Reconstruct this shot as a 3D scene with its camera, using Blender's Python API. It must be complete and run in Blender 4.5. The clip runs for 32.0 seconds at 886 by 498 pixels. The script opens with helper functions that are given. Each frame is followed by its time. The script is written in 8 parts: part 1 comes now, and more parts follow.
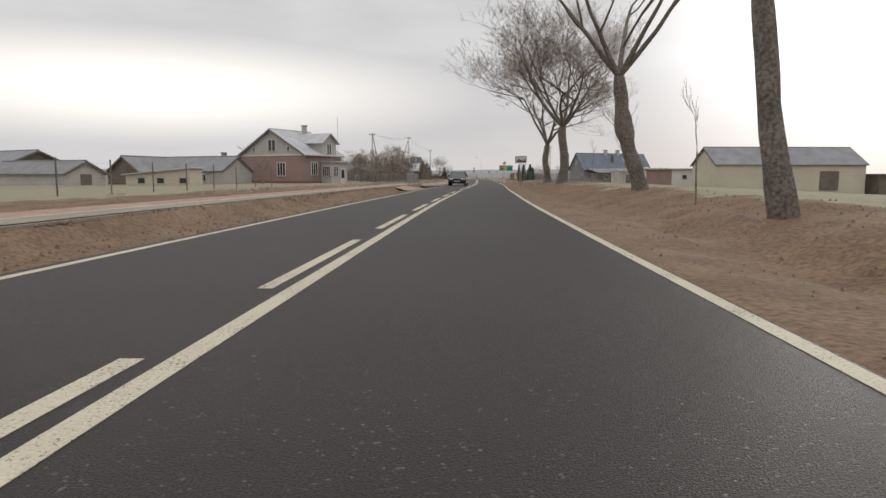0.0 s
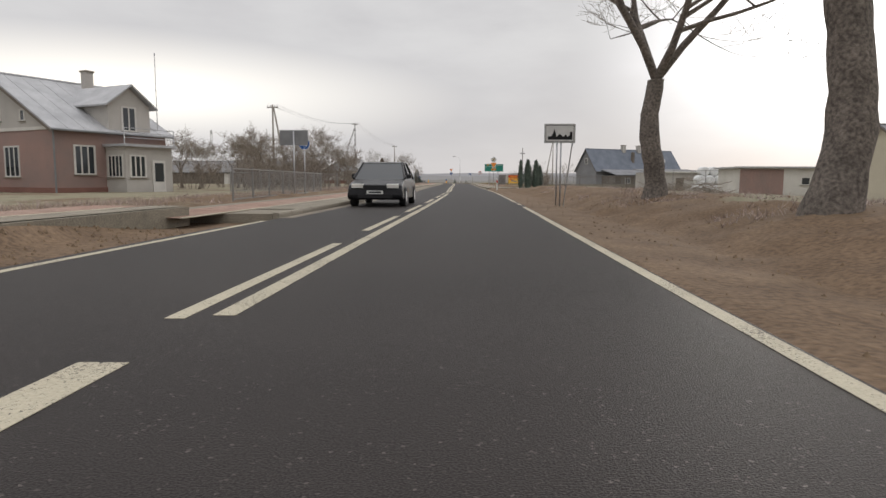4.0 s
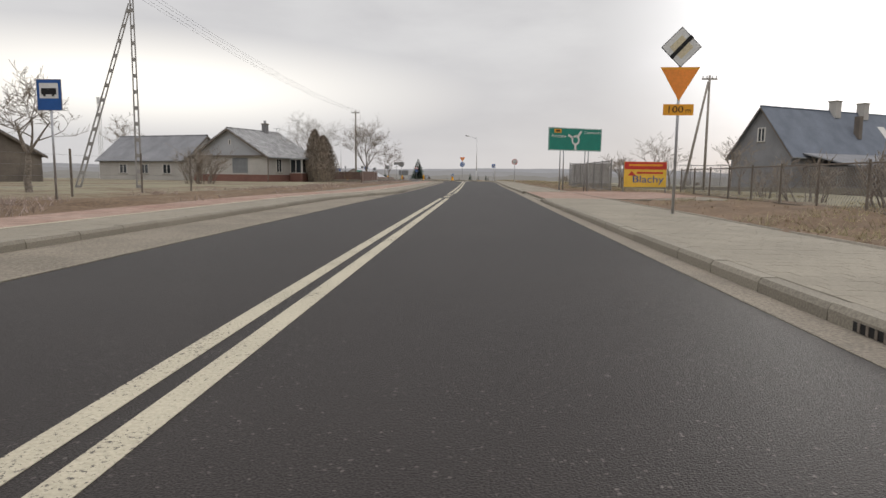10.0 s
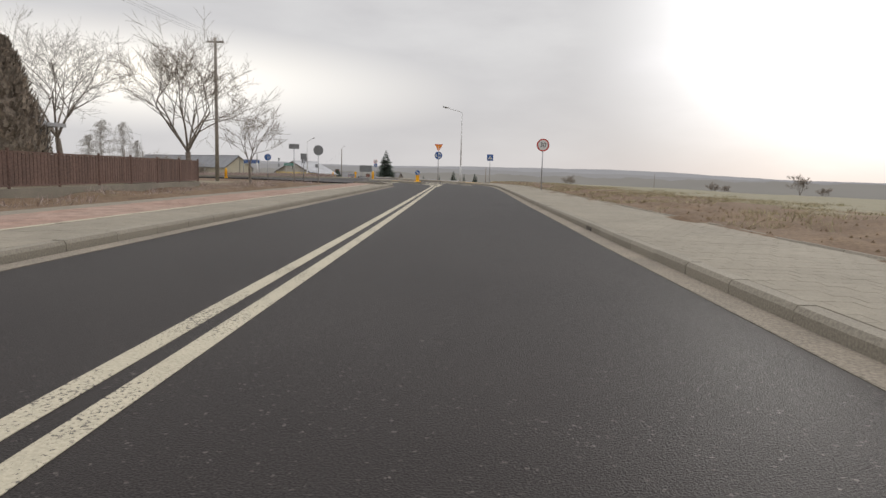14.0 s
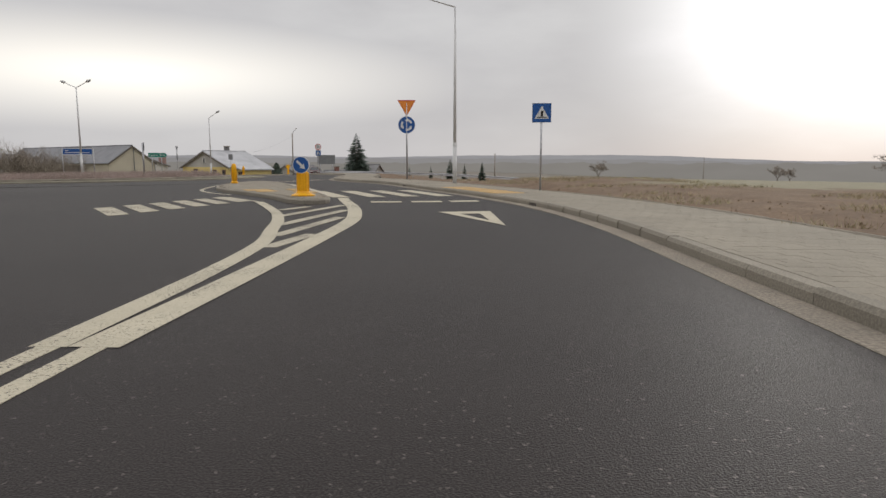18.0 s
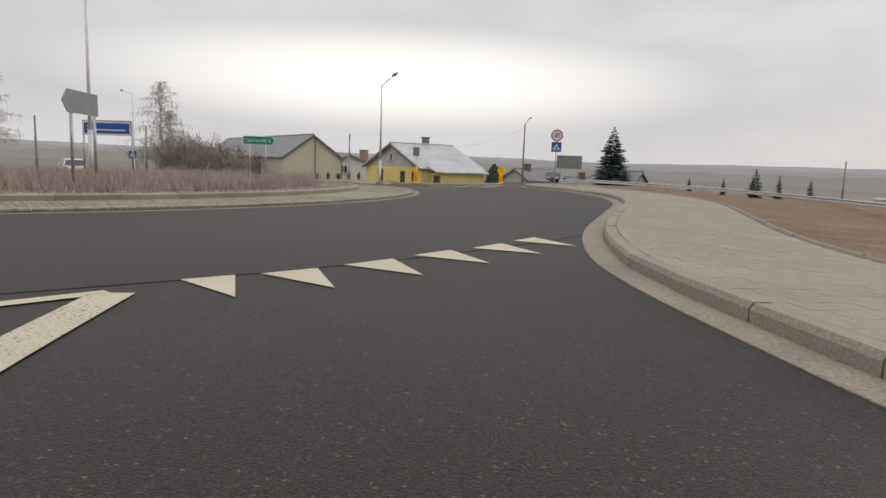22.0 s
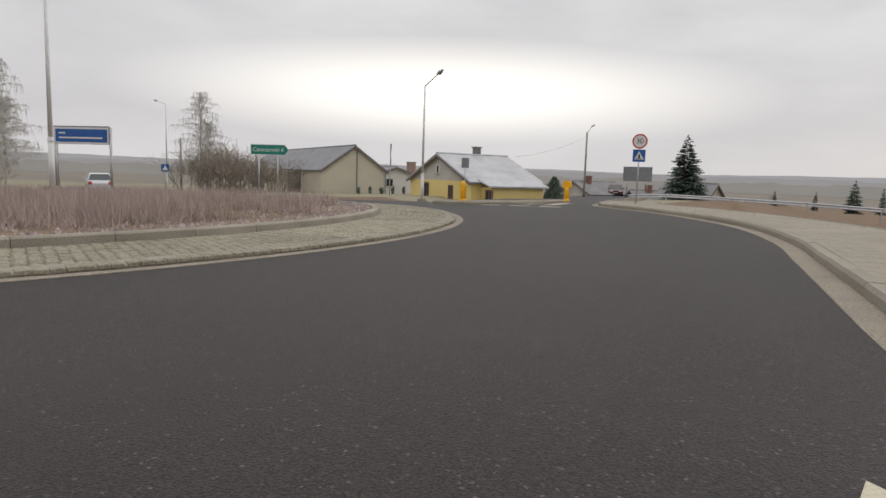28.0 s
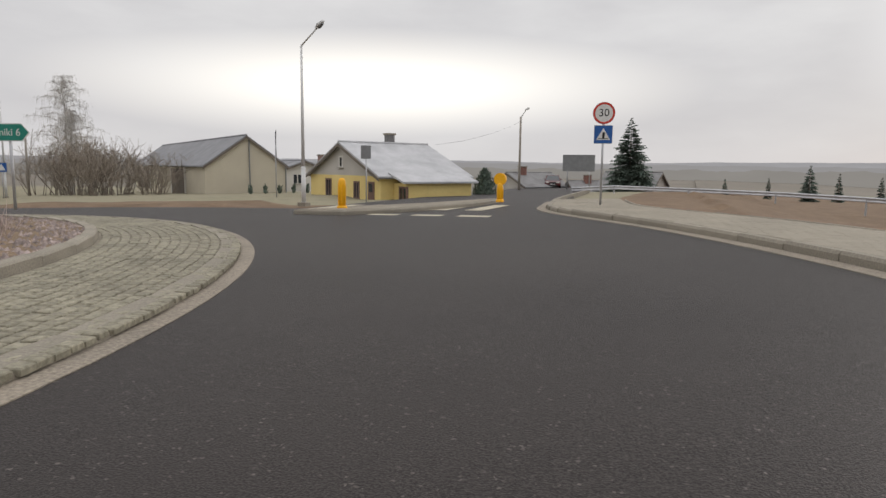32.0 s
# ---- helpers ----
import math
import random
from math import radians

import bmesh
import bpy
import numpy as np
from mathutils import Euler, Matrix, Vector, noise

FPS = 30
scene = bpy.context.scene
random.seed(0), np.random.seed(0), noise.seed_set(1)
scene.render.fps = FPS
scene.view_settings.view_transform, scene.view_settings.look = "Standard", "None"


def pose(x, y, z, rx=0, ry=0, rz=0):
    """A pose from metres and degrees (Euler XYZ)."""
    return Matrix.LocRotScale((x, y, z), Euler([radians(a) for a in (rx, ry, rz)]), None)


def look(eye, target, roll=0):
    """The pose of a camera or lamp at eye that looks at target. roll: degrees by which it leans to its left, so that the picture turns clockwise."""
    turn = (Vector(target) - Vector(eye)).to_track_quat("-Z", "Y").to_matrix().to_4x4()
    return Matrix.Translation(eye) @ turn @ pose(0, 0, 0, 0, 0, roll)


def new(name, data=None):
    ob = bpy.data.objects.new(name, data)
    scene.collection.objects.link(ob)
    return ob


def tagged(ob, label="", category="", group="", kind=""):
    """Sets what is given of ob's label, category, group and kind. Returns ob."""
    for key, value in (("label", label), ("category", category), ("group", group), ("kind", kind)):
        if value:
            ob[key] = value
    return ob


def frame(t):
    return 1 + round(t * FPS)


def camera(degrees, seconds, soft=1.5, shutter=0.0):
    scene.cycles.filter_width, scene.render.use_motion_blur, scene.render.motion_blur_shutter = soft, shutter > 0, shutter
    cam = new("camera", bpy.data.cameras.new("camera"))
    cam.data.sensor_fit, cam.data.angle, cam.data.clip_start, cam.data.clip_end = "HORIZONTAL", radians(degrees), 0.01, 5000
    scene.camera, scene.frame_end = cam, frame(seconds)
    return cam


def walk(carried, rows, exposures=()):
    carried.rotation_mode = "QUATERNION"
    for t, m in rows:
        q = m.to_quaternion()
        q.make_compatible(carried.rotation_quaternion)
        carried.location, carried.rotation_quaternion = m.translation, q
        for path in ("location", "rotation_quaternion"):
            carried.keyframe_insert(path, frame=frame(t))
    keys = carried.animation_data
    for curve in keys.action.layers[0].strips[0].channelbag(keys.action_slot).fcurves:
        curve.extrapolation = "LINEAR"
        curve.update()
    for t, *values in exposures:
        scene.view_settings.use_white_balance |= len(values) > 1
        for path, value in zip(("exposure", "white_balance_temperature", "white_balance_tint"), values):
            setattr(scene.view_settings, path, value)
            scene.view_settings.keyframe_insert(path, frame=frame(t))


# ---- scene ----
cam = camera(69.61, 32.0)
PATH = [
    (0.0, pose(1.410, 0.000, 0.898, 83.529, -0.058, 2.542)),
    (0.5, pose(1.420, 5.328, 0.896, 83.489, 0.195, 2.206)),
    (1.0, pose(1.410, 10.250, 0.896, 83.649, 0.039, 1.815)),
    (1.5, pose(1.490, 15.600, 0.890, 83.709, -0.227, 1.336)),
    (2.0, pose(1.585, 21.099, 0.885, 83.669, -0.283, 0.934)),
    (2.5, pose(1.730, 26.482, 0.876, 83.828, -0.020, 0.697)),
    (3.0, pose(1.916, 32.026, 0.863, 83.788, -0.043, 0.593)),
    (3.5, pose(2.113, 37.795, 0.857, 83.835, -0.129, 0.617)),
    (5.5, pose(3.250, 62.335, 0.855, 83.716, -0.534, 1.469)),
    (6.0, pose(3.400, 68.081, 0.875, 83.615, -0.418, 1.829)),
    (6.5, pose(3.540, 73.75, 0.870, 83.589, -0.663, 1.845)),
    (7.0, pose(3.660, 79.05, 0.868, 83.765, -0.799, 2.451)),
    (7.5, pose(3.780, 86.099, 0.855, 83.542, -0.927, 2.547)),
    (8.0, pose(3.787, 92.179, 0.863, 83.578, -0.941, 2.567)),
    (8.5, pose(3.690, 98.272, 0.872, 83.615, -0.776, 2.451)),
    (9.0, pose(3.617, 104.237, 0.880, 83.552, -0.907, 2.391)),
    (9.5, pose(3.597, 109.600, 0.880, 83.476, -0.605, 2.350)),
    (10.0, pose(3.600, 115.000, 0.880, 83.402, -0.598, 2.364)),
    (10.5, pose(3.632, 120.850, 0.880, 83.330, -0.474, 2.458)),
    (11.0, pose(3.696, 126.643, 0.880, 83.448, -0.657, 1.998)),
    (11.5, pose(3.799, 131.790, 0.895, 83.344, -0.824, 1.678)),
    (12.0, pose(3.922, 136.827, 0.910, 83.540, -0.974, 1.456)),
    (12.5, pose(4.064, 141.818, 0.919, 83.342, -0.654, 1.403)),
    (13.0, pose(4.190, 146.812, 0.927, 83.343, -1.060, 1.281)),
    (13.5, pose(4.242, 151.916, 0.916, 83.145, -1.462, 1.188)),
    (14.0, pose(4.250, 157.399, 0.905, 83.211, -1.517, 1.111)),
    (14.5, pose(4.265, 162.201, 0.894, 83.151, -1.424, 1.147)),
    (16.5, pose(4.462, 182.263, 0.929, 82.664, -1.061, 1.014)),
    (17.0, pose(4.630, 186.792, 0.939, 82.529, -0.502, 0.669)),
    (17.5, pose(4.760, 191.729, 0.935, 82.326, -0.305, 0.824)),
    (18.0, pose(4.810, 196.277, 0.938, 82.307, -0.027, 1.179)),
    (18.5, pose(4.770, 200.766, 0.910, 82.190, 0.103, 1.360)),
    (19.0, pose(4.587, 204.939, 0.878, 82.273, 0.432, 2.541)),
    (19.5, pose(4.033, 209.295, 0.852, 82.152, -0.047, 4.778)),
    (20.0, pose(3.251, 212.392, 0.825, 82.231, 0.073, 8.816)),
    (20.5, pose(2.285, 215.462, 0.828, 82.302, -0.641, 12.736)),
    (21.0, pose(0.866, 220.475, 0.910, 82.417, -1.524, 17.643)),
    (21.5, pose(-0.228, 222.901, 0.912, 82.384, -2.212, 20.452)),
    (22.0, pose(-1.092, 224.820, 0.877, 82.304, -2.073, 22.463)),
    (22.5, pose(-1.581, 225.949, 0.890, 82.146, -2.453, 24.006)),
    (23.0, pose(-1.982, 226.698, 0.879, 82.477, -2.624, 25.134)),
    (23.5, pose(-2.228, 227.068, 0.882, 82.585, -2.268, 26.099)),
    (24.0, pose(-2.308, 227.352, 0.885, 82.675, -2.300, 26.918)),
    (24.5, pose(-2.298, 227.457, 0.888, 82.701, -2.458, 27.530)),
    (25.0, pose(-2.356, 227.466, 0.891, 82.709, -2.502, 27.695)),
    (25.5, pose(-2.484, 227.529, 0.896, 82.809, -2.302, 27.895)),
    (27.5, pose(-3.147, 229.124, 0.915, 83.128, -2.512, 27.870)),
    (28.0, pose(-3.371, 230.249, 0.920, 83.228, -1.812, 27.170)),
    (28.5, pose(-3.627, 231.251, 0.926, 83.252, -1.568, 26.409)),
    (29.0, pose(-3.909, 232.198, 0.933, 83.175, -1.224, 25.747)),
    (29.5, pose(-4.208, 233.155, 0.939, 82.998, -1.380, 25.086)),
    (30.0, pose(-4.513, 234.112, 0.946, 83.122, -1.035, 24.324)),
    (30.5, pose(-4.827, 235.202, 0.941, 82.949, -0.880, 23.560)),
    (31.0, pose(-5.153, 236.282, 0.935, 82.777, -0.724, 22.796)),
    (31.5, pose(-5.484, 237.426, 0.930, 82.805, -0.568, 22.032)),
    (32.0, pose(-5.813, 238.652, 0.925, 82.733, -0.612, 21.268)),
]
walk(cam, PATH, ((0.0, 0.05), (14.0, 0.05), (17.0, -0.1), (19.0, -0.15), (20.0, -0.25), (21.0, 0.0), (22.5, 0.1), (32.0, 0.1)))

# ---- world, sun, light ----
SUN_AZ = radians(-31.0)      # from +y, to the left positive
SUN_EL = radians(9.0)
SUN_DIR = Vector((-math.sin(SUN_AZ) * math.cos(SUN_EL), math.cos(SUN_AZ) * math.cos(SUN_EL), math.sin(SUN_EL)))
GAP_DIR = Vector((math.sin(radians(27)) * -1 * math.cos(radians(7)), math.cos(radians(27)) * math.cos(radians(7)), math.sin(radians(7))))


def build_world():
    world = bpy.data.worlds.new("overcast_sky")
    scene.world = world
    world.use_nodes = True
    nt = world.node_tree
    nd, lk = nt.nodes, nt.links
    nd.clear()
    out = nd.new("ShaderNodeOutputWorld")
    bg = nd.new("ShaderNodeBackground")
    lk.new(bg.outputs[0], out.inputs[0])
    sky = nd.new("ShaderNodeTexSky")
    sky.sky_type, sky.sun_disc = "NISHITA", False
    sky.sun_elevation, sky.sun_rotation = SUN_EL, -SUN_AZ
    tc = nd.new("ShaderNodeTexCoord")
    mp = nd.new("ShaderNodeMapping")
    mp.inputs["Scale"].default_value = (1.0, 1.0, 3.2)
    lk.new(tc.outputs["Generated"], mp.inputs["Vector"])
    n1 = nd.new("ShaderNodeTexNoise")
    n1.inputs["Scale"].default_value, n1.inputs["Detail"].default_value, n1.inputs["Roughness"].default_value = 2.6, 6, 0.55
    lk.new(mp.outputs[0], n1.inputs["Vector"])
    ramp = nd.new("ShaderNodeValToRGB")
    el = ramp.color_ramp.elements
    el[0].position, el[0].color = 0.30, (0.57, 0.562, 0.578, 1)
    el[1].position, el[1].color = 0.70, (0.78, 0.775, 0.775, 1)
    lk.new(n1.outputs["Fac"], ramp.inputs[0])

    def math_node(op, a, b=None, clamp=False):
        m = nd.new("ShaderNodeMath")
        m.operation, m.use_clamp = op, clamp
        for k, v in enumerate((a, b)):
            if v is None:
                continue
            if isinstance(v, (int, float)):
                m.inputs[k].default_value = v
            else:
                lk.new(v, m.inputs[k])
        return m.outputs[0]

    def glow(direction, squash, power):
        v = nd.new("ShaderNodeVectorMath")
        v.operation = "SUBTRACT"
        lk.new(tc.outputs["Generated"], v.inputs[0])
        v.inputs[1].default_value = direction
        s = nd.new("ShaderNodeVectorMath")
        s.operation = "MULTIPLY"
        lk.new(v.outputs[0], s.inputs[0])
        s.inputs[1].default_value = squash
        ln = nd.new("ShaderNodeVectorMath")
        ln.operation = "LENGTH"
        lk.new(s.outputs[0], ln.inputs[0])
        wob = math_node("MULTIPLY_ADD", n1.outputs["Fac"], 0.5)
        nd[-1].inputs[2].default_value = -0.25
        d = math_node("ADD", ln.outputs["Value"], wob)
        g = math_node("SUBTRACT", 1.0, d, True)
        return math_node("POWER", g, power)

    sun_glow = glow(SUN_DIR + Vector((0, 0, 0.05)), (2.7, 2.7, 3.6), 1.7)
    gap_glow = glow(GAP_DIR, (2.1, 2.1, 12.0), 1.15)
    sep = nd.new("ShaderNodeSeparateXYZ")
    lk.new(tc.outputs["Generated"], sep.inputs[0])
    # paler towards the horizon, where the cloud sheet thins into mist
    low = math_node("SUBTRACT", 1.0, math_node("MULTIPLY", sep.outputs["Z"], 3.2), True)
    add = nd.new("ShaderNodeMix")
    add.data_type, add.blend_type = "RGBA", "MIX"
    lk.new(ramp.outputs[0], add.inputs["A"])
    add.inputs["B"].default_value = (0.62, 0.60, 0.61, 1)
    lk.new(math_node("MULTIPLY", low, 0.6), add.inputs["Factor"])
    cloud = add.outputs["Result"]
    for g, col, k in ((sun_glow, (1.85, 1.83, 1.82, 1), 1.0), (gap_glow, (0.75, 0.70, 0.58, 1), 1.0)):
        m = nd.new("ShaderNodeMix")
        m.data_type, m.blend_type = "RGBA", "ADD"
        sc = nd.new("ShaderNodeMix")
        sc.data_type, sc.blend_type = "RGBA", "MIX"
        sc.inputs["A"].default_value = (0, 0, 0, 1)
        sc.inputs["B"].default_value = col
        lk.new(g, sc.inputs["Factor"])
        m.inputs["Factor"].default_value = k
        lk.new(cloud, m.inputs["A"])
        lk.new(sc.outputs["Result"], m.inputs["B"])
        cloud = m.outputs["Result"]
    clear = nd.new("ShaderNodeMix")
    clear.data_type, clear.blend_type = "RGBA", "MIX"
    clear.inputs["Factor"].default_value = 0.94
    scl = nd.new("ShaderNodeVectorMath")
    scl.operation = "SCALE"
    lk.new(sky.outputs[0], scl.inputs[0])
    scl.inputs["Scale"].default_value = 0.04
    lk.new(scl.outputs[0], clear.inputs["A"])
    lk.new(cloud, clear.inputs["B"])
    # an overcast sky grows brighter towards the zenith
    up = nd.new("ShaderNodeMapRange")
    up.interpolation_type = "SMOOTHSTEP"
    up.inputs["From Min"].default_value, up.inputs["From Max"].default_value = 0.26, 0.95
    up.inputs["To Min"].default_value, up.inputs["To Max"].default_value = 1.0, 2.1
    lk.new(sep.outputs["Z"], up.inputs["Value"])
    dome = nd.new("ShaderNodeVectorMath")
    dome.operation = "SCALE"
    lk.new(clear.outputs["Result"], dome.inputs[0])
    lk.new(up.outputs[0], dome.inputs["Scale"])
    lk.new(dome.outputs[0], bg.inputs["Color"])
    bg.inputs["Strength"].default_value = 1.0
    sun = new("sun", bpy.data.lights.new("sun", "SUN"))
    sun.data.energy, sun.data.angle, sun.data.color = 0.5, radians(14), (1.0, 0.95, 0.88)
    sun.matrix_world = look(SUN_DIR * 100, (0, 0, 0))


build_world()

# ---- materials ----
def surface(name, c1, c2, rough=0.85, big=0.6, fine=40.0, fine_amt=0.25, bump=0.15, metal=0.0, detail=4, per_object=0.0, per_island=0.0, spec=0.3, bump_scale=None):
    """Two colours mixed by a broad noise, with a fine grain and relief; in metres."""
    m = bpy.data.materials.new(name)
    m.use_nodes = True
    nt = m.node_tree
    nd, lk = nt.nodes, nt.links
    bs = nd["Principled BSDF"]
    tc = nd.new("ShaderNodeTexCoord")
    n1 = nd.new("ShaderNodeTexNoise")
    n1.inputs["Scale"].default_value, n1.inputs["Detail"].default_value = big, detail
    n1.inputs["Roughness"].default_value = 0.62
    lk.new(tc.outputs["Object"], n1.inputs["Vector"])
    mr = nd.new("ShaderNodeMapRange")
    mr.inputs["From Min"].default_value, mr.inputs["From Max"].default_value = 0.32, 0.68
    lk.new(n1.outputs["Fac"], mr.inputs["Value"])
    mx = nd.new("ShaderNodeMix")
    mx.data_type = "RGBA"
    mx.inputs["A"].default_value, mx.inputs["B"].default_value = (*c1, 1), (*c2, 1)
    lk.new(mr.outputs[0], mx.inputs["Factor"])
    n2 = nd.new("ShaderNodeTexNoise")
    n2.inputs["Scale"].default_value, n2.inputs["Detail"].default_value = fine, 2
    lk.new(tc.outputs["Object"], n2.inputs["Vector"])
    mr2 = nd.new("ShaderNodeMapRange")
    mr2.inputs["From Min"].default_value, mr2.inputs["From Max"].default_value = 0.3, 0.7
    mr2.inputs["To Min"].default_value, mr2.inputs["To Max"].default_value = 1 - fine_amt, 1 + fine_amt
    lk.new(n2.outputs["Fac"], mr2.inputs["Value"])
    ml = nd.new("ShaderNodeVectorMath")
    ml.operation = "SCALE"
    lk.new(mx.outputs["Result"], ml.inputs[0])
    lk.new(mr2.outputs[0], ml.inputs["Scale"])
    col = ml.outputs[0]
    for amt, node, sock in ((per_object, "ShaderNodeObjectInfo", "Random"), (per_island, "ShaderNodeNewGeometry", "Random Per Island")):
        if amt:
            oi = nd.new(node)
            r = nd.new("ShaderNodeMapRange")
            r.inputs["To Min"].default_value, r.inputs["To Max"].default_value = 1 - amt, 1 + amt
            lk.new(oi.outputs[sock], r.inputs["Value"])
            m2 = nd.new("ShaderNodeVectorMath")
            m2.operation = "SCALE"
            lk.new(col, m2.inputs[0])
            lk.new(r.outputs[0], m2.inputs["Scale"])
            col = m2.outputs[0]
    lk.new(col, bs.inputs["Base Color"])
    bs.inputs["Roughness"].default_value, bs.inputs["Metallic"].default_value = rough, metal
    bs.inputs["Specular IOR Level"].default_value = spec
    if bump:
        bp = nd.new("ShaderNodeBump")
        bp.inputs["Strength"].default_value = bump
        bp.inputs["Distance"].default_value = 0.02
        lk.new(n2.outputs["Fac"], bp.inputs["Height"])
        lk.new(bp.outputs[0], bs.inputs["Normal"])
    return m


def plain(name, c, rough=0.5, metal=0.0, amt=0.08):
    return surface(name, c, tuple(v * 0.86 for v in c), rough, 2.5, 25, amt, 0.04, metal)


def glass_mat():
    m = bpy.data.materials.new("window_glass")
    m.use_nodes = True
    b = m.node_tree.nodes["Principled BSDF"]
    b.inputs["Base Color"].default_value = (0.03, 0.035, 0.04, 1)
    b.inputs["Roughness"].default_value = 0.06
    b.inputs["IOR"].default_value = 1.5
    b.inputs["Specular IOR Level"].default_value = 0.6
    return m


def asphalt_mat():
    m = surface("asphalt", (0.032, 0.0275, 0.026), (0.042, 0.0365, 0.034), 0.54, 0.25, 115, 0.55, 0.4, spec=0.1)
    nt = m.node_tree
    nd, lk = nt.nodes, nt.links
    bs = nd["Principled BSDF"]
    old = bs.inputs["Base Color"].links[0].from_socket
    tc = nd.new("ShaderNodeTexCoord")
    vor = nd.new("ShaderNodeTexVoronoi")
    vor.inputs["Scale"].default_value = 90
    lk.new(tc.outputs["Object"], vor.inputs["Vector"])
    cmp = nd.new("ShaderNodeMapRange")
    cmp.inputs["From Min"].default_value, cmp.inputs["From Max"].default_value = 0.975, 1.0
    sp = nd.new("ShaderNodeSeparateColor")
    lk.new(vor.outputs["Color"], sp.inputs[0])
    lk.new(sp.outputs[0], cmp.inputs["Value"])
    mx = nd.new("ShaderNodeMix")
    mx.data_type = "RGBA"
    lk.new(cmp.outputs[0], mx.inputs["Factor"])
    lk.new(old, mx.inputs["A"])
    mx.inputs["B"].default_value = (0.13, 0.115, 0.105, 1)
    lk.new(mx.outputs["Result"], bs.inputs["Base Color"])
    return m


def paint_mat(name, c, worn, wear=0.5):
    """Road paint with pits through which the asphalt shows."""
    m = surface(name, c, tuple(v * 0.85 for v in c), 0.7, 1.2, 60, 0.12, 0.35)
    nt = m.node_tree
    nd, lk = nt.nodes, nt.links
    bs = nd["Principled BSDF"]
    old = bs.inputs["Base Color"].links[0].from_socket
    tc = nd.new("ShaderNodeTexCoord")
    n = nd.new("ShaderNodeTexNoise")
    n.inputs["Scale"].default_value, n.inputs["Detail"].default_value, n.inputs["Roughness"].default_value = 48, 4, 0.72
    lk.new(tc.outputs["Object"], n.inputs["Vector"])
    n3 = nd.new("ShaderNodeTexNoise")
    n3.inputs["Scale"].default_value = 1.3
    lk.new(tc.outputs["Object"], n3.inputs["Vector"])
    ad = nd.new("ShaderNodeMath")
    ad.operation = "MULTIPLY_ADD"
    lk.new(n3.outputs["Fac"], ad.inputs[0])
    ad.inputs[1].default_value = 0.35
    lk.new(n.outputs["Fac"], ad.inputs[2])
    cmp = nd.new("ShaderNodeMapRange")
    cmp.inputs["From Min"].default_value, cmp.inputs["From Max"].default_value = 0.98 - 0.22 * wear, 1.03 - 0.22 * wear
    lk.new(ad.outputs[0], cmp.inputs["Value"])
    mx = nd.new("ShaderNodeMix")
    mx.data_type = "RGBA"
    lk.new(cmp.outputs[0], mx.inputs["Factor"])
    lk.new(old, mx.inputs["A"])
    mx.inputs["B"].default_value = (*worn, 1)
    lk.new(mx.outputs["Result"], bs.inputs["Base Color"])
    return m


def ground_mat():
    """Sand, dug earth and frosty grass, then a painted haze tint, mixed by the two point attributes of the ground."""
    m = surface("ground_soil", (0.185, 0.124, 0.077), (0.118, 0.077, 0.047), 0.95, 0.8, 14, 0.3, 0.9)
    nt = m.node_tree
    nd, lk = nt.nodes, nt.links
    bs = nd["Principled BSDF"]
    sand = bs.inputs["Base Color"].links[0].from_socket
    tc = nd.new("ShaderNodeTexCoord")

    def noise_col(a, b, sc, det=6):
        n = nd.new("ShaderNodeTexNoise")
        n.inputs["Scale"].default_value, n.inputs["Detail"].default_value, n.inputs["Roughness"].default_value = sc, det, 0.7
        lk.new(tc.outputs["Object"], n.inputs["Vector"])
        r = nd.new("ShaderNodeMapRange")
        r.inputs["From Min"].default_value, r.inputs["From Max"].default_value = 0.35, 0.65
        lk.new(n.outputs["Fac"], r.inputs["Value"])
        x = nd.new("ShaderNodeMix")
        x.data_type = "RGBA"
        lk.new(r.outputs[0], x.inputs["Factor"])
        x.inputs["A"].default_value, x.inputs["B"].default_value = (*a, 1), (*b, 1)
        return x.outputs["Result"], n.outputs["Fac"]

    grass, gn = noise_col((0.20, 0.19, 0.125), (0.26, 0.225, 0.155), 1.7)
    # far: distance haze painted into the base colour of the land
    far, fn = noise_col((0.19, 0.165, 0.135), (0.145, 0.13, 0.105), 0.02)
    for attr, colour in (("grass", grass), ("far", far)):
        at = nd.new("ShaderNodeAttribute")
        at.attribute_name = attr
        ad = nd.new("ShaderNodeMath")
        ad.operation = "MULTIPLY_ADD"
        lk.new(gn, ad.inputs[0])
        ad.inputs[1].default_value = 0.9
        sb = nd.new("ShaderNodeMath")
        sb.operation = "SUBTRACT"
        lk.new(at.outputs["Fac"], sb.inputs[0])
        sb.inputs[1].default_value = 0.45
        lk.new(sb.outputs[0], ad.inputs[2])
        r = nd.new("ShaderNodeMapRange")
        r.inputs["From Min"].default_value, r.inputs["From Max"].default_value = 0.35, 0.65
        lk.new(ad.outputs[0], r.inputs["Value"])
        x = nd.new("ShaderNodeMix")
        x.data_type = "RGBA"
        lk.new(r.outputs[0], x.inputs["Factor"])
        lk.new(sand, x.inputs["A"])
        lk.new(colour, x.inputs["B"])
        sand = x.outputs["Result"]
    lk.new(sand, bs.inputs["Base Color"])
    return m


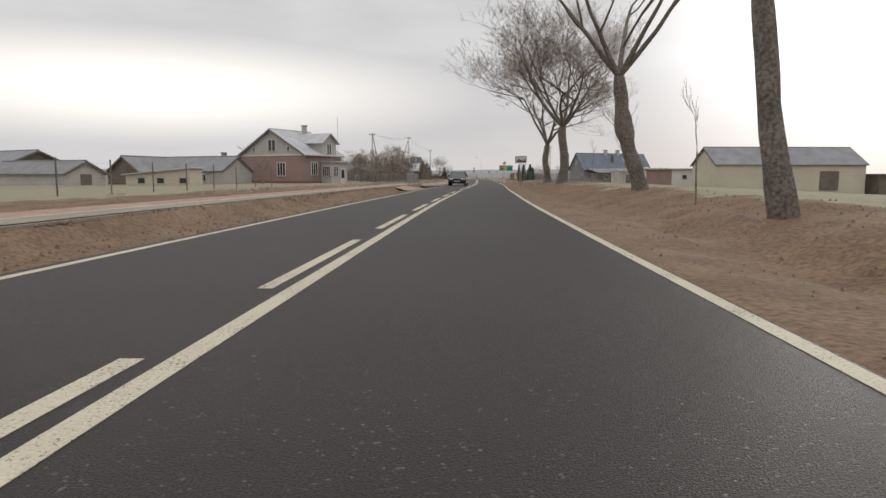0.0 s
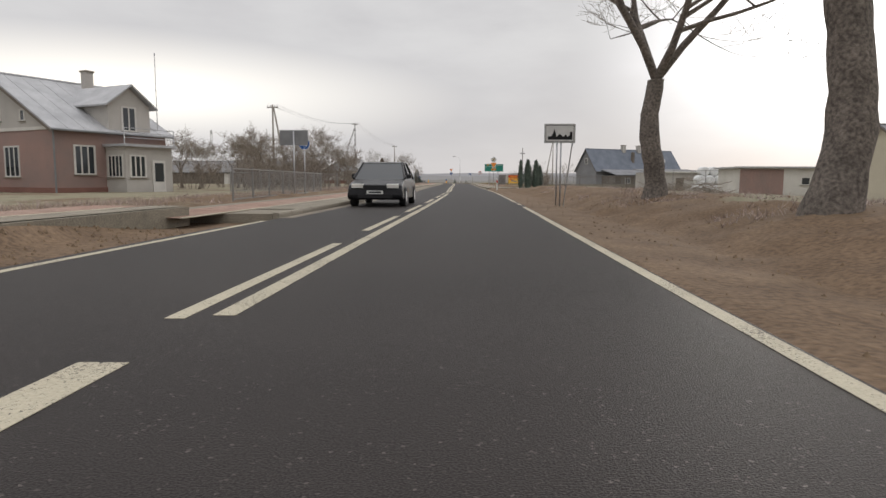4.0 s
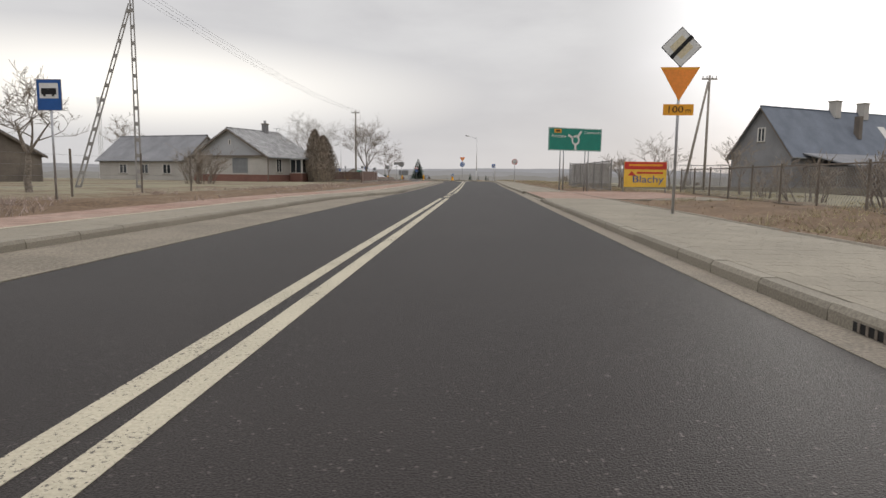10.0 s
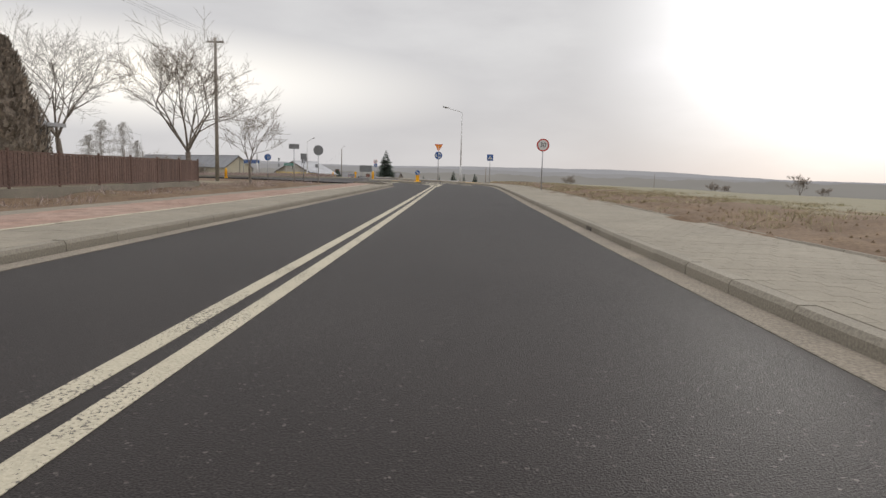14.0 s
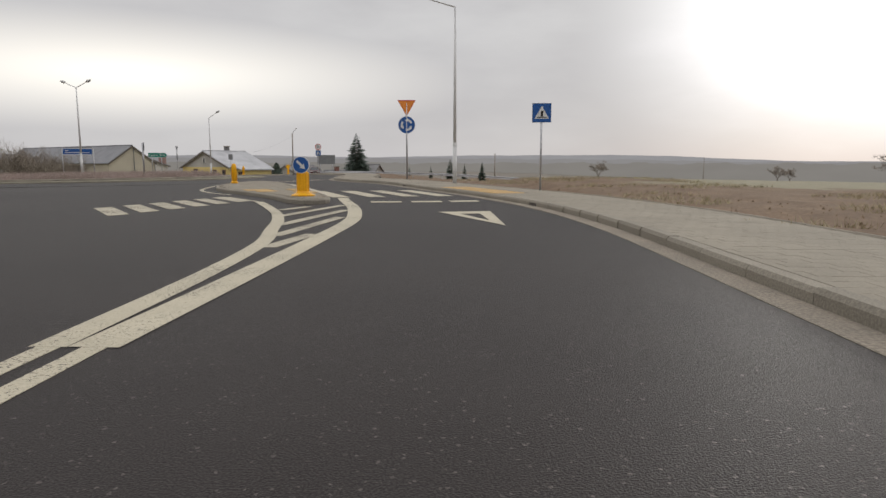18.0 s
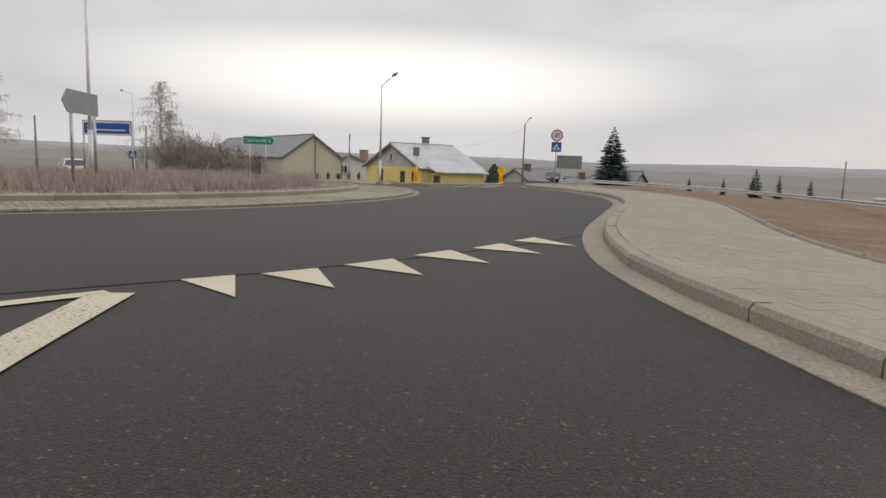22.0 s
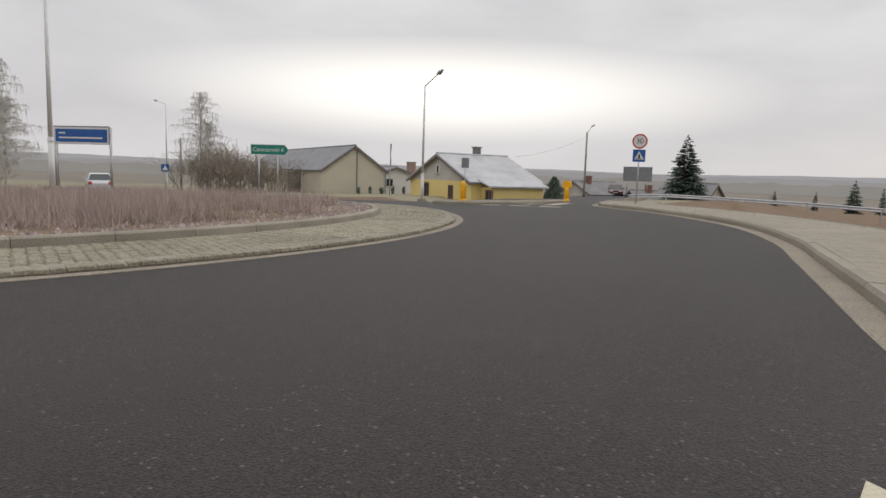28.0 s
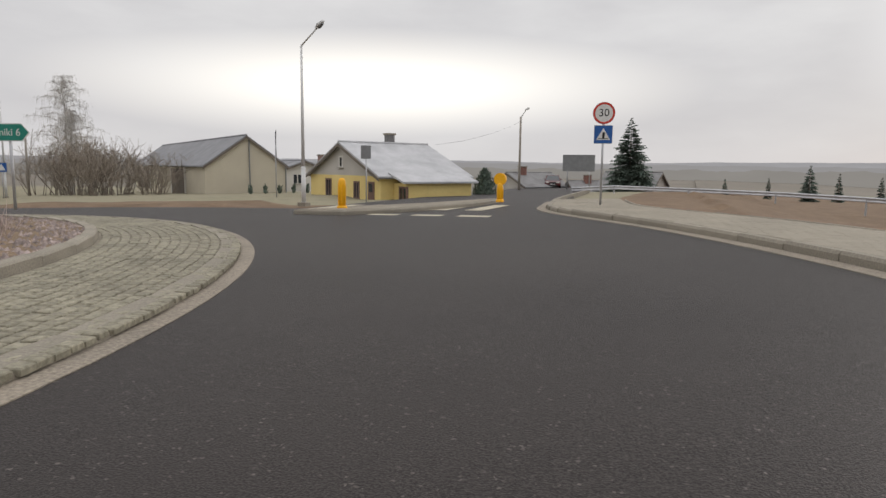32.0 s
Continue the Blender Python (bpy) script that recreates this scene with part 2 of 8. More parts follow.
ASPHALT = asphalt_mat()
PAINT = paint_mat("road_paint_white", (0.50, 0.45, 0.34), (0.09, 0.08, 0.07), 1.0)
PAINT_OLD = paint_mat("road_paint_worn", (0.46, 0.415, 0.315), (0.10, 0.088, 0.075), 1.15)
PAINT_CLEAN = paint_mat("road_paint_fresh", (0.50, 0.45, 0.34), (0.12, 0.11, 0.095), 0.55)
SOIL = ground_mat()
EARTH = surface("dug_earth", (0.205, 0.145, 0.093), (0.15, 0.105, 0.066), 0.95, 1.5, 20, 0.4, 0.8)
CONCRETE = surface("concrete_kerb", (0.275, 0.246, 0.198), (0.21, 0.188, 0.152), 0.9, 1.0, 50, 0.18, 0.3, per_object=0.1)
GUTTER = surface("gutter_sand_dust", (0.26, 0.222, 0.175), (0.19, 0.165, 0.134), 0.92, 1.2, 40, 0.25, 0.4, per_object=0.08)
PAVER_GREY = surface("grey_pavers", (0.285, 0.252, 0.198), (0.225, 0.2, 0.158), 0.9, 0.7, 45, 0.12, 0.12, per_island=0.03)
PAVER_RED = surface("red_pavers", (0.285, 0.178, 0.137), (0.34, 0.245, 0.196), 0.9, 0.5, 40, 0.2, 0.25, per_island=0.16)
PAVER_YELLOW = surface("yellow_pavers", (0.50, 0.33, 0.13), (0.42, 0.28, 0.13), 0.9, 0.9, 40, 0.15, 0.25, per_island=0.12)
SETT = surface("granite_setts", (0.30, 0.275, 0.205), (0.225, 0.205, 0.155), 0.9, 1.0, 30, 0.25, 0.5, per_object=0.14, per_island=0.14)
JOINT = surface("joint_sand", (0.26, 0.23, 0.18), (0.20, 0.177, 0.14), 0.95, 2, 40, 0.3, 0.4)
STEEL = surface("galvanised_steel", (0.468, 0.468, 0.481), (0.364, 0.364, 0.377), 0.45, 3, 60, 0.08, 0.05, metal=0.6)
SIGN_BACK = surface("sign_back_grey", (0.24, 0.245, 0.25), (0.19, 0.195, 0.20), 0.55, 3, 40, 0.06, 0.03, metal=0.3)
LAMP_GREY = surface("lamp_column_grey", (0.68, 0.68, 0.67), (0.58, 0.58, 0.575), 0.55, 2, 40, 0.06, 0.03)
BLACK = plain("black_film", (0.012, 0.012, 0.013), 0.6)
WHITE = plain("white_film", (0.68, 0.68, 0.66), 0.45)
RED = plain("red_film", (0.55, 0.05, 0.035), 0.45)
BLUE = plain("blue_film", (0.022, 0.10, 0.33), 0.4)
GREEN = plain("green_film", (0.02, 0.22, 0.165), 0.4)
YELLOW = plain("yellow_film", (0.80, 0.36, 0.03), 0.45)
ORANGE = plain("orange_film", (0.85, 0.28, 0.05), 0.45)
POST_YELLOW = plain("yellow_plastic", (0.85, 0.42, 0.01), 0.4)
BARK = surface("bark", (0.16, 0.135, 0.112), (0.263, 0.225, 0.188), 0.95, 2.0, 18, 0.4, 1.0)
BARK_BIG = surface("poplar_bark", (0.113, 0.098, 0.0849), (0.198, 0.17, 0.147), 0.95, 1.2, 14, 0.45, 1.2)
TWIG = surface("twigs", (0.215, 0.186, 0.156), (0.312, 0.264, 0.215), 0.95, 3, 20, 0.2, 0)
TWIG_BIRCH = surface("birch_twigs", (0.36, 0.34, 0.315), (0.46, 0.435, 0.40), 0.95, 3, 20, 0.2, 0)
BIRCH = surface("birch_bark", (0.55, 0.53, 0.50), (0.20, 0.18, 0.17), 0.9, 3.0, 10, 0.3, 0.4)
NEEDLE = surface("spruce_needles", (0.075, 0.105, 0.085), (0.125, 0.15, 0.12), 0.9, 1.5, 12, 0.4, 0, per_island=0.3)
THUJA = surface("thuja_scales", (0.20, 0.17, 0.135), (0.27, 0.22, 0.175), 0.95, 1.2, 9, 0.4, 0, per_island=0.35)
DRY_GRASS = surface("dry_frosted_stems", (0.43, 0.345, 0.315), (0.31, 0.25, 0.22), 0.95, 0.5, 5, 0.25, 0, per_island=0.3)
GREEN_GRASS = surface("pale_grass", (0.30, 0.27, 0.15), (0.37, 0.31, 0.20), 0.95, 0.5, 5, 0.25, 0, per_island=0.3)
WOOD_POLE = surface("weathered_pole_wood", (0.218, 0.193, 0.168), (0.336, 0.302, 0.26), 0.9, 1.5, 25, 0.25, 0.4)
CONC_POLE = surface("pole_concrete", (0.325, 0.312, 0.294), (0.25, 0.237, 0.225), 0.9, 1.5, 30, 0.15, 0.3)
WIRE = plain("cable_black", (0.10, 0.10, 0.105), 0.6)
GLASS = glass_mat()
FRAME = plain("white_window_frame", (0.62, 0.60, 0.56), 0.5)
BRICK_RED = surface("red_brick_wall", (0.33, 0.215, 0.185), (0.255, 0.19, 0.17), 0.9, 0.6, 30, 0.25, 0.3)
PLASTER_GREY = surface("grey_render", (0.49, 0.461, 0.425), (0.389, 0.367, 0.338), 0.92, 0.5, 25, 0.12, 0.15)
PLASTER_COOL = surface("cool_grey_render", (0.42, 0.425, 0.44), (0.35, 0.355, 0.37), 0.92, 0.4, 25, 0.1, 0.12)
PLASTER_DARK = surface("dark_grey_boards", (0.25, 0.25, 0.26), (0.19, 0.19, 0.2), 0.9, 0.5, 22, 0.15, 0.2)
PLASTER_BEIGE = surface("beige_render", (0.54, 0.494, 0.391), (0.46, 0.414, 0.328), 0.92, 0.35, 25, 0.1, 0.15)
PLASTER_YELLOW = surface("yellow_render", (0.72, 0.57, 0.24), (0.63, 0.49, 0.20), 0.92, 0.5, 25, 0.08, 0.12)
PLASTER_PALE = surface("pale_render", (0.632, 0.609, 0.564), (0.517, 0.494, 0.454), 0.92, 0.4, 25, 0.1, 0.12)
ROOF_METAL = surface("frosted_sheet_roof", (0.47, 0.47, 0.48), (0.34, 0.34, 0.35), 0.6, 0.8, 20, 0.12, 0.2, metal=0.1)
ROOF_GREY = surface("grey_corrugated_roof", (0.25, 0.25, 0.26), (0.18, 0.18, 0.19), 0.85, 0.6, 20, 0.15, 0.3)
ROOF_BLUE = surface("blue_grey_roof", (0.165, 0.185, 0.22), (0.12, 0.135, 0.165), 0.7, 0.6, 20, 0.12, 0.2)
ROOF_STREAK = surface("streaked_sheet_roof", (0.40, 0.395, 0.39), (0.20, 0.195, 0.195), 0.75, 1.6, 9, 0.3, 0.2, metal=0.1)
BANNER_YELLOW = plain("banner_yellow", (0.80, 0.50, 0.07), 0.5)
ROOF_DARK = surface("dark_roof_felt", (0.234, 0.23, 0.23), (0.166, 0.161, 0.16), 0.9, 0.7, 20, 0.2, 0.2)
WOOD_DARK = surface("dark_boards", (0.195, 0.166, 0.137), (0.127, 0.107, 0.0897), 0.9, 0.8, 22, 0.25, 0.4)
WOOD_BROWN = surface("brown_fence_boards", (0.17, 0.105, 0.085), (0.125, 0.08, 0.065), 0.85, 0.8, 22, 0.25, 0.3, per_object=0.12)
PLINTH_RED = surface("red_brown_plinth", (0.24, 0.12, 0.096), (0.186, 0.096, 0.0768), 0.9, 0.8, 25, 0.2, 0.2)
MESH_GREY = plain("fence_wire", (0.256, 0.248, 0.24), 0.7, 0.2)
RUBBER = plain("tyre_rubber", (0.02, 0.02, 0.021), 0.85)
BALE_FILM = surface("white_bale_film", (0.70, 0.70, 0.69), (0.58, 0.58, 0.58), 0.35, 2, 14, 0.08, 0.3)

# ---- mesh helpers ----
class Geo:
    """Vertices and faces gathered for one mesh."""

    def __init__(self):
        self.v, self.f = [], []

    def add(self, verts, faces):
        b = len(self.v)
        self.v.extend(verts)
        self.f.extend(tuple(b + i for i in q) for q in faces)
        return self

    def box(self, x0, x1, y0, y1, z0, z1, bevel=0.0):
        if not bevel:
            v = [(x, y, z) for z in (z0, z1) for x, y in ((x0, y0), (x1, y0), (x1, y1), (x0, y1))]
            return self.add(v, [(3, 2, 1, 0), (4, 5, 6, 7), (0, 1, 5, 4), (1, 2, 6, 5), (2, 3, 7, 6), (3, 0, 4, 7)])
        b = bevel
        v = [(x, y, z) for x, y, z in (
            (x0, y0, z0), (x1, y0, z0), (x1, y1, z0), (x0, y1, z0),
            (x0, y0, z1 - b), (x1, y0, z1 - b), (x1, y1, z1 - b), (x0, y1, z1 - b),
            (x0 + b, y0 + b, z1), (x1 - b, y0 + b, z1), (x1 - b, y1 - b, z1), (x0 + b, y1 - b, z1))]
        f = [(3, 2, 1, 0), (8, 9, 10, 11)]
        for i in range(4):
            j = (i + 1) % 4
            f += [(i, j, j + 4, i + 4), (i + 4, j + 4, j + 8, i + 8)]
        return self.add(v, f)

    def tube(self, p, q, r0, r1=None, n=8, caps=True):
        r1 = r0 if r1 is None else r1
        p, q = Vector(p), Vector(q)
        d = q - p
        if d.length < 1e-6:
            return self
        d.normalize()
        a = d.orthogonal().normalized()
        c = d.cross(a)
        ring = [(math.cos(6.28319 * i / n), math.sin(6.28319 * i / n)) for i in range(n)]
        v = [tuple(p + a * (r0 * u) + c * (r0 * w)) for u, w in ring] + [tuple(q + a * (r1 * u) + c * (r1 * w)) for u, w in ring]
        f = [(i, (i + 1) % n, n + (i + 1) % n, n + i) for i in range(n)]
        if caps:
            f += [tuple(range(n - 1, -1, -1)), tuple(range(n, 2 * n))]
        return self.add(v, f)

    def pipe(self, pts, r, n=5):
        """One unbroken thin tube along points."""
        b = len(self.v)
        for k, p in enumerate(pts):
            d = (pts[min(len(pts) - 1, k + 1)] - pts[max(0, k - 1)]).normalized()
            a = Vector((0, 0, 1)).cross(d).normalized()
            c = d.cross(a)
            self.v += [tuple(p + a * (r * math.cos(6.28319 * i / n)) + c * (r * math.sin(6.28319 * i / n))) for i in range(n)]
        for k in range(len(pts) - 1):
            self.f += [(b + k * n + i, b + k * n + (i + 1) % n, b + (k + 1) * n + (i + 1) % n, b + (k + 1) * n + i) for i in range(n)]
        return self

    def limb(self, pts, radii, n=12, rng=None):
        """One unbroken tapering trunk along points, with uneven girth."""
        b = len(self.v)
        for p, r in zip(pts, radii):
            for i in range(n):
                q = r * (1 + (rng.uniform(-0.09, 0.09) if rng else 0))
                self.v.append((p.x + q * math.cos(6.28319 * i / n), p.y + q * math.sin(6.28319 * i / n), p.z))
        for k in range(len(pts) - 1):
            self.f += [(b + k * n + i, b + k * n + (i + 1) % n, b + (k + 1) * n + (i + 1) % n, b + (k + 1) * n + i) for i in range(n)]
        return self

    def prism(self, poly, y0, y1):
        """A polygon in x and z, pushed along y."""
        n = len(poly)
        v = [(x, y0, z) for x, z in poly] + [(x, y1, z) for x, z in poly]
        f = [tuple(range(n)), tuple(range(2 * n - 1, n - 1, -1))] + [((i + 1) % n, i, n + i, n + (i + 1) % n) for i in range(n)]
        return self.add(v, f)

    def slab(self, poly, z0, z1):
        """A polygon in x and y, between two heights."""
        n = len(poly)
        v = [(x, y, z0) for x, y in poly] + [(x, y, z1) for x, y in poly]
        f = [tuple(range(n - 1, -1, -1)), tuple(range(n, 2 * n))] + [(i, (i + 1) % n, n + (i + 1) % n, n + i) for i in range(n)]
        return self.add(v, f)

    def lathe(self, prof, n=16, cx=0.0, cy=0.0):
        """A profile of radius and height turned round z."""
        v, f = [], []
        for r, z in prof:
            v += [(cx + r * math.cos(6.28319 * i / n), cy + r * math.sin(6.28319 * i / n), z) for i in range(n)]
        for k in range(len(prof) - 1):
            f += [(k * n + i, k * n + (i + 1) % n, (k + 1) * n + (i + 1) % n, (k + 1) * n + i) for i in range(n)]
        f += [tuple(range(n - 1, -1, -1)), tuple(range((len(prof) - 1) * n, len(prof) * n))]
        return self.add(v, f)

    def mesh(self, name, material, smooth=False):
        me = bpy.data.meshes.new(name)
        me.from_pydata([tuple(p) for p in self.v], [], self.f)
        me.materials.append(material)
        if smooth:
            me.polygons.foreach_set("use_smooth", [True] * len(me.polygons))
        me.update()
        return me


def part(name, geo, material, parent=None, label="", smooth=False):
    ob = new(name, geo.mesh(name, material, smooth))
    if parent is not None:
        ob.parent = parent
    return tagged(ob, label=label)


def thing(name, label, category, at=(0, 0, 0), turn=0.0, group=""):
    ob = new(name)
    ob.empty_display_size = 0.3
    ob.matrix_basis = pose(*at, 0, 0, turn)
    return tagged(ob, label, category, group)


def setting(name, geo, material, label, category="", smooth=False):
    return tagged(part(name, geo, material, None, "", smooth), label, category or name.split("_")[0], kind="structure")


# ---- plan of the road ----
_KY = np.array([-80.0, -20, 4, 20, 36, 44, 68, 80, 92, 108, 120, 132, 140, 148, 164, 180, 196, 220])
_KX = np.array([0.0, 0.0, 0.0, 0.18, 0.58, 0.80, 1.66, 2.02, 2.30, 2.42, 2.50, 2.66, 2.78, 2.92, 3.02, 3.03, 3.00, 2.95])


def cx(y):
    """x of the solid centre line at y: a smooth line through the plan's points."""
    y = np.asarray(y, float)
    m = np.gradient(_KX, _KY)
    i = np.clip(np.searchsorted(_KY, y) - 1, 0, len(_KY) - 2)
    h = _KY[i + 1] - _KY[i]
    t = np.clip((y - _KY[i]) / h, 0, 1)
    return (2 * t**3 - 3 * t**2 + 1) * _KX[i] + (t**3 - 2 * t**2 + t) * h * m[i] + (3 * t**2 - 2 * t**3) * _KX[i + 1] + (t**3 - t**2) * h * m[i + 1]


RC = (-20.5, 237.0)
R_APRON, R_KERB, R_OUT = 12.45, 10.75, 18.0

# ---- ground ----
def fall(x, y):
    """The gentle fall of the land beyond the roundabout."""
    q = (-x - 10) * 0.8 + (y - 245) * 0.4
    s = np.where(q > 30, q, 3 * np.log1p(np.exp(np.clip(q, -40, 40) / 3)))
    return -0.035 * np.minimum(s, 60)


def zf(x, y):
    return float(fall(np.array(float(x)), np.array(float(y))))


NOISE_TABLES = {}


def value_noise(x, y, seed):
    """Smooth random values on a plane, -1 to 1."""
    if seed not in NOISE_TABLES:
        NOISE_TABLES[seed] = np.random.RandomState(seed).rand(256, 256) * 2 - 1
    tab = NOISE_TABLES[seed]
    xi, yi = np.floor(x).astype(int), np.floor(y).astype(int)
    fx, fy = x - xi, y - yi
    fx, fy = fx * fx * (3 - 2 * fx), fy * fy * (3 - 2 * fy)
    g = lambda i, j: tab[(xi + i) % 256, (yi + j) % 256]
    return (g(0, 0) * (1 - fx) + g(1, 0) * fx) * (1 - fy) + (g(0, 1) * (1 - fx) + g(1, 1) * fx) * fy


def smooth(a, b, t):
    t = np.clip((t - a) / (b - a), 0, 1)
    return t * t * (3 - 2 * t)


KERB_LINE = [(7.1, 196.0), (7.1, 205.0), (6.3, 211.0), (4.5, 217.0), (2.5, 222.4), (0.4, 227.3), (-1.5, 231.0), (-2.6, 236.9), (-3.0, 241.5), (-4.7, 247.2), (-8.1, 252.9), (-9.8, 258.5)]


def ground_height(x, y):
    o = x - cx(y)
    n = value_noise(x * 1.1, y * 0.9, 1) * 0.55 + value_noise(x * 3.1, y * 2.7, 2) * 0.3 + value_noise(x * 7, y * 7, 3) * 0.15
    pr1 = np.interp(o, [3.3, 4.5, 5.4, 6.7, 8, 10, 14, 45], [-0.05, -0.10, -0.24, 0.14, 0.38, 0.40, 0.15, -0.85])
    pr2 = np.interp(o, [3.3, 5.3, 5.5, 7, 9, 12, 45], [-0.12, -0.12, 0.08, 0.05, 0.13, 0.08, -0.6])
    pl1 = np.interp(o, [-45, -14, -10, -6.6, -6.35, -4.4, -4.22, -3.95, -3.5, -3.2, -2.9], [-0.3, 0.1, 0.25, 0.29, 0.26, 0.26, 0.28, 0.06, -0.03, -0.02, -0.05])
    pl2 = np.interp(o, [-45, -9, -6.5, -6.2, -6.0, -2.75], [0.0, 0.10, 0.10, 0.08, -0.12, -0.12])
    wr, wl = smooth(99, 106.5, y), smooth(51, 57, y)
    right = pr1 * (1 - wr) + pr2 * wr
    left = pl1 * (1 - wl) + pl2 * wl
    z = np.where(o > 0, right, left)
    z = np.where((o > -2.95) & (o < 3.3), -0.12, z)
    amp = np.interp(np.abs(o), [3.3, 4.5, 6, 9, 14], [0.0, 0.08, 0.19, 0.15, 0.05])
    hard = ((o < -2.9) & (o > -6.5) & (wl > 0)) | ((o > -6.5) & (o < -4.25) & (wl == 0)) | ((o > 0) & (o < 5.5) & (wr > 0))
    z = z + np.where(hard, 0, amp * n)
    # earth filled up to the house drive, with a pit at the culvert
    fill = smooth(101, 106.5, y) * (y < 107.6) * smooth(3.35, 3.9, o) * (1 - smooth(10, 13, o)) * (1 - 0.95 * np.exp(-((o - 6.05) / 0.55) ** 2) * smooth(103.5, 105.2, y))
    z = z * (1 - fill) + (0.075 + 0.05 * n) * fill
    drive = (o > 5.2) & (((y > 137.4) & (y < 149.8) & (o < 10.8)) | ((y > 107.5) & (y < 117.2) & (o < 10.8)))
    z = np.where(drive, np.minimum(z, 0.06), z)
    # round the roundabout
    r = np.hypot(x - RC[0], y - RC[1])
    zr = fall(x, y) + np.interp(r, [20.3, 20.8, 26], [-0.12, 0.02, 0.06]) + np.interp(r, [20.8, 23, 30], [0, 0.08, 0.05]) * n
    flank = (x > -2) & (y > 203)
    wy = smooth(196, 206, y)
    z = z * (1 - wy) + np.where(flank, np.interp(o, [3.0, 5.3, 5.6, 9, 45], [-0.12, -0.12, 0.05, 0.12, -0.5]) + 0.06 * n * (o > 6), zr) * wy
    z = np.where((y > 196) & (y < 222) & (x > -22) & (o < 0) & (r > 17), np.minimum(z, -0.12), z)
    kx = np.interp(y, [p[1] for p in KERB_LINE], [p[0] for p in KERB_LINE])
    z = np.where((y > 196) & (y < 256) & (x > -20) & (x < kx + 1.9) & (r > 17), np.minimum(z, fall(x, y) - 0.12), z)
    north = (y > 245) & (np.abs(x + 13 + (y - 252) * 0.06) < 9)
    west = (x < -31) & (np.abs(y - np.interp(-x, [31, 44, 60, 100, 180], [250.5, 260.0, 270.4, 296.0, 348.0])) < 5.5)
    z = np.where(north | west, fall(x, y) - 0.14, z)
    # the bank drops towards the valley beyond the footpath
    z = z - 1.3 * smooth(0, 10, x - kx - 2.4) * smooth(232, 264, y)
    # land at large
    east = np.maximum(0, x - 30) * 0.022 + np.maximum(0, x - 150) * 0.02
    far = np.maximum(0, y - 290) * 0.024
    z = z - np.minimum(east, 17) - np.minimum(far, 14)
    return z


def axis(marks):
    out = []
    for a, b, step in marks:
        out += list(np.arange(a, b, step))
    return np.array(out + [marks[-1][1]])


def build_ground():
    xs = axis([(-4500, -600, 400), (-600, -120, 40), (-120, -50, 6), (-50, -16, 1.6), (-16, -7, 0.6), (-7, 15, 0.32), (15, 30, 1.0), (30, 80, 4), (80, 300, 20), (300, 800, 100), (800, 4500, 500)])
    ys = axis([(-2000, -200, 300), (-200, -40, 20), (-40, -4, 2), (-4, 130, 0.45), (130, 300, 0.8), (300, 340, 3), (340, 600, 20), (600, 1000, 80), (1000, 4500, 500)])
    X, Y = np.meshgrid(xs, ys)
    Z = ground_height(X, Y)
    nx, ny = len(xs), len(ys)
    me = bpy.data.meshes.new("ground")
    V = np.stack([X.ravel(), Y.ravel(), Z.ravel()], 1)
    i = np.arange(nx * ny).reshape(ny, nx)
    F = np.stack([i[:-1, :-1].ravel(), i[:-1, 1:].ravel(), i[1:, 1:].ravel(), i[1:, :-1].ravel()], 1)
    me.from_pydata(V.tolist(), [], F.tolist())
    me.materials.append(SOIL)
    me.polygons.foreach_set("use_smooth", [True] * len(F))
    x, y = V[:, 0], V[:, 1]
    o = x - cx(y)
    w = value_noise(x * 0.35, y * 0.35, 8) * 0.25
    g = smooth(7.5, 10.5, o + w * 6) * (y < 120) * (1 - smooth(60, 95, y) * (1 - smooth(13, 20, o))) * (y < 200)
    g = np.maximum(g, 0.85 * smooth(10, 17, o + w * 14) * (y >= 120))
    g = np.maximum(g, (0.75 - 0.35 * (y > 60)) * smooth(-8.5, -12, o + w * 8) * (y < 205) + 0.2 * (o < -6.3) * (y < 205))
    rr = np.hypot(x - RC[0], y - RC[1])
    g = np.maximum(g, (rr > 24) * (y > 215) * 0.8 * (x < -9))
    a = me.attributes.new("grass", "FLOAT", "POINT")
    a.data.foreach_set("value", np.clip(g + w, 0, 1))
    # weight of the painted haze tint, growing away from the road
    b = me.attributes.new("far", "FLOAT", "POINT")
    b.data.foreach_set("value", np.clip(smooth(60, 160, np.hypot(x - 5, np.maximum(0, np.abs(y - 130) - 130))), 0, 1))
    me.update()
    return tagged(new("ground", me), "sandy dug verge, earth and frosty grass fields", "ground", kind="structure")


build_ground()


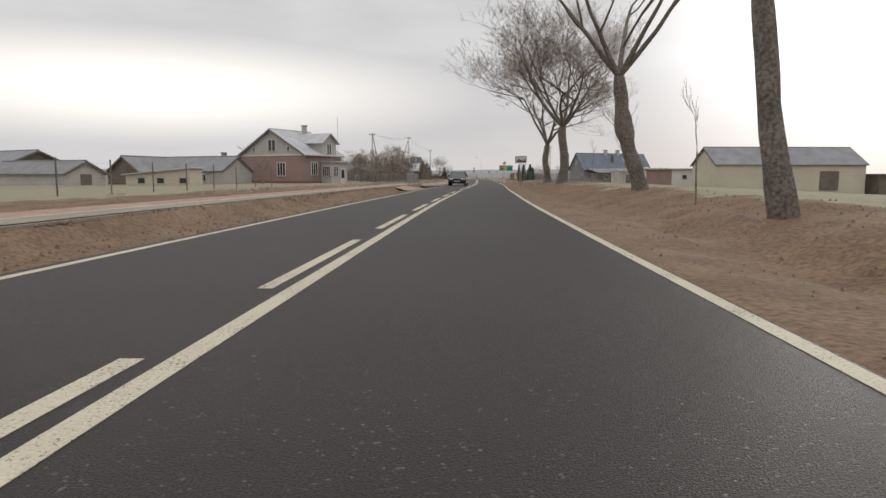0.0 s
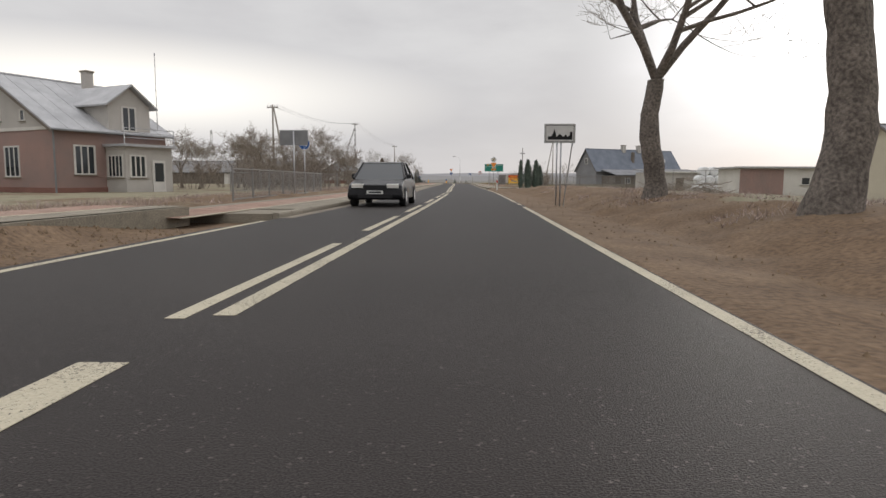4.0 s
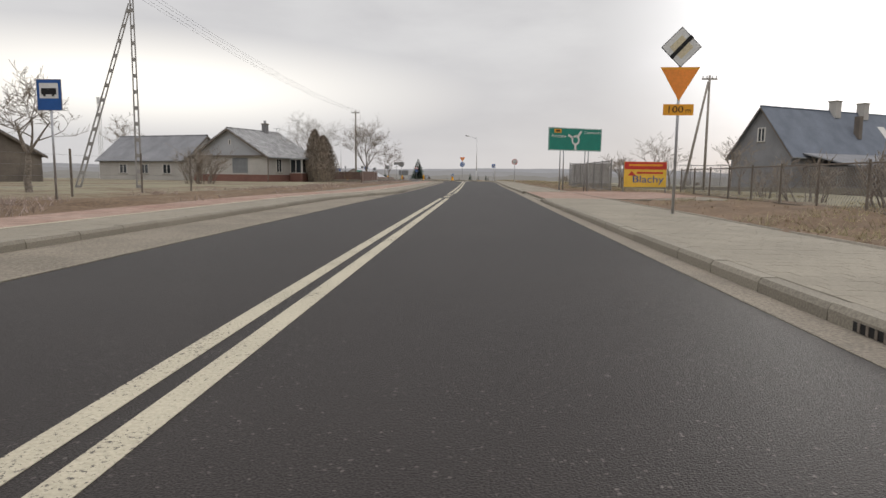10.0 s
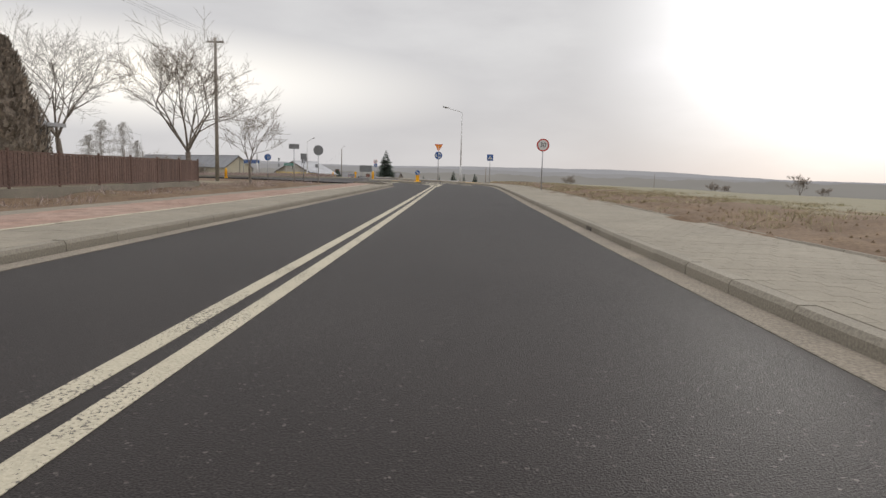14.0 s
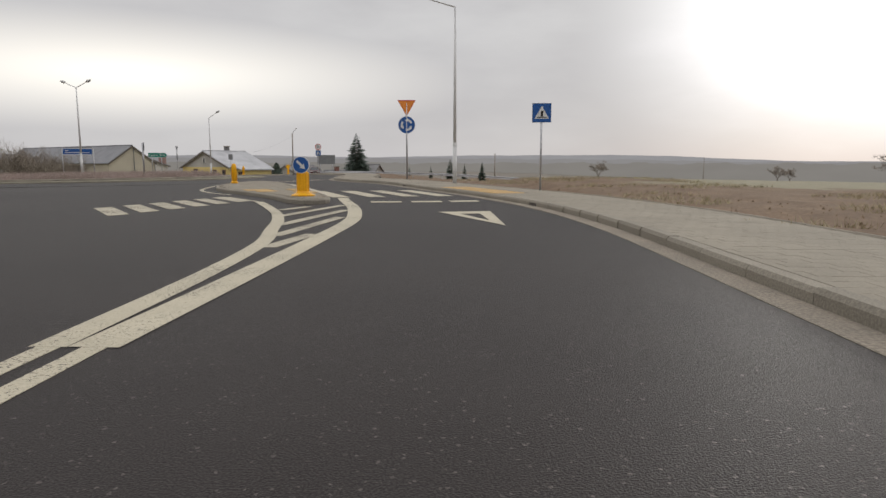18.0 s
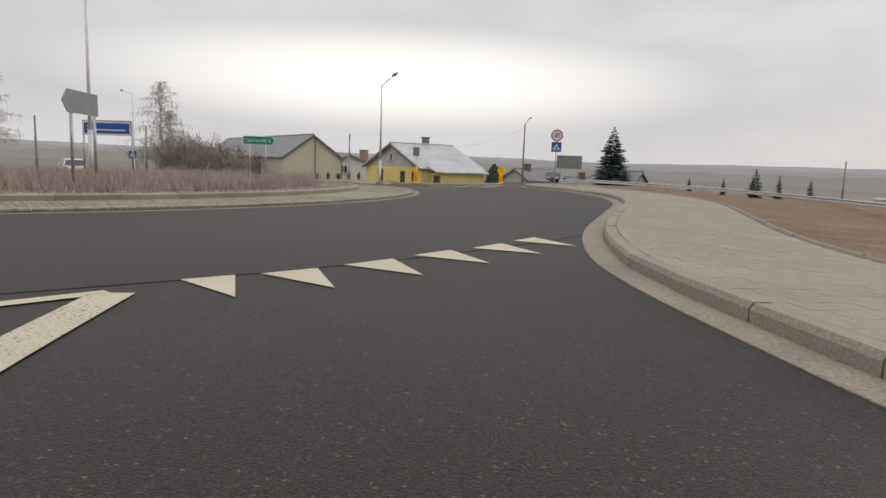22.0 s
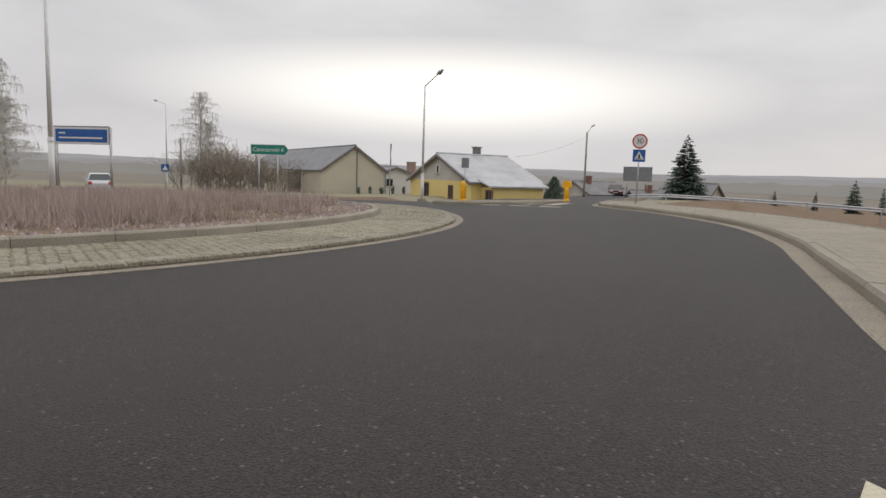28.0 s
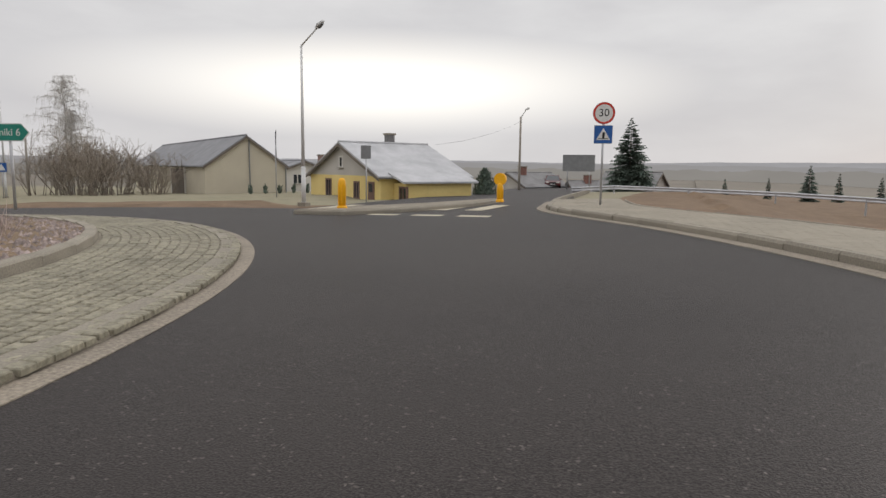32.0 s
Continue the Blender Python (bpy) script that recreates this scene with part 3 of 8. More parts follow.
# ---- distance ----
# Self-lit backdrop colour with the mist's pallor painted into it.
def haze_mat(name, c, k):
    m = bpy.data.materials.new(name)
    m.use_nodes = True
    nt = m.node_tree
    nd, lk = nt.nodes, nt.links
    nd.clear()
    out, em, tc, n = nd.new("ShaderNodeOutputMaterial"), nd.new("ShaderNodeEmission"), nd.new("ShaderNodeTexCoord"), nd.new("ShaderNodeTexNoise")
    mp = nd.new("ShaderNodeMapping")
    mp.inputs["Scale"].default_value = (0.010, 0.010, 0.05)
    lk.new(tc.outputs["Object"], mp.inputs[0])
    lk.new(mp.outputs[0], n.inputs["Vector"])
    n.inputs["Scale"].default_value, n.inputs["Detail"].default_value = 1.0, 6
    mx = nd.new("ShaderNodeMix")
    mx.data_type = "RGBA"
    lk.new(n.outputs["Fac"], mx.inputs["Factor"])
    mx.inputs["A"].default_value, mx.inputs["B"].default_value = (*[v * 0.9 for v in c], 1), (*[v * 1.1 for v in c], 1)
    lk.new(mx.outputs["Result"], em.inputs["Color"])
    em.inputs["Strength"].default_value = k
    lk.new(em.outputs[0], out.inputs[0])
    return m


def build_hills():
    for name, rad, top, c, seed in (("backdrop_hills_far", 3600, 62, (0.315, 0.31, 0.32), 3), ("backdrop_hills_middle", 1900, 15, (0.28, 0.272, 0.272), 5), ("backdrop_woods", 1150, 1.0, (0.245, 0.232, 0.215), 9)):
        g = Geo()
        rng = np.random.RandomState(seed)
        ph = rng.rand(6) * 6.28
        n = 520
        for i in range(n + 1):
            a = radians(-100 + 200 * i / n)
            h = top * (0.78 + 0.22 * math.sin(2.3 * a + ph[0]) + 0.10 * math.sin(7 * a + ph[1]) + 0.05 * math.sin(19 * a + ph[2]))
            h *= 1.0 - 0.85 * float(smooth(0.12, 0.55, np.array(-a)))
            h += (0.5 + 0.3 * seed / 3) * (math.sin(61 * a + ph[3]) + 0.6 * math.sin(149 * a + ph[4]) + 0.4 * math.sin(331 * a + ph[5]))
            p = (-rad * math.sin(a), 250 + rad * math.cos(a))
            g.v += [(p[0], p[1], -45.0), (p[0], p[1], h)]
            if i:
                b = 2 * i
                g.f.append((b - 2, b, b + 1, b - 1))
        setting(name, g, haze_mat(name, c, 1.0), "glowing backdrop of rising fields, mist painted in", "backdrop")


build_hills()


# ---- road surfaces ----
def band(name, y0, y1, o0, o1, z0, z1, material, label, cat, step=1.0):
    """A slab that follows the road between two offsets from the centre line."""
    g = Geo()
    ys = np.linspace(y0, y1, max(2, int((y1 - y0) / step) + 1))
    n = len(ys)
    xs = cx(ys)
    for k, y in enumerate(ys):
        a = o0(y) if callable(o0) else o0
        b = o1(y) if callable(o1) else o1
        x = float(xs[k])
        g.v += [(x + a, y, z0), (x + a, y, z1), (x + b, y, z1), (x + b, y, z0)]
    for k in range(n - 1):
        p, q = 4 * k, 4 * k + 4
        g.f += [(p, q, q + 1, p + 1), (p + 1, q + 1, q + 2, p + 2), (p + 2, q + 2, q + 3, p + 3)]
    g.f += [(0, 1, 2, 3), (4 * n - 1, 4 * n - 2, 4 * n - 3, 4 * n - 4)]
    return setting(name, g, material, label, cat)



GUTTER_OFF = lambda y: float(np.interp(y, [100, 150, 166, 178, 190, 198], [3.08, 3.12, 3.22, 3.45, 3.78, 3.93]))
GUTTER_EDGE = [(float(cx(y)) + GUTTER_OFF(y), float(y)) for y in np.arange(107.5, 200, 1.5)] + [
    (6.93, 202.0), (6.9, 205.0), (6.65, 208.0), (6.17, 210.7), (5.6, 212.8), (4.9, 215.1), (4.2, 217.0), (3.55, 218.7), (2.9, 220.6), (2.3, 222.4), (1.6, 224.3), (0.72, 226.1), (-0.16, 227.35), (-0.9, 228.6),
    (-1.54, 229.8), (-2.06, 231.1), (-2.46, 232.8), (-2.7, 234.5), (-2.88, 236.9), (-3.05, 239.2), (-3.25, 241.5), (-3.9, 244.6), (-4.95, 247.2), (-6.6, 250.2), (-8.4, 252.9), (-9.6, 255.4), (-10.2, 258.5), (-11.0, 264.0), (-12.2, 276.0), (-14.0, 292.0), (-19.0, 318.0)]


def beside(pts, d):
    """The line that runs d to the right of a line of points."""
    out = []
    for k, (x, y) in enumerate(pts):
        p, q = pts[max(0, k - 1)], pts[min(len(pts) - 1, k + 1)]
        v = Vector((q[0] - p[0], q[1] - p[1])).normalized()
        out.append((x + v.y * d, y - v.x * d))
    return out


KERB_R = beside(GUTTER_EDGE, 0.26)


def polar_band(name, r0, r1, dz, material, label, a0=0, a1=360, n=160, thick=0.2, cat="road"):
    g = Geo()
    for i in range(n + 1):
        a = radians(a0 + (a1 - a0) * i / n)
        for r, d in ((r0, -thick), (r0, 0), (r1, 0), (r1, -thick)):
            x, y = RC[0] + r * math.cos(a), RC[1] + r * math.sin(a)
            g.v.append((x, y, zf(x, y) + dz + d))
    for i in range(n):
        p, q = 4 * i, 4 * i + 4
        g.f += [(p + 1, p, q, q + 1), (p + 2, p + 1, q + 1, q + 2), (p + 3, p + 2, q + 2, q + 3)]
    return setting(name, g, material, label, cat)


band("road_approach", -60, 206, lambda y: -2.95 if y < 56 else -2.72, lambda y: 3.29 if y < 107 else GUTTER_OFF(y) + 0.1, -0.25, 0.0, ASPHALT, "dark new asphalt two-lane road", "road")
polar_band("road_ring", R_APRON - 0.2, R_OUT + 0.3, 0.0, ASPHALT, "dark asphalt carriageway of the roundabout")


def flat(name, poly, dz, material, label, thick=0.2, cat="road"):
    g = Geo()
    n = len(poly)
    g.v = [(x, y, zf(x, y) + dz) for x, y in poly] + [(x, y, zf(x, y) + dz - thick) for x, y in poly]
    g.f = [tuple(range(n))] + [((i + 1) % n, i, n + i, n + (i + 1) % n) for i in range(n)]
    return setting(name, g, material, label, cat)


flat("road_entry_arm", [(0.2, 197.5)] + [p for p in beside(GUTTER_EDGE, 0.05) if 198 < p[1] < 240] + [(-8.0, 238), (-12.0, 228.5), (-20.0, 224), (-24.0, 219.5), (-16.0, 216.0), (-10.5, 212.2), (-5.6, 207.6), (-2.6, 204.9), (-1.0, 203.2), (-0.1, 200.6)], -0.005, ASPHALT, "dark asphalt flaring into the roundabout")
polar_band("road_ring_flare", R_OUT, R_OUT + 2.4, -0.003, ASPHALT, "dark asphalt widening towards the valley road", 5, 62, 60)



def path_band(name, pts, w0, w1, dz, material, label, cat="road", thick=0.2):
    """A band along a line of points, between two offsets to its right."""
    g = Geo()
    n = len(pts)
    for k, (x, y) in enumerate(pts):
        p, q = pts[max(0, k - 1)], pts[min(n - 1, k + 1)]
        d = Vector((q[0] - p[0], q[1] - p[1])).normalized()
        for w, z in ((w0, -thick), (w0, 0), (w1, 0), (w1, -thick)):
            px, py = x + d.y * w, y - d.x * w
            g.v.append((px, py, zf(px, py) + dz + z))
    for k in range(n - 1):
        p, q = 4 * k, 4 * k + 4
        g.f += [(p, q, q + 1, p + 1), (p + 1, q + 1, q + 2, p + 2), (p + 2, q + 2, q + 3, p + 3)]
    g.f += [(0, 1, 2, 3), (4 * n - 1, 4 * n - 2, 4 * n - 3, 4 * n - 4)]
    return setting(name, g, material, label, cat)


path_band("road_north_arm", [(-12.6, 249.0), (-13.0, 256.0), (-14.2, 264.0), (-15.8, 276.0), (-17.6, 292.0), (-22.5, 318.0), (-34, 350)], -3.8, 3.8, -0.007, ASPHALT, "asphalt road leaving towards the valley")
path_band("road_west_arm", [(-26.5, 247.5), (-31.0, 250.5), (-37.0, 255.0), (-44.0, 260.0), (-60.0, 270.4), (-78.0, 281.9)], -3.6, 3.6, -0.009, ASPHALT, "asphalt road leaving past the barn")


# ---- road markings ----
MARK_Z = 0.004


def line(name, y0, y1, o, w, material=None, label="worn white road line"):
    return band(name, y0, y1, o - w / 2, o + w / 2, MARK_Z - 0.003, MARK_Z, material or PAINT, label, "road line", 2.0)


line("line_solid_first", -60, 41.6, -0.005, 0.14)
line("line_solid_second", 47.8, 84.5, 0.035, 0.145)
line("line_solid_third", 91.3, 139.5, 0.0, 0.135)
line("line_solid_fourth", 145.8, 199.4, -0.03, 0.13)
DASHES = [(5 + 6 * k, 9 + 6 * k) for k in range(-9, 6)] + [(47.7, 52.4), (54.6, 59.0), (61.1, 65.7), (68.0, 72.6), (75.0, 79.4), (81.9, 85.6), (91.3, 139.5), (145.8, 199.4)]
for a, b in DASHES:
    line("line_dash", a, b, -0.255 if b < 46 else -0.27 if b > 145 else -0.235, 0.125)
for a, b in ((42.9, 44.15), (45.4, 46.75), (87.0, 88.05), (89.05, 90.15), (140.8, 142.05), (143.25, 144.5)):
    line("line_block", a, b, -0.12, 0.24, PAINT, "short wide worn white road block")
line("line_edge_right", -60, 64.6, 3.2, 0.125)
line("line_edge_right_short", 66.2, 67.6, 3.2, 0.125)
band("line_edge_right_next", 68.6, 108.0, lambda y: float(np.interp(y, [73, 85], [3.135, 3.135])), lambda y: float(np.interp(y, [73, 85], [3.265, 3.265])), MARK_Z - 0.003, MARK_Z, PAINT_OLD, "worn white road line", "road line", 2.0)
line("line_edge_left", -60, 38.9, -2.75, 0.12)
for k in range(3):
    line("line_edge_left_dash", 40.3 + 2.4 * k, 41.7 + 2.4 * k, -2.75, 0.12)
line("line_edge_left_next", 47.6, 57.0, -2.75, 0.12)


def decal(name, poly, material=None, label="white road marking", dz=MARK_Z, cat="road marking"):
    g = Geo()
    n = len(poly)
    g.v = [(x, y, zf(x, y) + dz) for x, y in poly] + [(x, y, zf(x, y) + dz - 0.003) for x, y in poly]
    g.f = [tuple(range(n))] + [((i + 1) % n, i, n + i, n + (i + 1) % n) for i in range(n)]
    return setting(name, g, material or PAINT, label, cat)


def stroke(name, pts, w, material=None, label="curved white road line"):
    """A painted line of width w along points."""
    l, r = [], []
    n = len(pts)
    for k, (x, y) in enumerate(pts):
        p, q = pts[max(0, k - 1)], pts[min(n - 1, k + 1)]
        d = Vector((q[0] - p[0], q[1] - p[1])).normalized()
        l.append((x - d.y * w / 2, y + d.x * w / 2))
        r.append((x + d.y * w / 2, y - d.x * w / 2))
    g = Geo()
    for a, b in zip(l, r):
        g.v += [(a[0], a[1], zf(*a) + MARK_Z + 0.001), (b[0], b[1], zf(*b) + MARK_Z + 0.001)]
    for k in range(n - 1):
        g.f.append((2 * k, 2 * k + 1, 2 * k + 3, 2 * k + 2))
    return setting(name, g, material or PAINT, label, "road line")


def curve(pts, m=6):
    """Points of a smooth line through the given ones."""
    out = []
    n = len(pts)
    for k in range(n - 1):
        p0, p1, p2, p3 = (Vector(pts[max(0, min(n - 1, k + j))]) for j in (-1, 0, 1, 2))
        for i in range(m):
            t = i / m
            out.append(tuple(0.5 * ((2 * p1) + (p2 - p0) * t + (2 * p0 - 5 * p1 + 4 * p2 - p3) * t * t + (3 * p1 - p0 - 3 * p2 + p3) * t ** 3)))
    return out + [tuple(pts[-1])]


stroke("line_gore_right", curve([(2.96, 199.4), (3.03, 201.5), (3.1, 204.5), (3.1, 206.5), (2.94, 208.0), (2.6, 209.9), (2.08, 212.0), (1.76, 213.4)]), 0.27)
stroke("line_gore_left", curve([(2.72, 199.4), (2.68, 201.6), (2.52, 203.7), (2.2, 205.2), (1.9, 206.6), (1.42, 208.2), (0.68, 210.1), (0.05, 211.6)]), 0.2)
decal("line_gore_end", [(0.12, 211.5), (-0.12, 211.95), (-1.45, 213.75), (-1.35, 213.3)], PAINT, "short white block at the island nose")
for a, b in (((1.29, 208.93), (1.62, 210.0)), ((1.67, 207.41), (2.30, 210.5)), ((2.12, 205.87), (2.6, 209.0)), ((2.46, 204.42), (2.8, 207.34)), ((2.70, 203.3), (2.9, 204.65))):
    d = Vector((b[0] - a[0], b[1] - a[1])).normalized() * 0.10
    decal("line_gore_stripe", [(a[0] - d.y, a[1] + d.x), (a[0] + d.y, a[1] - d.x), (b[0] + d.y, b[1] - d.x), (b[0] - d.y, b[1] + d.x)], PAINT_OLD, "worn white hatching stripe")

# zebra crossing on the entry arm, and its continuation across the oncoming lane
ZN, ZF = Vector((2.39, 213.91)), Vector((0.92, 217.64))
ZW = Vector((0.935, 0.29))
for k in range(-1, 3):
    n0, f0 = ZN + ZW * k, ZF + ZW * k + Vector((0.0, 0.02 * k))
    w = ZW * 0.49
    decal("zebra_stripe", [tuple(n0), tuple(n0 + w), tuple(f0 + w), tuple(f0)], PAINT, "worn white zebra crossing stripe")
for k in range(6):
    p = Vector((-0.3, 211.95)) + Vector((-0.18, -0.82)) * k
    decal("zebra_stripe", [tuple(p), tuple(p + Vector((-0.16, -0.42))), tuple(p + Vector((-1.5, 1.48))), tuple(p + Vector((-1.34, 1.9)))], PAINT_OLD, "worn white zebra crossing stripe")
for q in ([(2.71, 211.89), (3.46, 211.98), (3.52, 211.5), (2.8, 211.4)], [(3.68, 212.04), (4.41, 212.17), (4.49, 211.66), (3.76, 211.55)], [(4.62, 212.24), (5.32, 212.42), (5.39, 211.9), (4.7, 211.73)]):
    decal("line_yield_dash", q, PAINT_CLEAN, "white give-way dash")
OUT3 = [(4.47, 208.56), (5.48, 208.76), (5.56, 205.9)]
IN3 = [(4.88, 208.12), (5.26, 208.18), (5.36, 206.75)]
for i in range(3):
    j = (i + 1) % 3
    decal("yield_triangle_side", [OUT3[i], OUT3[j], IN3[j], IN3[i]], PAINT_CLEAN, "white painted give-way triangle side")
TEETH = [((-4.45, 228.2), (-4.26, 228.54), (-3.76, 227.95)), ((-4.15, 228.7), (-3.94, 229.14), (-3.4, 228.53)), ((-3.85, 229.4), (-3.67, 229.95), (-3.09, 229.33)),
         ((-3.61, 230.27), (-3.45, 230.82), (-2.83, 230.22)), ((-3.32, 231.12), (-3.19, 231.7), (-2.58, 231.13)), ((-3.14, 232.05), (-3.03, 232.57), (-2.39, 232.01))]
for a, b, c in TEETH:
    decal("yield_tooth", [a, c, b], PAINT_CLEAN, "white painted give-way tooth")
stroke("line_splitter_right", curve([(1.5, 213.9), (0.72, 215.9), (0.15, 217.5), (-0.55, 219.4), (-1.5, 222.0), (-2.7, 224.6), (-3.8, 226.5), (-4.45, 227.65)]), 0.26)
stroke("line_splitter_left", curve([(-4.5, 227.65), (-4.88, 226.6), (-5.1, 225.2), (-5.05, 223.0), (-4.6, 220.4), (-3.9, 218.0), (-2.9, 216.2), (-1.8, 214.9)]), 0.13)
# far crossing on the north arm
for k in range(6):
    p = Vector((-10.9 - 1.0 * k, 254.6 - 0.05 * k))
    decal("zebra_stripe", [tuple(p), tuple(p + Vector((-0.5, 0))), tuple(p + Vector((-0.75, 3.6))), tuple(p + Vector((-0.25, 3.6)))], PAINT, "white zebra crossing stripe")
for k in range(3):
    p = Vector((-9.9 - 1.15 * k, 251.9 + 0.05 * k))
    decal("line_yield_dash", [tuple(p), tuple(p + Vector((-0.75, 0.02))), tuple(p + Vector((-0.8, 0.45))), tuple(p + Vector((-0.05, 0.45)))], PAINT_CLEAN, "white give-way dash")

# ---- signs, posts and lamps ----
def disc(geo, r, y0, y1, cx0=0.0, cz=0.0, n=32):
    return geo.prism([(cx0 + r * math.cos(6.28319 * i / n), cz + r * math.sin(6.28319 * i / n)) for i in range(n)], y0, y1)


def ring_geo(r0, r1, y0, y1, cz=0.0, n=32, a0=0.0, a1=360.0):
    g = Geo()
    full = a1 - a0 >= 359.9
    for i in range(n + 1):
        a = radians(a0 + (a1 - a0) * i / n)
        c, s = math.cos(a), math.sin(a)
        g.v += [(r0 * c, y0, cz + r0 * s), (r1 * c, y0, cz + r1 * s), (r1 * c, y1, cz + r1 * s), (r0 * c, y1, cz + r0 * s)]
    for i in range(n):
        p, q = 4 * i, 4 * i + 4
        g.f += [(p, p + 1, q + 1, q), (p + 1, p + 2, q + 2, q + 1), (p + 2, p + 3, q + 3, q + 2), (p + 3, p, q, q + 3)]
    if not full:
        g.f += [(3, 2, 1, 0), (4 * n, 4 * n + 1, 4 * n + 2, 4 * n + 3)]
    return g


def lettering(text, size, material, parent, at, name="lettering", turn=(90, 0, 0), width=None):
    cu = bpy.data.curves.new(name, "FONT")
    cu.body, cu.size, cu.extrude, cu.align_x, cu.align_y = text, size, 0.002, "CENTER", "CENTER"
    tmp = bpy.data.objects.new(name, cu)
    scene.collection.objects.link(tmp)
    me = bpy.data.meshes.new_from_object(tmp)
    if width and len(me.vertices):
        w = max(v.co.x for v in me.vertices) - min(v.co.x for v in me.vertices)
        for v in me.vertices:
            v.co.x *= width / w
    bpy.data.objects.remove(tmp)
    me.materials.clear()
    me.materials.append(material)
    ob = new(name, me)
    ob.parent = parent
    ob.matrix_basis = pose(*at, *turn)
    return ob


def bar(parent, x0, x1, z0, z1, y, material, name="text_bar"):
    return part(name, Geo().box(x0, x1, y - 0.002, y, z0, z1), material, parent)


def pole_part(parent, z0, z1, r=0.03, x=0.0, y=0.02, name="post", mat_=None):
    return part(name, Geo().tube((x, y, z0), (x, y, z1), r, r, 10), mat_ or STEEL, parent, "", True)


def place_z(x, y):
    return float(ground_height(np.array([float(x)]), np.array([float(y)]))[0])


def tri_plate(parent, w, zc, face, edge, name="triangle_plate"):
    h = w * 0.866
    def t(k, y0, y1):
        return Geo().prism([(-w / 2 * k, zc + h / 2 * k - (1 - k) * h * 0.17), (0, zc - h / 2 * k - (1 - k) * h * 0.17 + 0.0), (w / 2 * k, zc + h / 2 * k - (1 - k) * h * 0.17)], y0, y1)
    p = part(name, t(1.0, -0.012, 0.0), edge, parent)
    part("triangle_face", t(0.9, -0.016, -0.012), face, p)
    return p


def limit_sign(label, at, turn, zc, r, ped=False):
    s = thing("speed_limit_sign", label, "road sign", at, turn)
    pole_part(s, -0.15, zc + r)
    pl = part("disc_plate", disc(Geo(), r, -0.012, 0, 0, zc), SIGN_BACK, s)
    part("disc_face", disc(Geo(), r * 0.97, -0.016, -0.012, 0, zc), WHITE, pl)
    part("red_border", ring_geo(r * 0.80, r * 0.975, -0.02, -0.016, zc), RED, pl)
    lettering("30", r * 0.98, BLACK, pl, (0, -0.02, zc), "number")
    if ped:
        ped_face(s, zc - r - 0.27, 0.48)
    return s


def ped_face(s, zc, w):
    pl = part("square_plate", Geo().box(-w / 2, w / 2, -0.012, 0, zc - w / 2, zc + w / 2), SIGN_BACK, s)
    part("blue_face", Geo().box(-w / 2 + 0.008, w / 2 - 0.008, -0.016, -0.012, zc - w / 2 + 0.008, zc + w / 2 - 0.008), BLUE, pl)
    part("white_triangle", Geo().prism([(-w * 0.38, zc - w * 0.30), (w * 0.38, zc - w * 0.30), (0, zc + w * 0.36)], -0.02, -0.016), WHITE, pl)
    g = Geo().prism([(-0.03, zc - 0.10), (0.03, zc - 0.10), (0.045, zc + 0.06), (-0.02, zc + 0.06)], -0.024, -0.02)
    g.box(-w * 0.26, w * 0.26, -0.024, -0.02, zc - w * 0.25, zc - w * 0.21)
    part("black_emblem", g, BLACK, pl)


limit_sign("round 30 speed limit sign on steel post, verge", (9.05, 193.2, place_z(9.05, 193.2)), -4, 2.59, 0.35)
limit_sign("round 30 limit over blue crossing sign", (-8.1, 256.3, zf(-8.1, 256.3)), 12, 2.55, 0.29, True)

s = thing("crossing_sign", "blue square pedestrian crossing sign beside zebra", "road sign", (7.34, 215.6, 0.1), -3)
pole_part(s, -0.2, 2.5)
ped_face(s, 2.31, 0.56)

s = thing("roundabout_sign", "orange give-way triangle over blue roundabout disc", "road sign", (2.3, 229.0, 0.12), 3)
pole_part(s, -0.2, 3.8, 0.042)
tri_plate(s, 0.92, 3.55, ORANGE, RED)
pl = part("disc_plate", disc(Geo(), 0.43, -0.012, 0, 0, 2.72), WHITE, s)
part("blue_face", disc(Geo(), 0.415, -0.016, -0.012, 0, 2.72), BLUE, pl)
for k in range(3):
    a = 20 + 120 * k
    g = ring_geo(0.20, 0.30, -0.02, -0.016, 2.72, 10, a, a + 60)
    e = radians(a + 58)
    g.prism([(0.15 * math.cos(e), 2.72 + 0.15 * math.sin(e)), (0.35 * math.cos(e), 2.72 + 0.35 * math.sin(e)), (0.25 * math.cos(e + 0.6), 2.72 + 0.25 * math.sin(e + 0.6))], -0.0205, -0.0165)
    part("white_arrow", g, WHITE, pl)

s = thing("priority_end_sign", "diamond, orange yield triangle and plate on post", "road sign", (7.95, 128.8, 0.05), -3)
pole_part(s, -0.2, 3.9)
d = 0.41
pl = part("diamond_plate", Geo().prism([(-d, 3.52), (0, 3.52 - d), (d, 3.52), (0, 3.52 + d)], -0.012, 0), BLACK, s)
d = 0.39
part("white_diamond", Geo().prism([(-d, 3.52), (0, 3.52 - d), (d, 3.52), (0, 3.52 + d)], -0.016, -0.012), WHITE, pl)
d = 0.24
part("cream_diamond", Geo().prism([(-d, 3.52), (0, 3.52 - d), (d, 3.52), (0, 3.52 + d)], -0.02, -0.016), surface("cream_film", (0.62, 0.55, 0.38), (0.55, 0.48, 0.33), 0.5), pl)
part("black_band", Geo().prism([(-0.235, 3.33), (-0.18, 3.27), (0.235, 3.71), (0.18, 3.77)], -0.024, -0.02), BLACK, pl)
tri_plate(s, 0.80, 2.77, ORANGE, YELLOW)
pl = part("distance_plate", Geo().box(-0.31, 0.31, -0.012, 0, 2.13, 2.36), YELLOW, s)
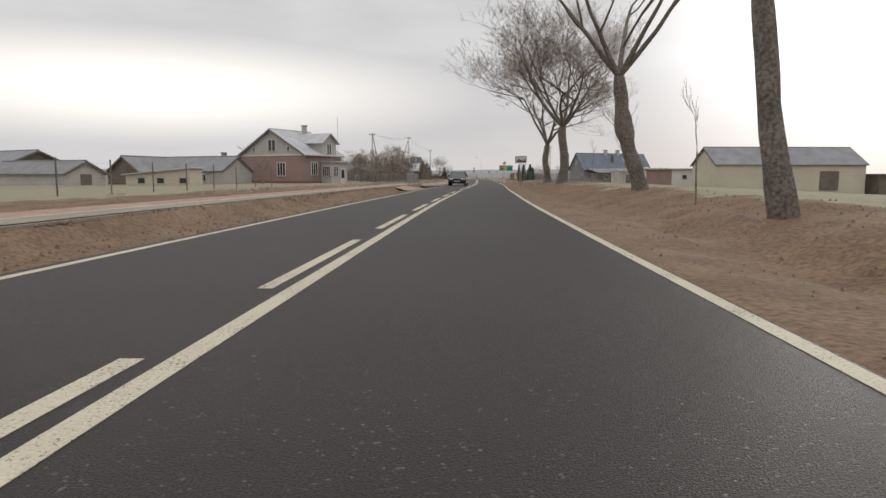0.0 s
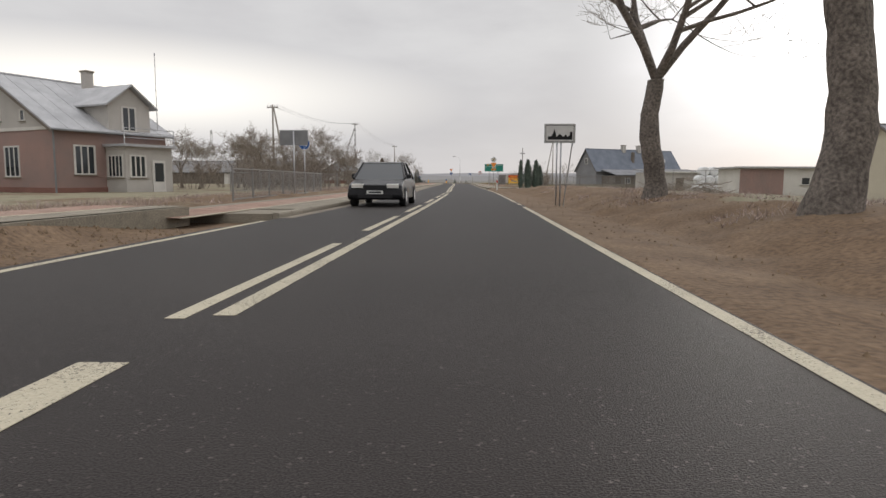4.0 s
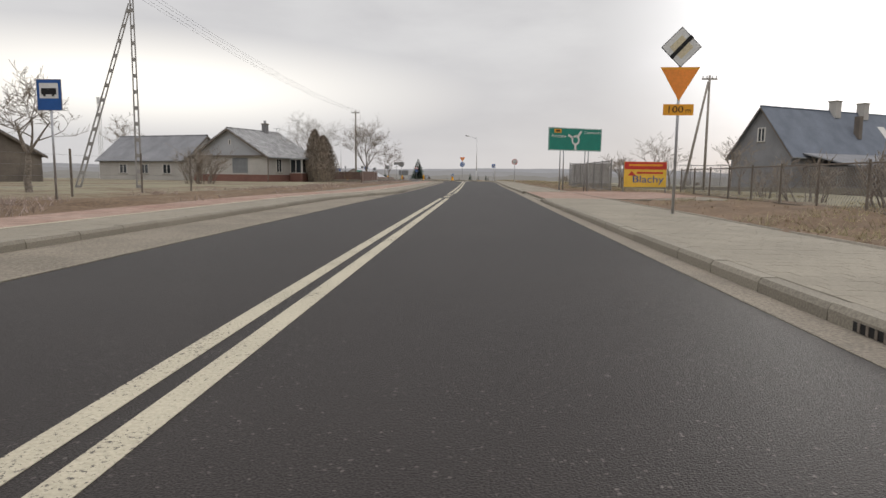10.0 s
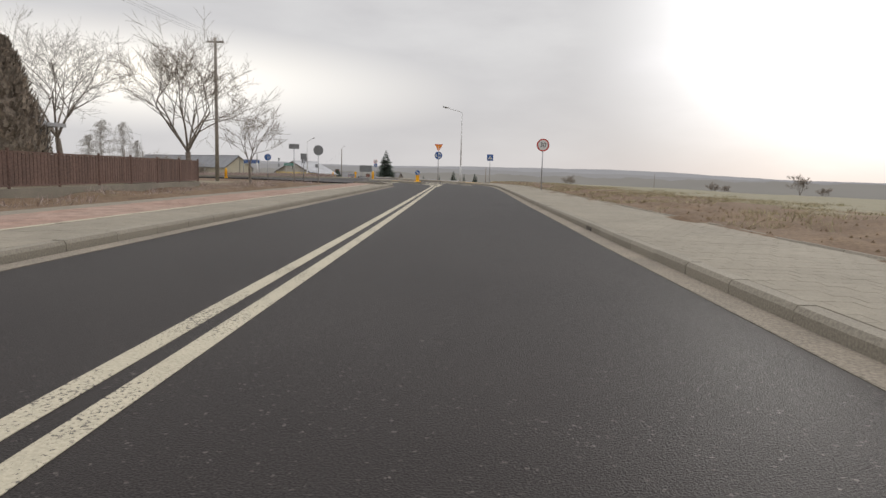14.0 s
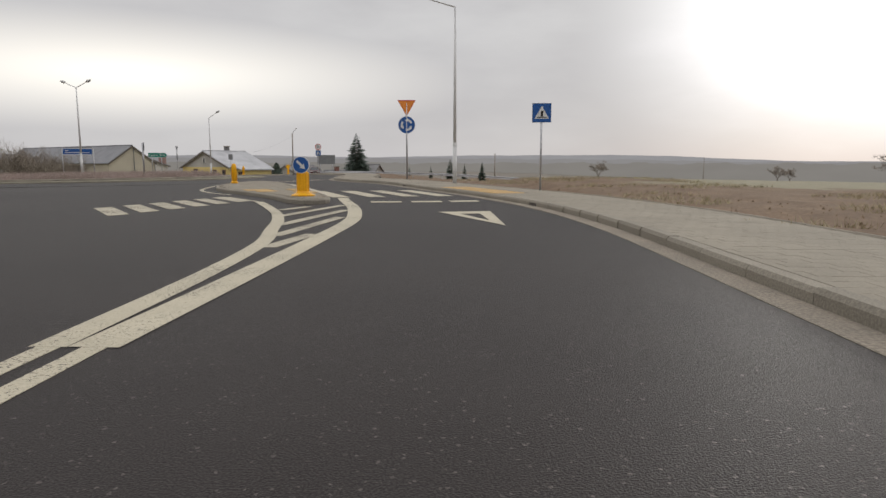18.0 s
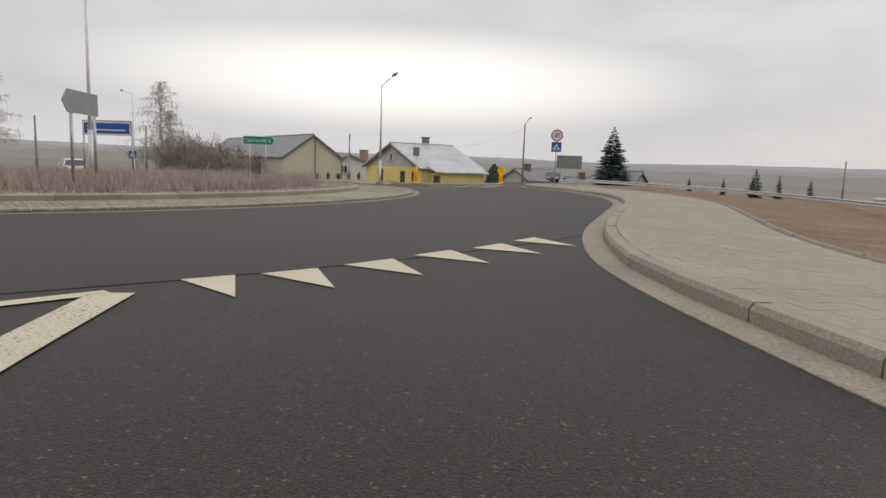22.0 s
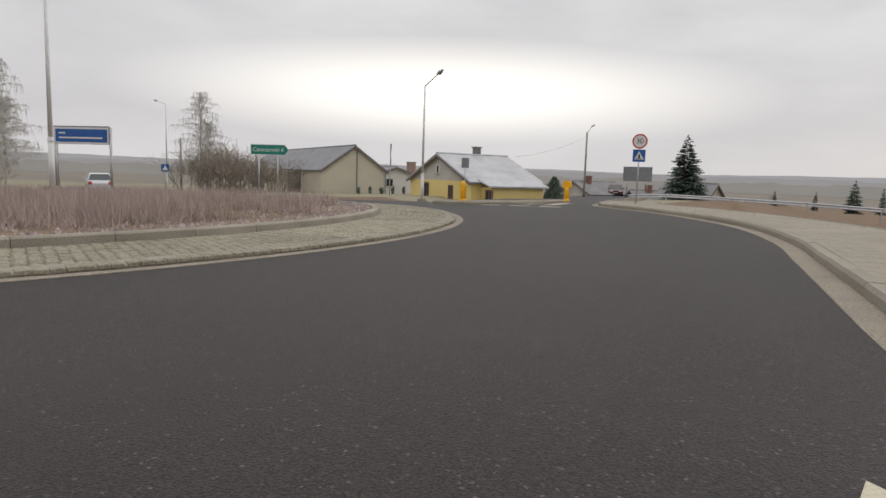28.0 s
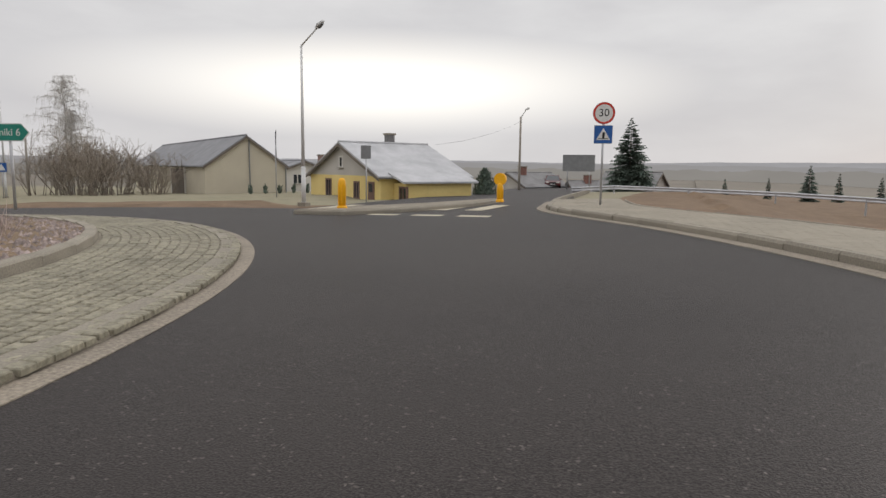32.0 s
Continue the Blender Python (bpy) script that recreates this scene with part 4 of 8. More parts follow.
lettering("100", 0.19, BLACK, pl, (-0.07, -0.013, 2.245), "lettering", (90, 0, 0), 0.3)
lettering("m", 0.13, BLACK, pl, (0.2, -0.013, 2.23), "lettering", (90, 0, 0), 0.1)

s = thing("direction_board", "green direction board with white roundabout diagram", "road sign", (9.5, 151.5, 0.05), 30 - 4)
b = part("green_plate", Geo().box(-1.78, 1.78, -0.03, 0, 2.27, 3.52, 0.0), GREEN, s)
part("white_border", Geo().box(-1.76, 1.76, -0.034, -0.03, 3.48, 3.5).box(-1.76, 1.76, -0.034, -0.03, 2.29, 2.31).box(-1.76, -1.74, -0.034, -0.03, 2.31, 3.48).box(1.74, 1.76, -0.034, -0.03, 2.31, 3.48), WHITE, b)
part("diagram_ring", ring_geo(0.17, 0.27, -0.036, -0.03, 2.86, 28, -215, 125), WHITE, b)
part("diagram_stem", Geo().box(-0.07, 0.07, -0.036, -0.03, 2.33, 2.62), WHITE, b)
part("diagram_arm", Geo().prism([(-0.24, 2.94), (-0.20, 3.06), (-0.50, 3.20), (-0.52, 3.08)], -0.036, -0.03), WHITE, b)
part("diagram_arm", Geo().prism([(0.08, 3.10), (0.20, 3.03), (0.44, 3.34), (0.32, 3.40)], -0.036, -0.03), WHITE, b)
lettering("Parczew", 0.25, WHITE, b, (-1.12, -0.034, 3.06), "lettering", (90, 0, 0), 0.95)
rb = part("route_plate", Geo().box(-1.42, -0.96, -0.036, -0.03, 3.24, 3.44), YELLOW, b)
bar(rb, -1.34, -1.04, 3.29, 3.39, -0.037, BLACK)
lettering("Czemierniki", 0.22, WHITE, b, (1.12, -0.034, 3.30), "lettering", (90, 0, 0), 1.1)
for x in (-0.95, -0.72, 0.72, 0.95):
    pole_part(s, -0.2, 3.4, 0.035, x, 0.04)


def skyline_board(at, turn, back, label):
    s = thing("town_limit_sign", label, "road sign", at, turn)
    b = part("plate", Geo().box(-0.62, 0.62, -0.02, 0, 2.42, 3.18), SIGN_BACK, s)
    part("white_face", Geo().box(-0.60, 0.60, -0.024, -0.02, 2.44, 3.16), WHITE, b)
    part("black_border", Geo().box(-0.57, 0.57, -0.027, -0.024, 3.11, 3.13).box(-0.57, 0.57, -0.027, -0.024, 2.47, 2.49).box(-0.57, -0.55, -0.027, -0.024, 2.49, 3.11).box(0.55, 0.57, -0.027, -0.024, 2.49, 3.11), BLACK, b)
    sky = [(-0.48, 2.55), (0.5, 2.55), (0.5, 2.86), (0.4, 2.86), (0.4, 2.72), (0.3, 2.66), (0.24, 2.76), (0.14, 2.66), (0.0, 2.78), (-0.14, 2.66), (-0.16, 2.78), (-0.22, 2.98), (-0.28, 2.78), (-0.36, 2.68), (-0.48, 2.68)]
    part("black_skyline", Geo().prism(sky, -0.027, -0.024), BLACK, b)
    pole_part(s, -0.4, 3.0, 0.035, -0.10, 0.03)
    pole_part(s, -0.4, 3.0, 0.035, 0.06, 0.03)
    part("strut", Geo().tube((0.30, 0.9, -0.2), (0.52, 0.04, 2.5), 0.025), STEEL, s)
    part("strut", Geo().tube((0.52, 0.04, 2.3), (0.52, 0.04, 3.0), 0.025), STEEL, s)
    return s


skyline_board((6.75, 70.0, -0.05), -3, False, "white town limit sign with black skyline silhouette")
s = thing("town_limit_sign", "grey back of town limit board on post", "road sign", (-5.0, 74.0, 0.1), 0)
part("plate", Geo().box(-0.66, 0.66, -0.02, 0, 2.35, 3.05), SIGN_BACK, s)
pole_part(s, -0.2, 3.0, 0.035, 0, -0.05)


def disc_sign(label, at, turn, zc, r, face, emblem=None, pole_top=None):
    s = thing("disc_sign", label, "road sign", at, turn)
    pole_part(s, -0.2, (pole_top or zc + r * 0.9))
    pl = part("disc_plate", disc(Geo(), r, -0.012, 0, 0, zc), SIGN_BACK if face is None else WHITE, s)
    if face is not None:
        part("disc_face", disc(Geo(), r * 0.95, -0.016, -0.012, 0, zc), face, pl)
    if emblem == "cycle":
        g = ring_geo(r * 0.14, r * 0.20, -0.02, -0.016, zc - 0.03, 14)
        g.v = [(x - r * 0.62, y, z) for x, y, z in g.v]
        h = ring_geo(r * 0.14, r * 0.20, -0.02, -0.016, zc - 0.03, 14)
        h.v = [(x - r * 0.22, y, z) for x, y, z in h.v]
        part("white_cycle_emblem", g.add(h.v, h.f), WHITE, pl)
        part("white_divider", Geo().box(-0.012, 0.012, -0.02, -0.016, zc - r * 0.85, zc + r * 0.85), WHITE, pl)
        part("white_path_emblem", Geo().prism([(r * 0.25, zc - r * 0.5), (r * 0.4, zc - r * 0.5), (r * 0.5, zc + r * 0.25), (r * 0.3, zc + r * 0.3)], -0.02, -0.016), WHITE, pl)
    return s


disc_sign("blue round cycle and foot path sign", (-5.8, 79.6, 0.1), 0, 2.72, 0.31, BLUE, "cycle")
disc_sign("grey back of a large round sign", (-6.0, 205.2, 0.1), 0, 2.25, 0.37, None)
disc_sign("blue round cycle and foot path sign", (-12.5, 214.4, 0.05), 20, 1.85, 0.30, BLUE, "cycle")


def rect_sign(label, at, turn, z0, z1, w, face, poles=(0.0,), name="board_sign", r=0.03):
    s = thing(name, label, "road sign", at, turn)
    pl = part("plate", Geo().box(-w / 2, w / 2, -0.02, 0, z0, z1), SIGN_BACK, s)
    if face is not None:
        part("face", Geo().box(-w / 2 + 0.015, w / 2 - 0.015, -0.024, -0.02, z0 + 0.015, z1 - 0.015), face, pl)
    for x in poles:
        pole_part(s, -0.2, z1 - 0.03, r, x, 0.035)
    return s


rect_sign("small grey back of a direction plate", (-5.75, 197.0, 0.1), 8, 2.05, 2.35, 0.62, None)
rect_sign("grey back of a square crossing sign", (-9.1, 213.6, 0.05), 10, 1.72, 2.24, 0.52, None)
rect_sign("grey back of a small plate beside road", (-18.6, 262.6, zf(-18.6, 262.6)), 15, 1.75, 2.3, 0.42, None)
rect_sign("grey billboard by the valley road", (-14.6, 292.0, -1.0), 5, 1.75, 3.1, 2.6, None, (-0.9, 0.9), "billboard", 0.05)
s = thing("give_way_sign", "dark back of yield triangle and disc on post", "road sign", (-25.9, 266.5, zf(-25.9, 266.5)), 128)
pole_part(s, -0.2, 3.4)
tri_plate(s, 0.9, 3.1, SIGN_BACK, SIGN_BACK)
part("disc_plate", disc(Geo(), 0.36, -0.012, 0, 0, 2.3), SIGN_BACK, s)
s = rect_sign("blue and white bus stop sign on post", (-7.35, 131.5, 0.1), 0, 2.35, 3.15, 0.66, BLUE, (0.0,), "bus_stop_sign")
part("white_field", Geo().box(-0.25, 0.25, -0.028, -0.024, 2.66, 3.05), WHITE, s)
part("black_bus_emblem", Geo().box(-0.2, 0.2, -0.032, -0.028, 2.76, 2.92).box(-0.15, -0.09, -0.032, -0.028, 2.71, 2.76).box(0.08, 0.14, -0.032, -0.028, 2.71, 2.76), BLACK, s)

# island signs
s = rect_sign("grey pointed back of a direction sign", (-14.3, 235.3, 0.25), 118, 1.42, 1.92, 1.5, None, (-0.5, 0.66), "direction_sign", 0.035)
part("pointed_end", Geo().prism([(-0.75, 1.42), (-0.75, 1.92), (-0.98, 1.67)], -0.02, 0), SIGN_BACK, s)
s = rect_sign("blue information board framed in white", (-23.2, 243.4, -0.02), 14, 1.5, 2.08, 2.1, None, (-1.05, 1.05), "information_board", 0.04)
part("white_frame", Geo().box(-1.03, 1.03, -0.026, -0.022, 1.51, 2.04), WHITE, s)
part("blue_face", Geo().box(-0.98, 0.98, -0.03, -0.026, 1.57, 1.98), BLUE, s)
bar(s, -0.85, 0.8, 1.68, 1.73, -0.031, WHITE)
bar(s, -0.85, -0.6, 1.83, 1.88, -0.031, WHITE)
s = thing("arrow_sign", "green arrow sign to Czemierniki on two posts", "road sign", (-19.3, 247.75, 0.2), 20)
pl = part("green_plate", Geo().prism([(-0.68, 1.17), (0.58, 1.17), (0.74, 1.355), (0.58, 1.54), (-0.68, 1.54)], -0.02, 0), WHITE, s)
part("green_face", Geo().prism([(-0.66, 1.19), (0.57, 1.19), (0.715, 1.355), (0.57, 1.52), (-0.66, 1.52)], -0.024, -0.02), GREEN, pl)
lettering("Czemierniki", 0.21, WHITE, pl, (-0.11, -0.025, 1.35), "lettering", (90, 0, 0), 0.98)
lettering("6", 0.21, WHITE, pl, (0.5, -0.025, 1.35), "lettering", (90, 0, 0), 0.09)
pole_part(s, -0.25, 1.5, 0.03, -0.4)
pole_part(s, -0.25, 1.5, 0.03, 0.3)


def yellow_post(at, label, keep=False, h=0.78, turn=0):
    s = thing("bollard", label, "bollard", at, turn)
    w = 0.135
    if keep:
        g = Geo().lathe([(0.29, 0.0), (0.29, 0.025), (0.18, 0.07), (0.145, 0.12)], 20)
        part("foot", g, POST_YELLOW, s, "flared yellow foot")
        part("body", Geo().lathe([(0.14, 0.1), (0.14, 0.58), (0.10, 0.60)], 20), POST_YELLOW, s)
        for k in range(8):
            a = 6.2832 * k / 8
            part("rib", Geo().tube((0.14 * math.cos(a), 0.14 * math.sin(a), 0.12), (0.14 * math.cos(a), 0.14 * math.sin(a), 0.57), 0.018, 0.018, 6), POST_YELLOW, s)
        d = part("disc_plate", disc(Geo(), 0.205, -0.16, -0.145, 0, 0.76), WHITE, s, "blue disc with white arrow")
        part("blue_face", disc(Geo(), 0.19, -0.165, -0.16, 0, 0.76), BLUE, d)
        c = 0.7071
        def rot(px, pz):
            return (px * c + pz * c, 0.76 - px * c + pz * c)
        part("white_arrow", Geo().prism([rot(*q) for q in ((-0.14, -0.028), (0.03, -0.028), (0.03, -0.075), (0.145, 0.0), (0.03, 0.075), (0.03, 0.028), (-0.14, 0.028))], -0.17, -0.165), WHITE, d)
        part("bracket", Geo().box(-0.05, 0.05, -0.15, -0.05, 0.55, 0.80), POST_YELLOW, s)
    else:
        part("foot", Geo().lathe([(0.135, 0), (0.135, 0.05), (0.11, 0.09)], 16), POST_YELLOW, s)
        part("body", Geo().lathe([(0.10, 0.05), (0.10, h - 0.14), (0.088, h - 0.06), (0.05, h - 0.01), (0.02, h)], 16), POST_YELLOW, s, "", True)
        for k in range(6):
            a = 6.2832 * k / 6
            part("rib", Geo().tube((0.1 * math.cos(a), 0.1 * math.sin(a), 0.14), (0.1 * math.cos(a), 0.1 * math.sin(a), h - 0.2), 0.014, 0.014, 6), POST_YELLOW, s)
    return s


yellow_post((1.03, 212.0, 0.13), "yellow bollard carrying a blue arrow disc, paved island", True)
yellow_post((-4.03, 221.65, 0.13), "yellow ribbed plastic bollard on paved island")
yellow_post((-14.0, 252.7, zf(-14, 252.7) + 0.1), "yellow ribbed plastic bollard on far island")
s = yellow_post((-11.5, 258.3, zf(-11.5, 258.3) + 0.1), "yellow bollard with round head", False, 0.62)
part("round_head", disc(Geo(), 0.2, -0.05, 0.05, 0, 0.72), POST_YELLOW, s)
for x, y in ((-14.5, 209.5),):
    yellow_post((x, y, zf(x, y) + 0.05), "yellow ribbed plastic bollard, distant")

s = thing("guide_post", "white guide post with red reflector band", "guide post", (6.62, 103.2, 0.0), 0)
part("body", Geo().prism([(-0.06, -0.2), (0.06, -0.2), (0.06, 0.98), (-0.06, 1.07)], -0.025, 0.025), WHITE, s)
part("red_band", Geo().prism([(-0.061, 0.66), (0.061, 0.62), (0.061, 0.86), (-0.061, 0.9)], -0.028, 0.028), RED, s)


def street_lamp(at, h, arms, label):
    s = thing("street_lamp", label, "street lamp", at, 0)
    part("base_plate", Geo().box(-0.17, 0.17, -0.17, 0.17, -0.1, 0.05, 0.01), CONCRETE, s)
    part("column_foot", Geo().tube((0, 0, 0.03), (0, 0, h * 0.22), 0.085, 0.08, 12), LAMP_GREY, s, "", True)
    part("collar", Geo().tube((0, 0, h * 0.22), (0, 0, h * 0.24), 0.095, 0.07, 12), LAMP_GREY, s)
    part("column", Geo().tube((0, 0, h * 0.24), (0, 0, h), 0.068, 0.04, 12), LAMP_GREY, s, "", True)
    for dx, dy, dz in arms:
        part("arm", Geo().tube((0, 0, h - 0.04), (dx * 0.8, dy * 0.8, h - 0.04 + dz * 0.8), 0.03, 0.026, 8), LAMP_GREY, s, "", True)
        d = Vector((dx, dy, dz)).normalized()
        a, b = Vector((dx * 0.76, dy * 0.76, h + dz * 0.76)), Vector((dx * 1.12, dy * 1.12, h + dz * 1.05))
        g = Geo().tube(a, a + (b - a) * 0.35, 0.05, 0.10, 10).tube(a + (b - a) * 0.35, b, 0.10, 0.05, 10)
        l = part("luminaire", g, LAMP_GREY, s, "", True)
        part("lens", Geo().tube(a + (b - a) * 0.4 - Vector((0, 0, 0.06)), a + (b - a) * 0.9 - Vector((0, 0, 0.05)), 0.07, 0.05, 8), SIGN_BACK, l)
    return s


street_lamp((4.75, 222.3, 0.08), 6.95, [(-1.75, -0.3, 0.45)], "tall grey street lamp on footpath edge")
street_lamp((-19.3, 259.0, zf(-19.3, 259) + 0.0), 5.75, [(1.15, -0.5, 0.6)], "tall grey street lamp behind far kerb")
street_lamp((-21.9, 241.6, 0.15), 6.05, [(-1.1, 0.25, 0.45), (1.1, -0.25, 0.45)], "twin-armed grey street lamp on central island")
street_lamp((-51.0, 269.6, -1.5), 7.7, [(-2.4, 0.9, 0.5)], "grey street lamp by the side road")
s = rect_sign("blue pedestrian crossing sign by side road", (-50.85, 269.3, -1.5), 40, 1.8, 2.45, 0.65, BLUE)
part("white_triangle", Geo().prism([(-0.25, 1.92), (0.25, 1.92), (0, 2.36)], -0.028, -0.024), WHITE, s)


# ---- poles and wires ----
def wood_pole(label, at, h, strut=None, r=0.11, material=None, cross=True, turn=0, lattice=False):
    s = thing("utility_pole", label, "utility pole", at, turn)
    m = material or WOOD_POLE
    legs = [((0, 0, -0.3), (0, 0, h))]
    if strut:
        legs.append(((strut[0], strut[1], -0.3), (0.08 if strut[0] > 0 else -0.08, 0, strut[2])))
    for a, b in legs:
        if lattice:
            g = Geo()
            A, B = Vector(a), Vector(b)
            for e in (-1, 1):
                g.tube(A + Vector((e * 0.13, 0, 0)), B + Vector((e * 0.07, 0, 0)), 0.045, 0.03, 6)
            for k in range(13):
                t = (k + 0.5) / 13
                c = A + (B - A) * t
                w = 0.13 - 0.06 * t
                g.box(c.x - w, c.x + w, c.y - 0.035, c.y + 0.035, c.z - 0.09, c.z + 0.09)
            part("pole", g, m, s)
        else:
            part("pole", Geo().tube(a, b, r, r * 0.68, 10), m, s, "", True)
    if cross:
        part("cross_arm", Geo().box(-0.55, 0.55, -0.05, 0.05, h - 0.32, h - 0.22), m, s)
        for x in (-0.48, -0.2, 0.2, 0.48):
            part("insulator", Geo().lathe([(0.03, h - 0.22), (0.05, h - 0.16), (0.03, h - 0.1), (0.045, h - 0.06), (0.01, h - 0.03)], 8, x), LAMP_GREY, s)
    return s


wood_pole("dark wooden A-frame utility pole by the orchard", (-15.2, 107.3, 0.05), 8.1, (1.5, 0.2, 7.9))
wood_pole("pale concrete lattice pole with long strut", (-13.0, 146.6, 0.05), 9.85, (-3.1, -0.3, 9.0), 0.1, CONC_POLE, True, 0, True)
wood_pole("weathered wooden utility pole behind brown fence", (-11.4, 199.3, 0.05), 9.1, None, 0.13)
wood_pole("wooden utility pole with strut behind fence", (21.3, 164.2, 0.1), 8.35, (-1.5, 0.2, 7.9))
s = wood_pole("wooden pole carrying a small lamp", (-20.0, 293.6, -1.9), 7.3, None, 0.12, None, False)
part("lamp_arm", Geo().tube((0, 0, 7.2), (0.5, -0.1, 7.9), 0.03), STEEL, s)
part("lamp_head", Geo().tube((0.42, -0.1, 7.85), (0.75, -0.15, 8.0), 0.06, 0.1, 8), LAMP_GREY, s)
for x, y, h, z in ((10.7, 294.5, 4.0, -1.6), (64.3, 352.0, 5.5, -3.2), (-48.0, 258.0, 4.6, -1.3), (-52, 272, 5.0, -1.6)):
    wood_pole("distant wooden utility pole", (x, y, z), h, None, 0.1, None, False)


def wires(name, a, b, label, offs=(-0.48, -0.2, 0.2, 0.48), sag=0.7):
    t = thing(name, label, "overhead wire", (0, 0, 0))
    for o in offs:
        g = Geo()
        A, B = Vector(a) + Vector((o, 0, 0)), Vector(b) + Vector((o, 0, 0))
        pts = [A + (B - A) * (k / 14) - Vector((0, 0, sag * 4 * (k / 14) * (1 - k / 14))) for k in range(15)]
        g.pipe(pts, 0.006)
        part("wire", g, WIRE, t)


wires("overhead_wires", (-15.2, 107.3, 8.15), (-13.0, 146.6, 9.85), "sagging overhead wires between poles")
wires("overhead_wires", (-13.0, 146.6, 9.85), (-11.4, 199.3, 9.15), "sagging overhead wires between poles")
wires("overhead_wires", (-20.0, 293.6, 5.0), (-19.2, 272.0, 2.2), "service wire to the yellow house", (0.0,), 0.3)

# ---- buildings ----
def window(parent, at, w, h, face="y", bars=2, frame=None, sill=True, depth=0.10):
    """A framed window in a wall; at is its lower left corner on the wall's outer face, which looks to -y, or to +x or -x."""
    x, y, z = at
    fm = frame or FRAME
    holder = part("window", Geo().box(0, w, -0.008, depth, 0, h), GLASS, parent, "dark glass window in pale frame")
    g = Geo().box(-0.06, w + 0.06, -0.03, 0.05, h, h + 0.09).box(-0.06, w + 0.06, -0.03, 0.05, -0.07, 0)
    g.box(-0.06, 0.06, -0.03, 0.05, 0, h).box(w - 0.06, w + 0.06, -0.03, 0.05, 0, h)
    part("window_frame", g, fm, holder)
    for k in range(1, bars):
        part("mullion", Geo().box(w * k / bars - 0.045, w * k / bars + 0.045, -0.024, 0.03, 0, h), fm, holder)
    if sill:
        part("sill", Geo().box(-0.1, w + 0.1, -0.1, 0.03, -0.12, -0.07), CONCRETE, holder)
    ang = {"y": 0, "+x": 90, "-x": -90, "+y": 180}[face]
    holder.matrix_basis = pose(x, y, z, 0, 0, ang)
    return holder


def chimney(parent, x, y, z0, z1, w=0.5, material=None, cap=True):
    c = part("chimney", Geo().box(x - w / 2, x + w / 2, y - w / 2, y + w / 2, z0, z1), material or BRICK_RED, parent, "weathered chimney stack")
    if cap:
        part("chimney_cap", Geo().box(x - w / 2 - 0.06, x + w / 2 + 0.06, y - w / 2 - 0.06, y + w / 2 + 0.06, z1, z1 + 0.1), CONCRETE, c)
    return c


def gabled(name, label, cat, at, turn, w, length, zb, he, hr, wall, roof, over=0.3, gable=None, thick=0.1, ribs=0.0, gable_split=True):
    """A gabled building. Its front gable looks to -y; the ridge runs along +y."""
    s = thing(name, label, cat, at, turn)
    hw = w / 2
    part("wall", Geo().box(-hw, hw, 0, length, zb - 0.5, he), wall, s)
    gm = gable or wall
    part("gable", Geo().prism([(-hw, he), (hw, he), (0, hr - 0.02)], 0.0, 0.2), gm, s)
    part("gable", Geo().prism([(-hw, he), (hw, he), (0, hr - 0.02)], length - 0.2, length), gm, s)
    slope = (hr - he) / hw
    for e, nm in ((-1, "roof_slope"), (1, "roof_slope")):
        xo, zo = e * (hw + over), he - slope * over
        g = Geo().prism([(0, hr), (xo, zo), (xo, zo + thick), (0, hr + thick)] if e > 0 else [(0, hr + thick), (xo, zo + thick), (xo, zo), (0, hr)], -over, length + over)
        r = part(nm, g, roof, s)
        if ribs:
            n = int((length + 2 * over) / ribs)
            for k in range(n + 1):
                y = -over + (length + 2 * over) * k / n
                part("roof_rib", Geo().tube((0, y, hr + thick), (xo, y, zo + thick), 0.025, 0.025, 5), roof, r)
        part("gutter", Geo().tube((xo, -over, zo + 0.02), (xo, length + over, zo + 0.02), 0.06, 0.06, 8), SIGN_BACK, s, "", True)
    part("ridge_cap", Geo().tube((0, -over, hr + thick), (0, length + over, hr + thick), 0.08, 0.08, 8), roof, s, "", True)
    for e in (-1, 1):
        part("verge_board", Geo().prism([(0, hr), (e * (hw + over), he - slope * over), (e * (hw + over), he - slope * over - 0.16), (0, hr - 0.16)][::e], -over - 0.03, -over), WOOD_DARK, s)
    return s


# red brick house with dormer and porch
h = gabled("brick_house", "red brick house with grey gable and dormer", "house", (-24.0, 80.8, 0), -26, 11.0, 7.2, -0.3, 3.65, 6.8, BRICK_RED, ROOF_METAL, 0.35, PLASTER_GREY, 0.1, 0.9)
part("white_cornice", Geo().box(-5.55, 5.55, -0.06, 0, 3.5, 3.68), PLASTER_PALE, h)
part("plinth", Geo().box(-5.56, 5.56, -0.06, 7.2, -0.8, 0.35), PLINTH_RED, h)
window(h, (-0.55, 0, 4.15), 1.25, 1.35, "y", 2)
window(h, (-3.2, 0, 4.1), 0.4, 0.5, "y", 1)
window(h, (2.6, 0, 4.1), 0.4, 0.5, "y", 1)
window(h, (0.9, 0, 1.0), 1.35, 1.6, "y", 3)
window(h, (5.5, 1.1, 1.15), 1.2, 1.5, "+x", 3)
window(h, (5.5, 5.6, 1.15), 1.0, 1.5, "+x", 2)
chimney(h, 1.0, 5.2, 5.6, 7.55, 0.5, PLASTER_GREY)
part("downpipe", Geo().tube((5.55, -0.06, -0.2), (5.55, -0.06, 3.6), 0.05, 0.05, 8), SIGN_BACK, h)
part("porch_wall", Geo().box(5.5, 7.2, 3.0, 6.2, -0.5, 2.7), PLASTER_GREY, h)
part("porch_roof", Geo().box(5.4, 7.5, 2.8, 6.4, 2.7, 2.85), ROOF_METAL, h)
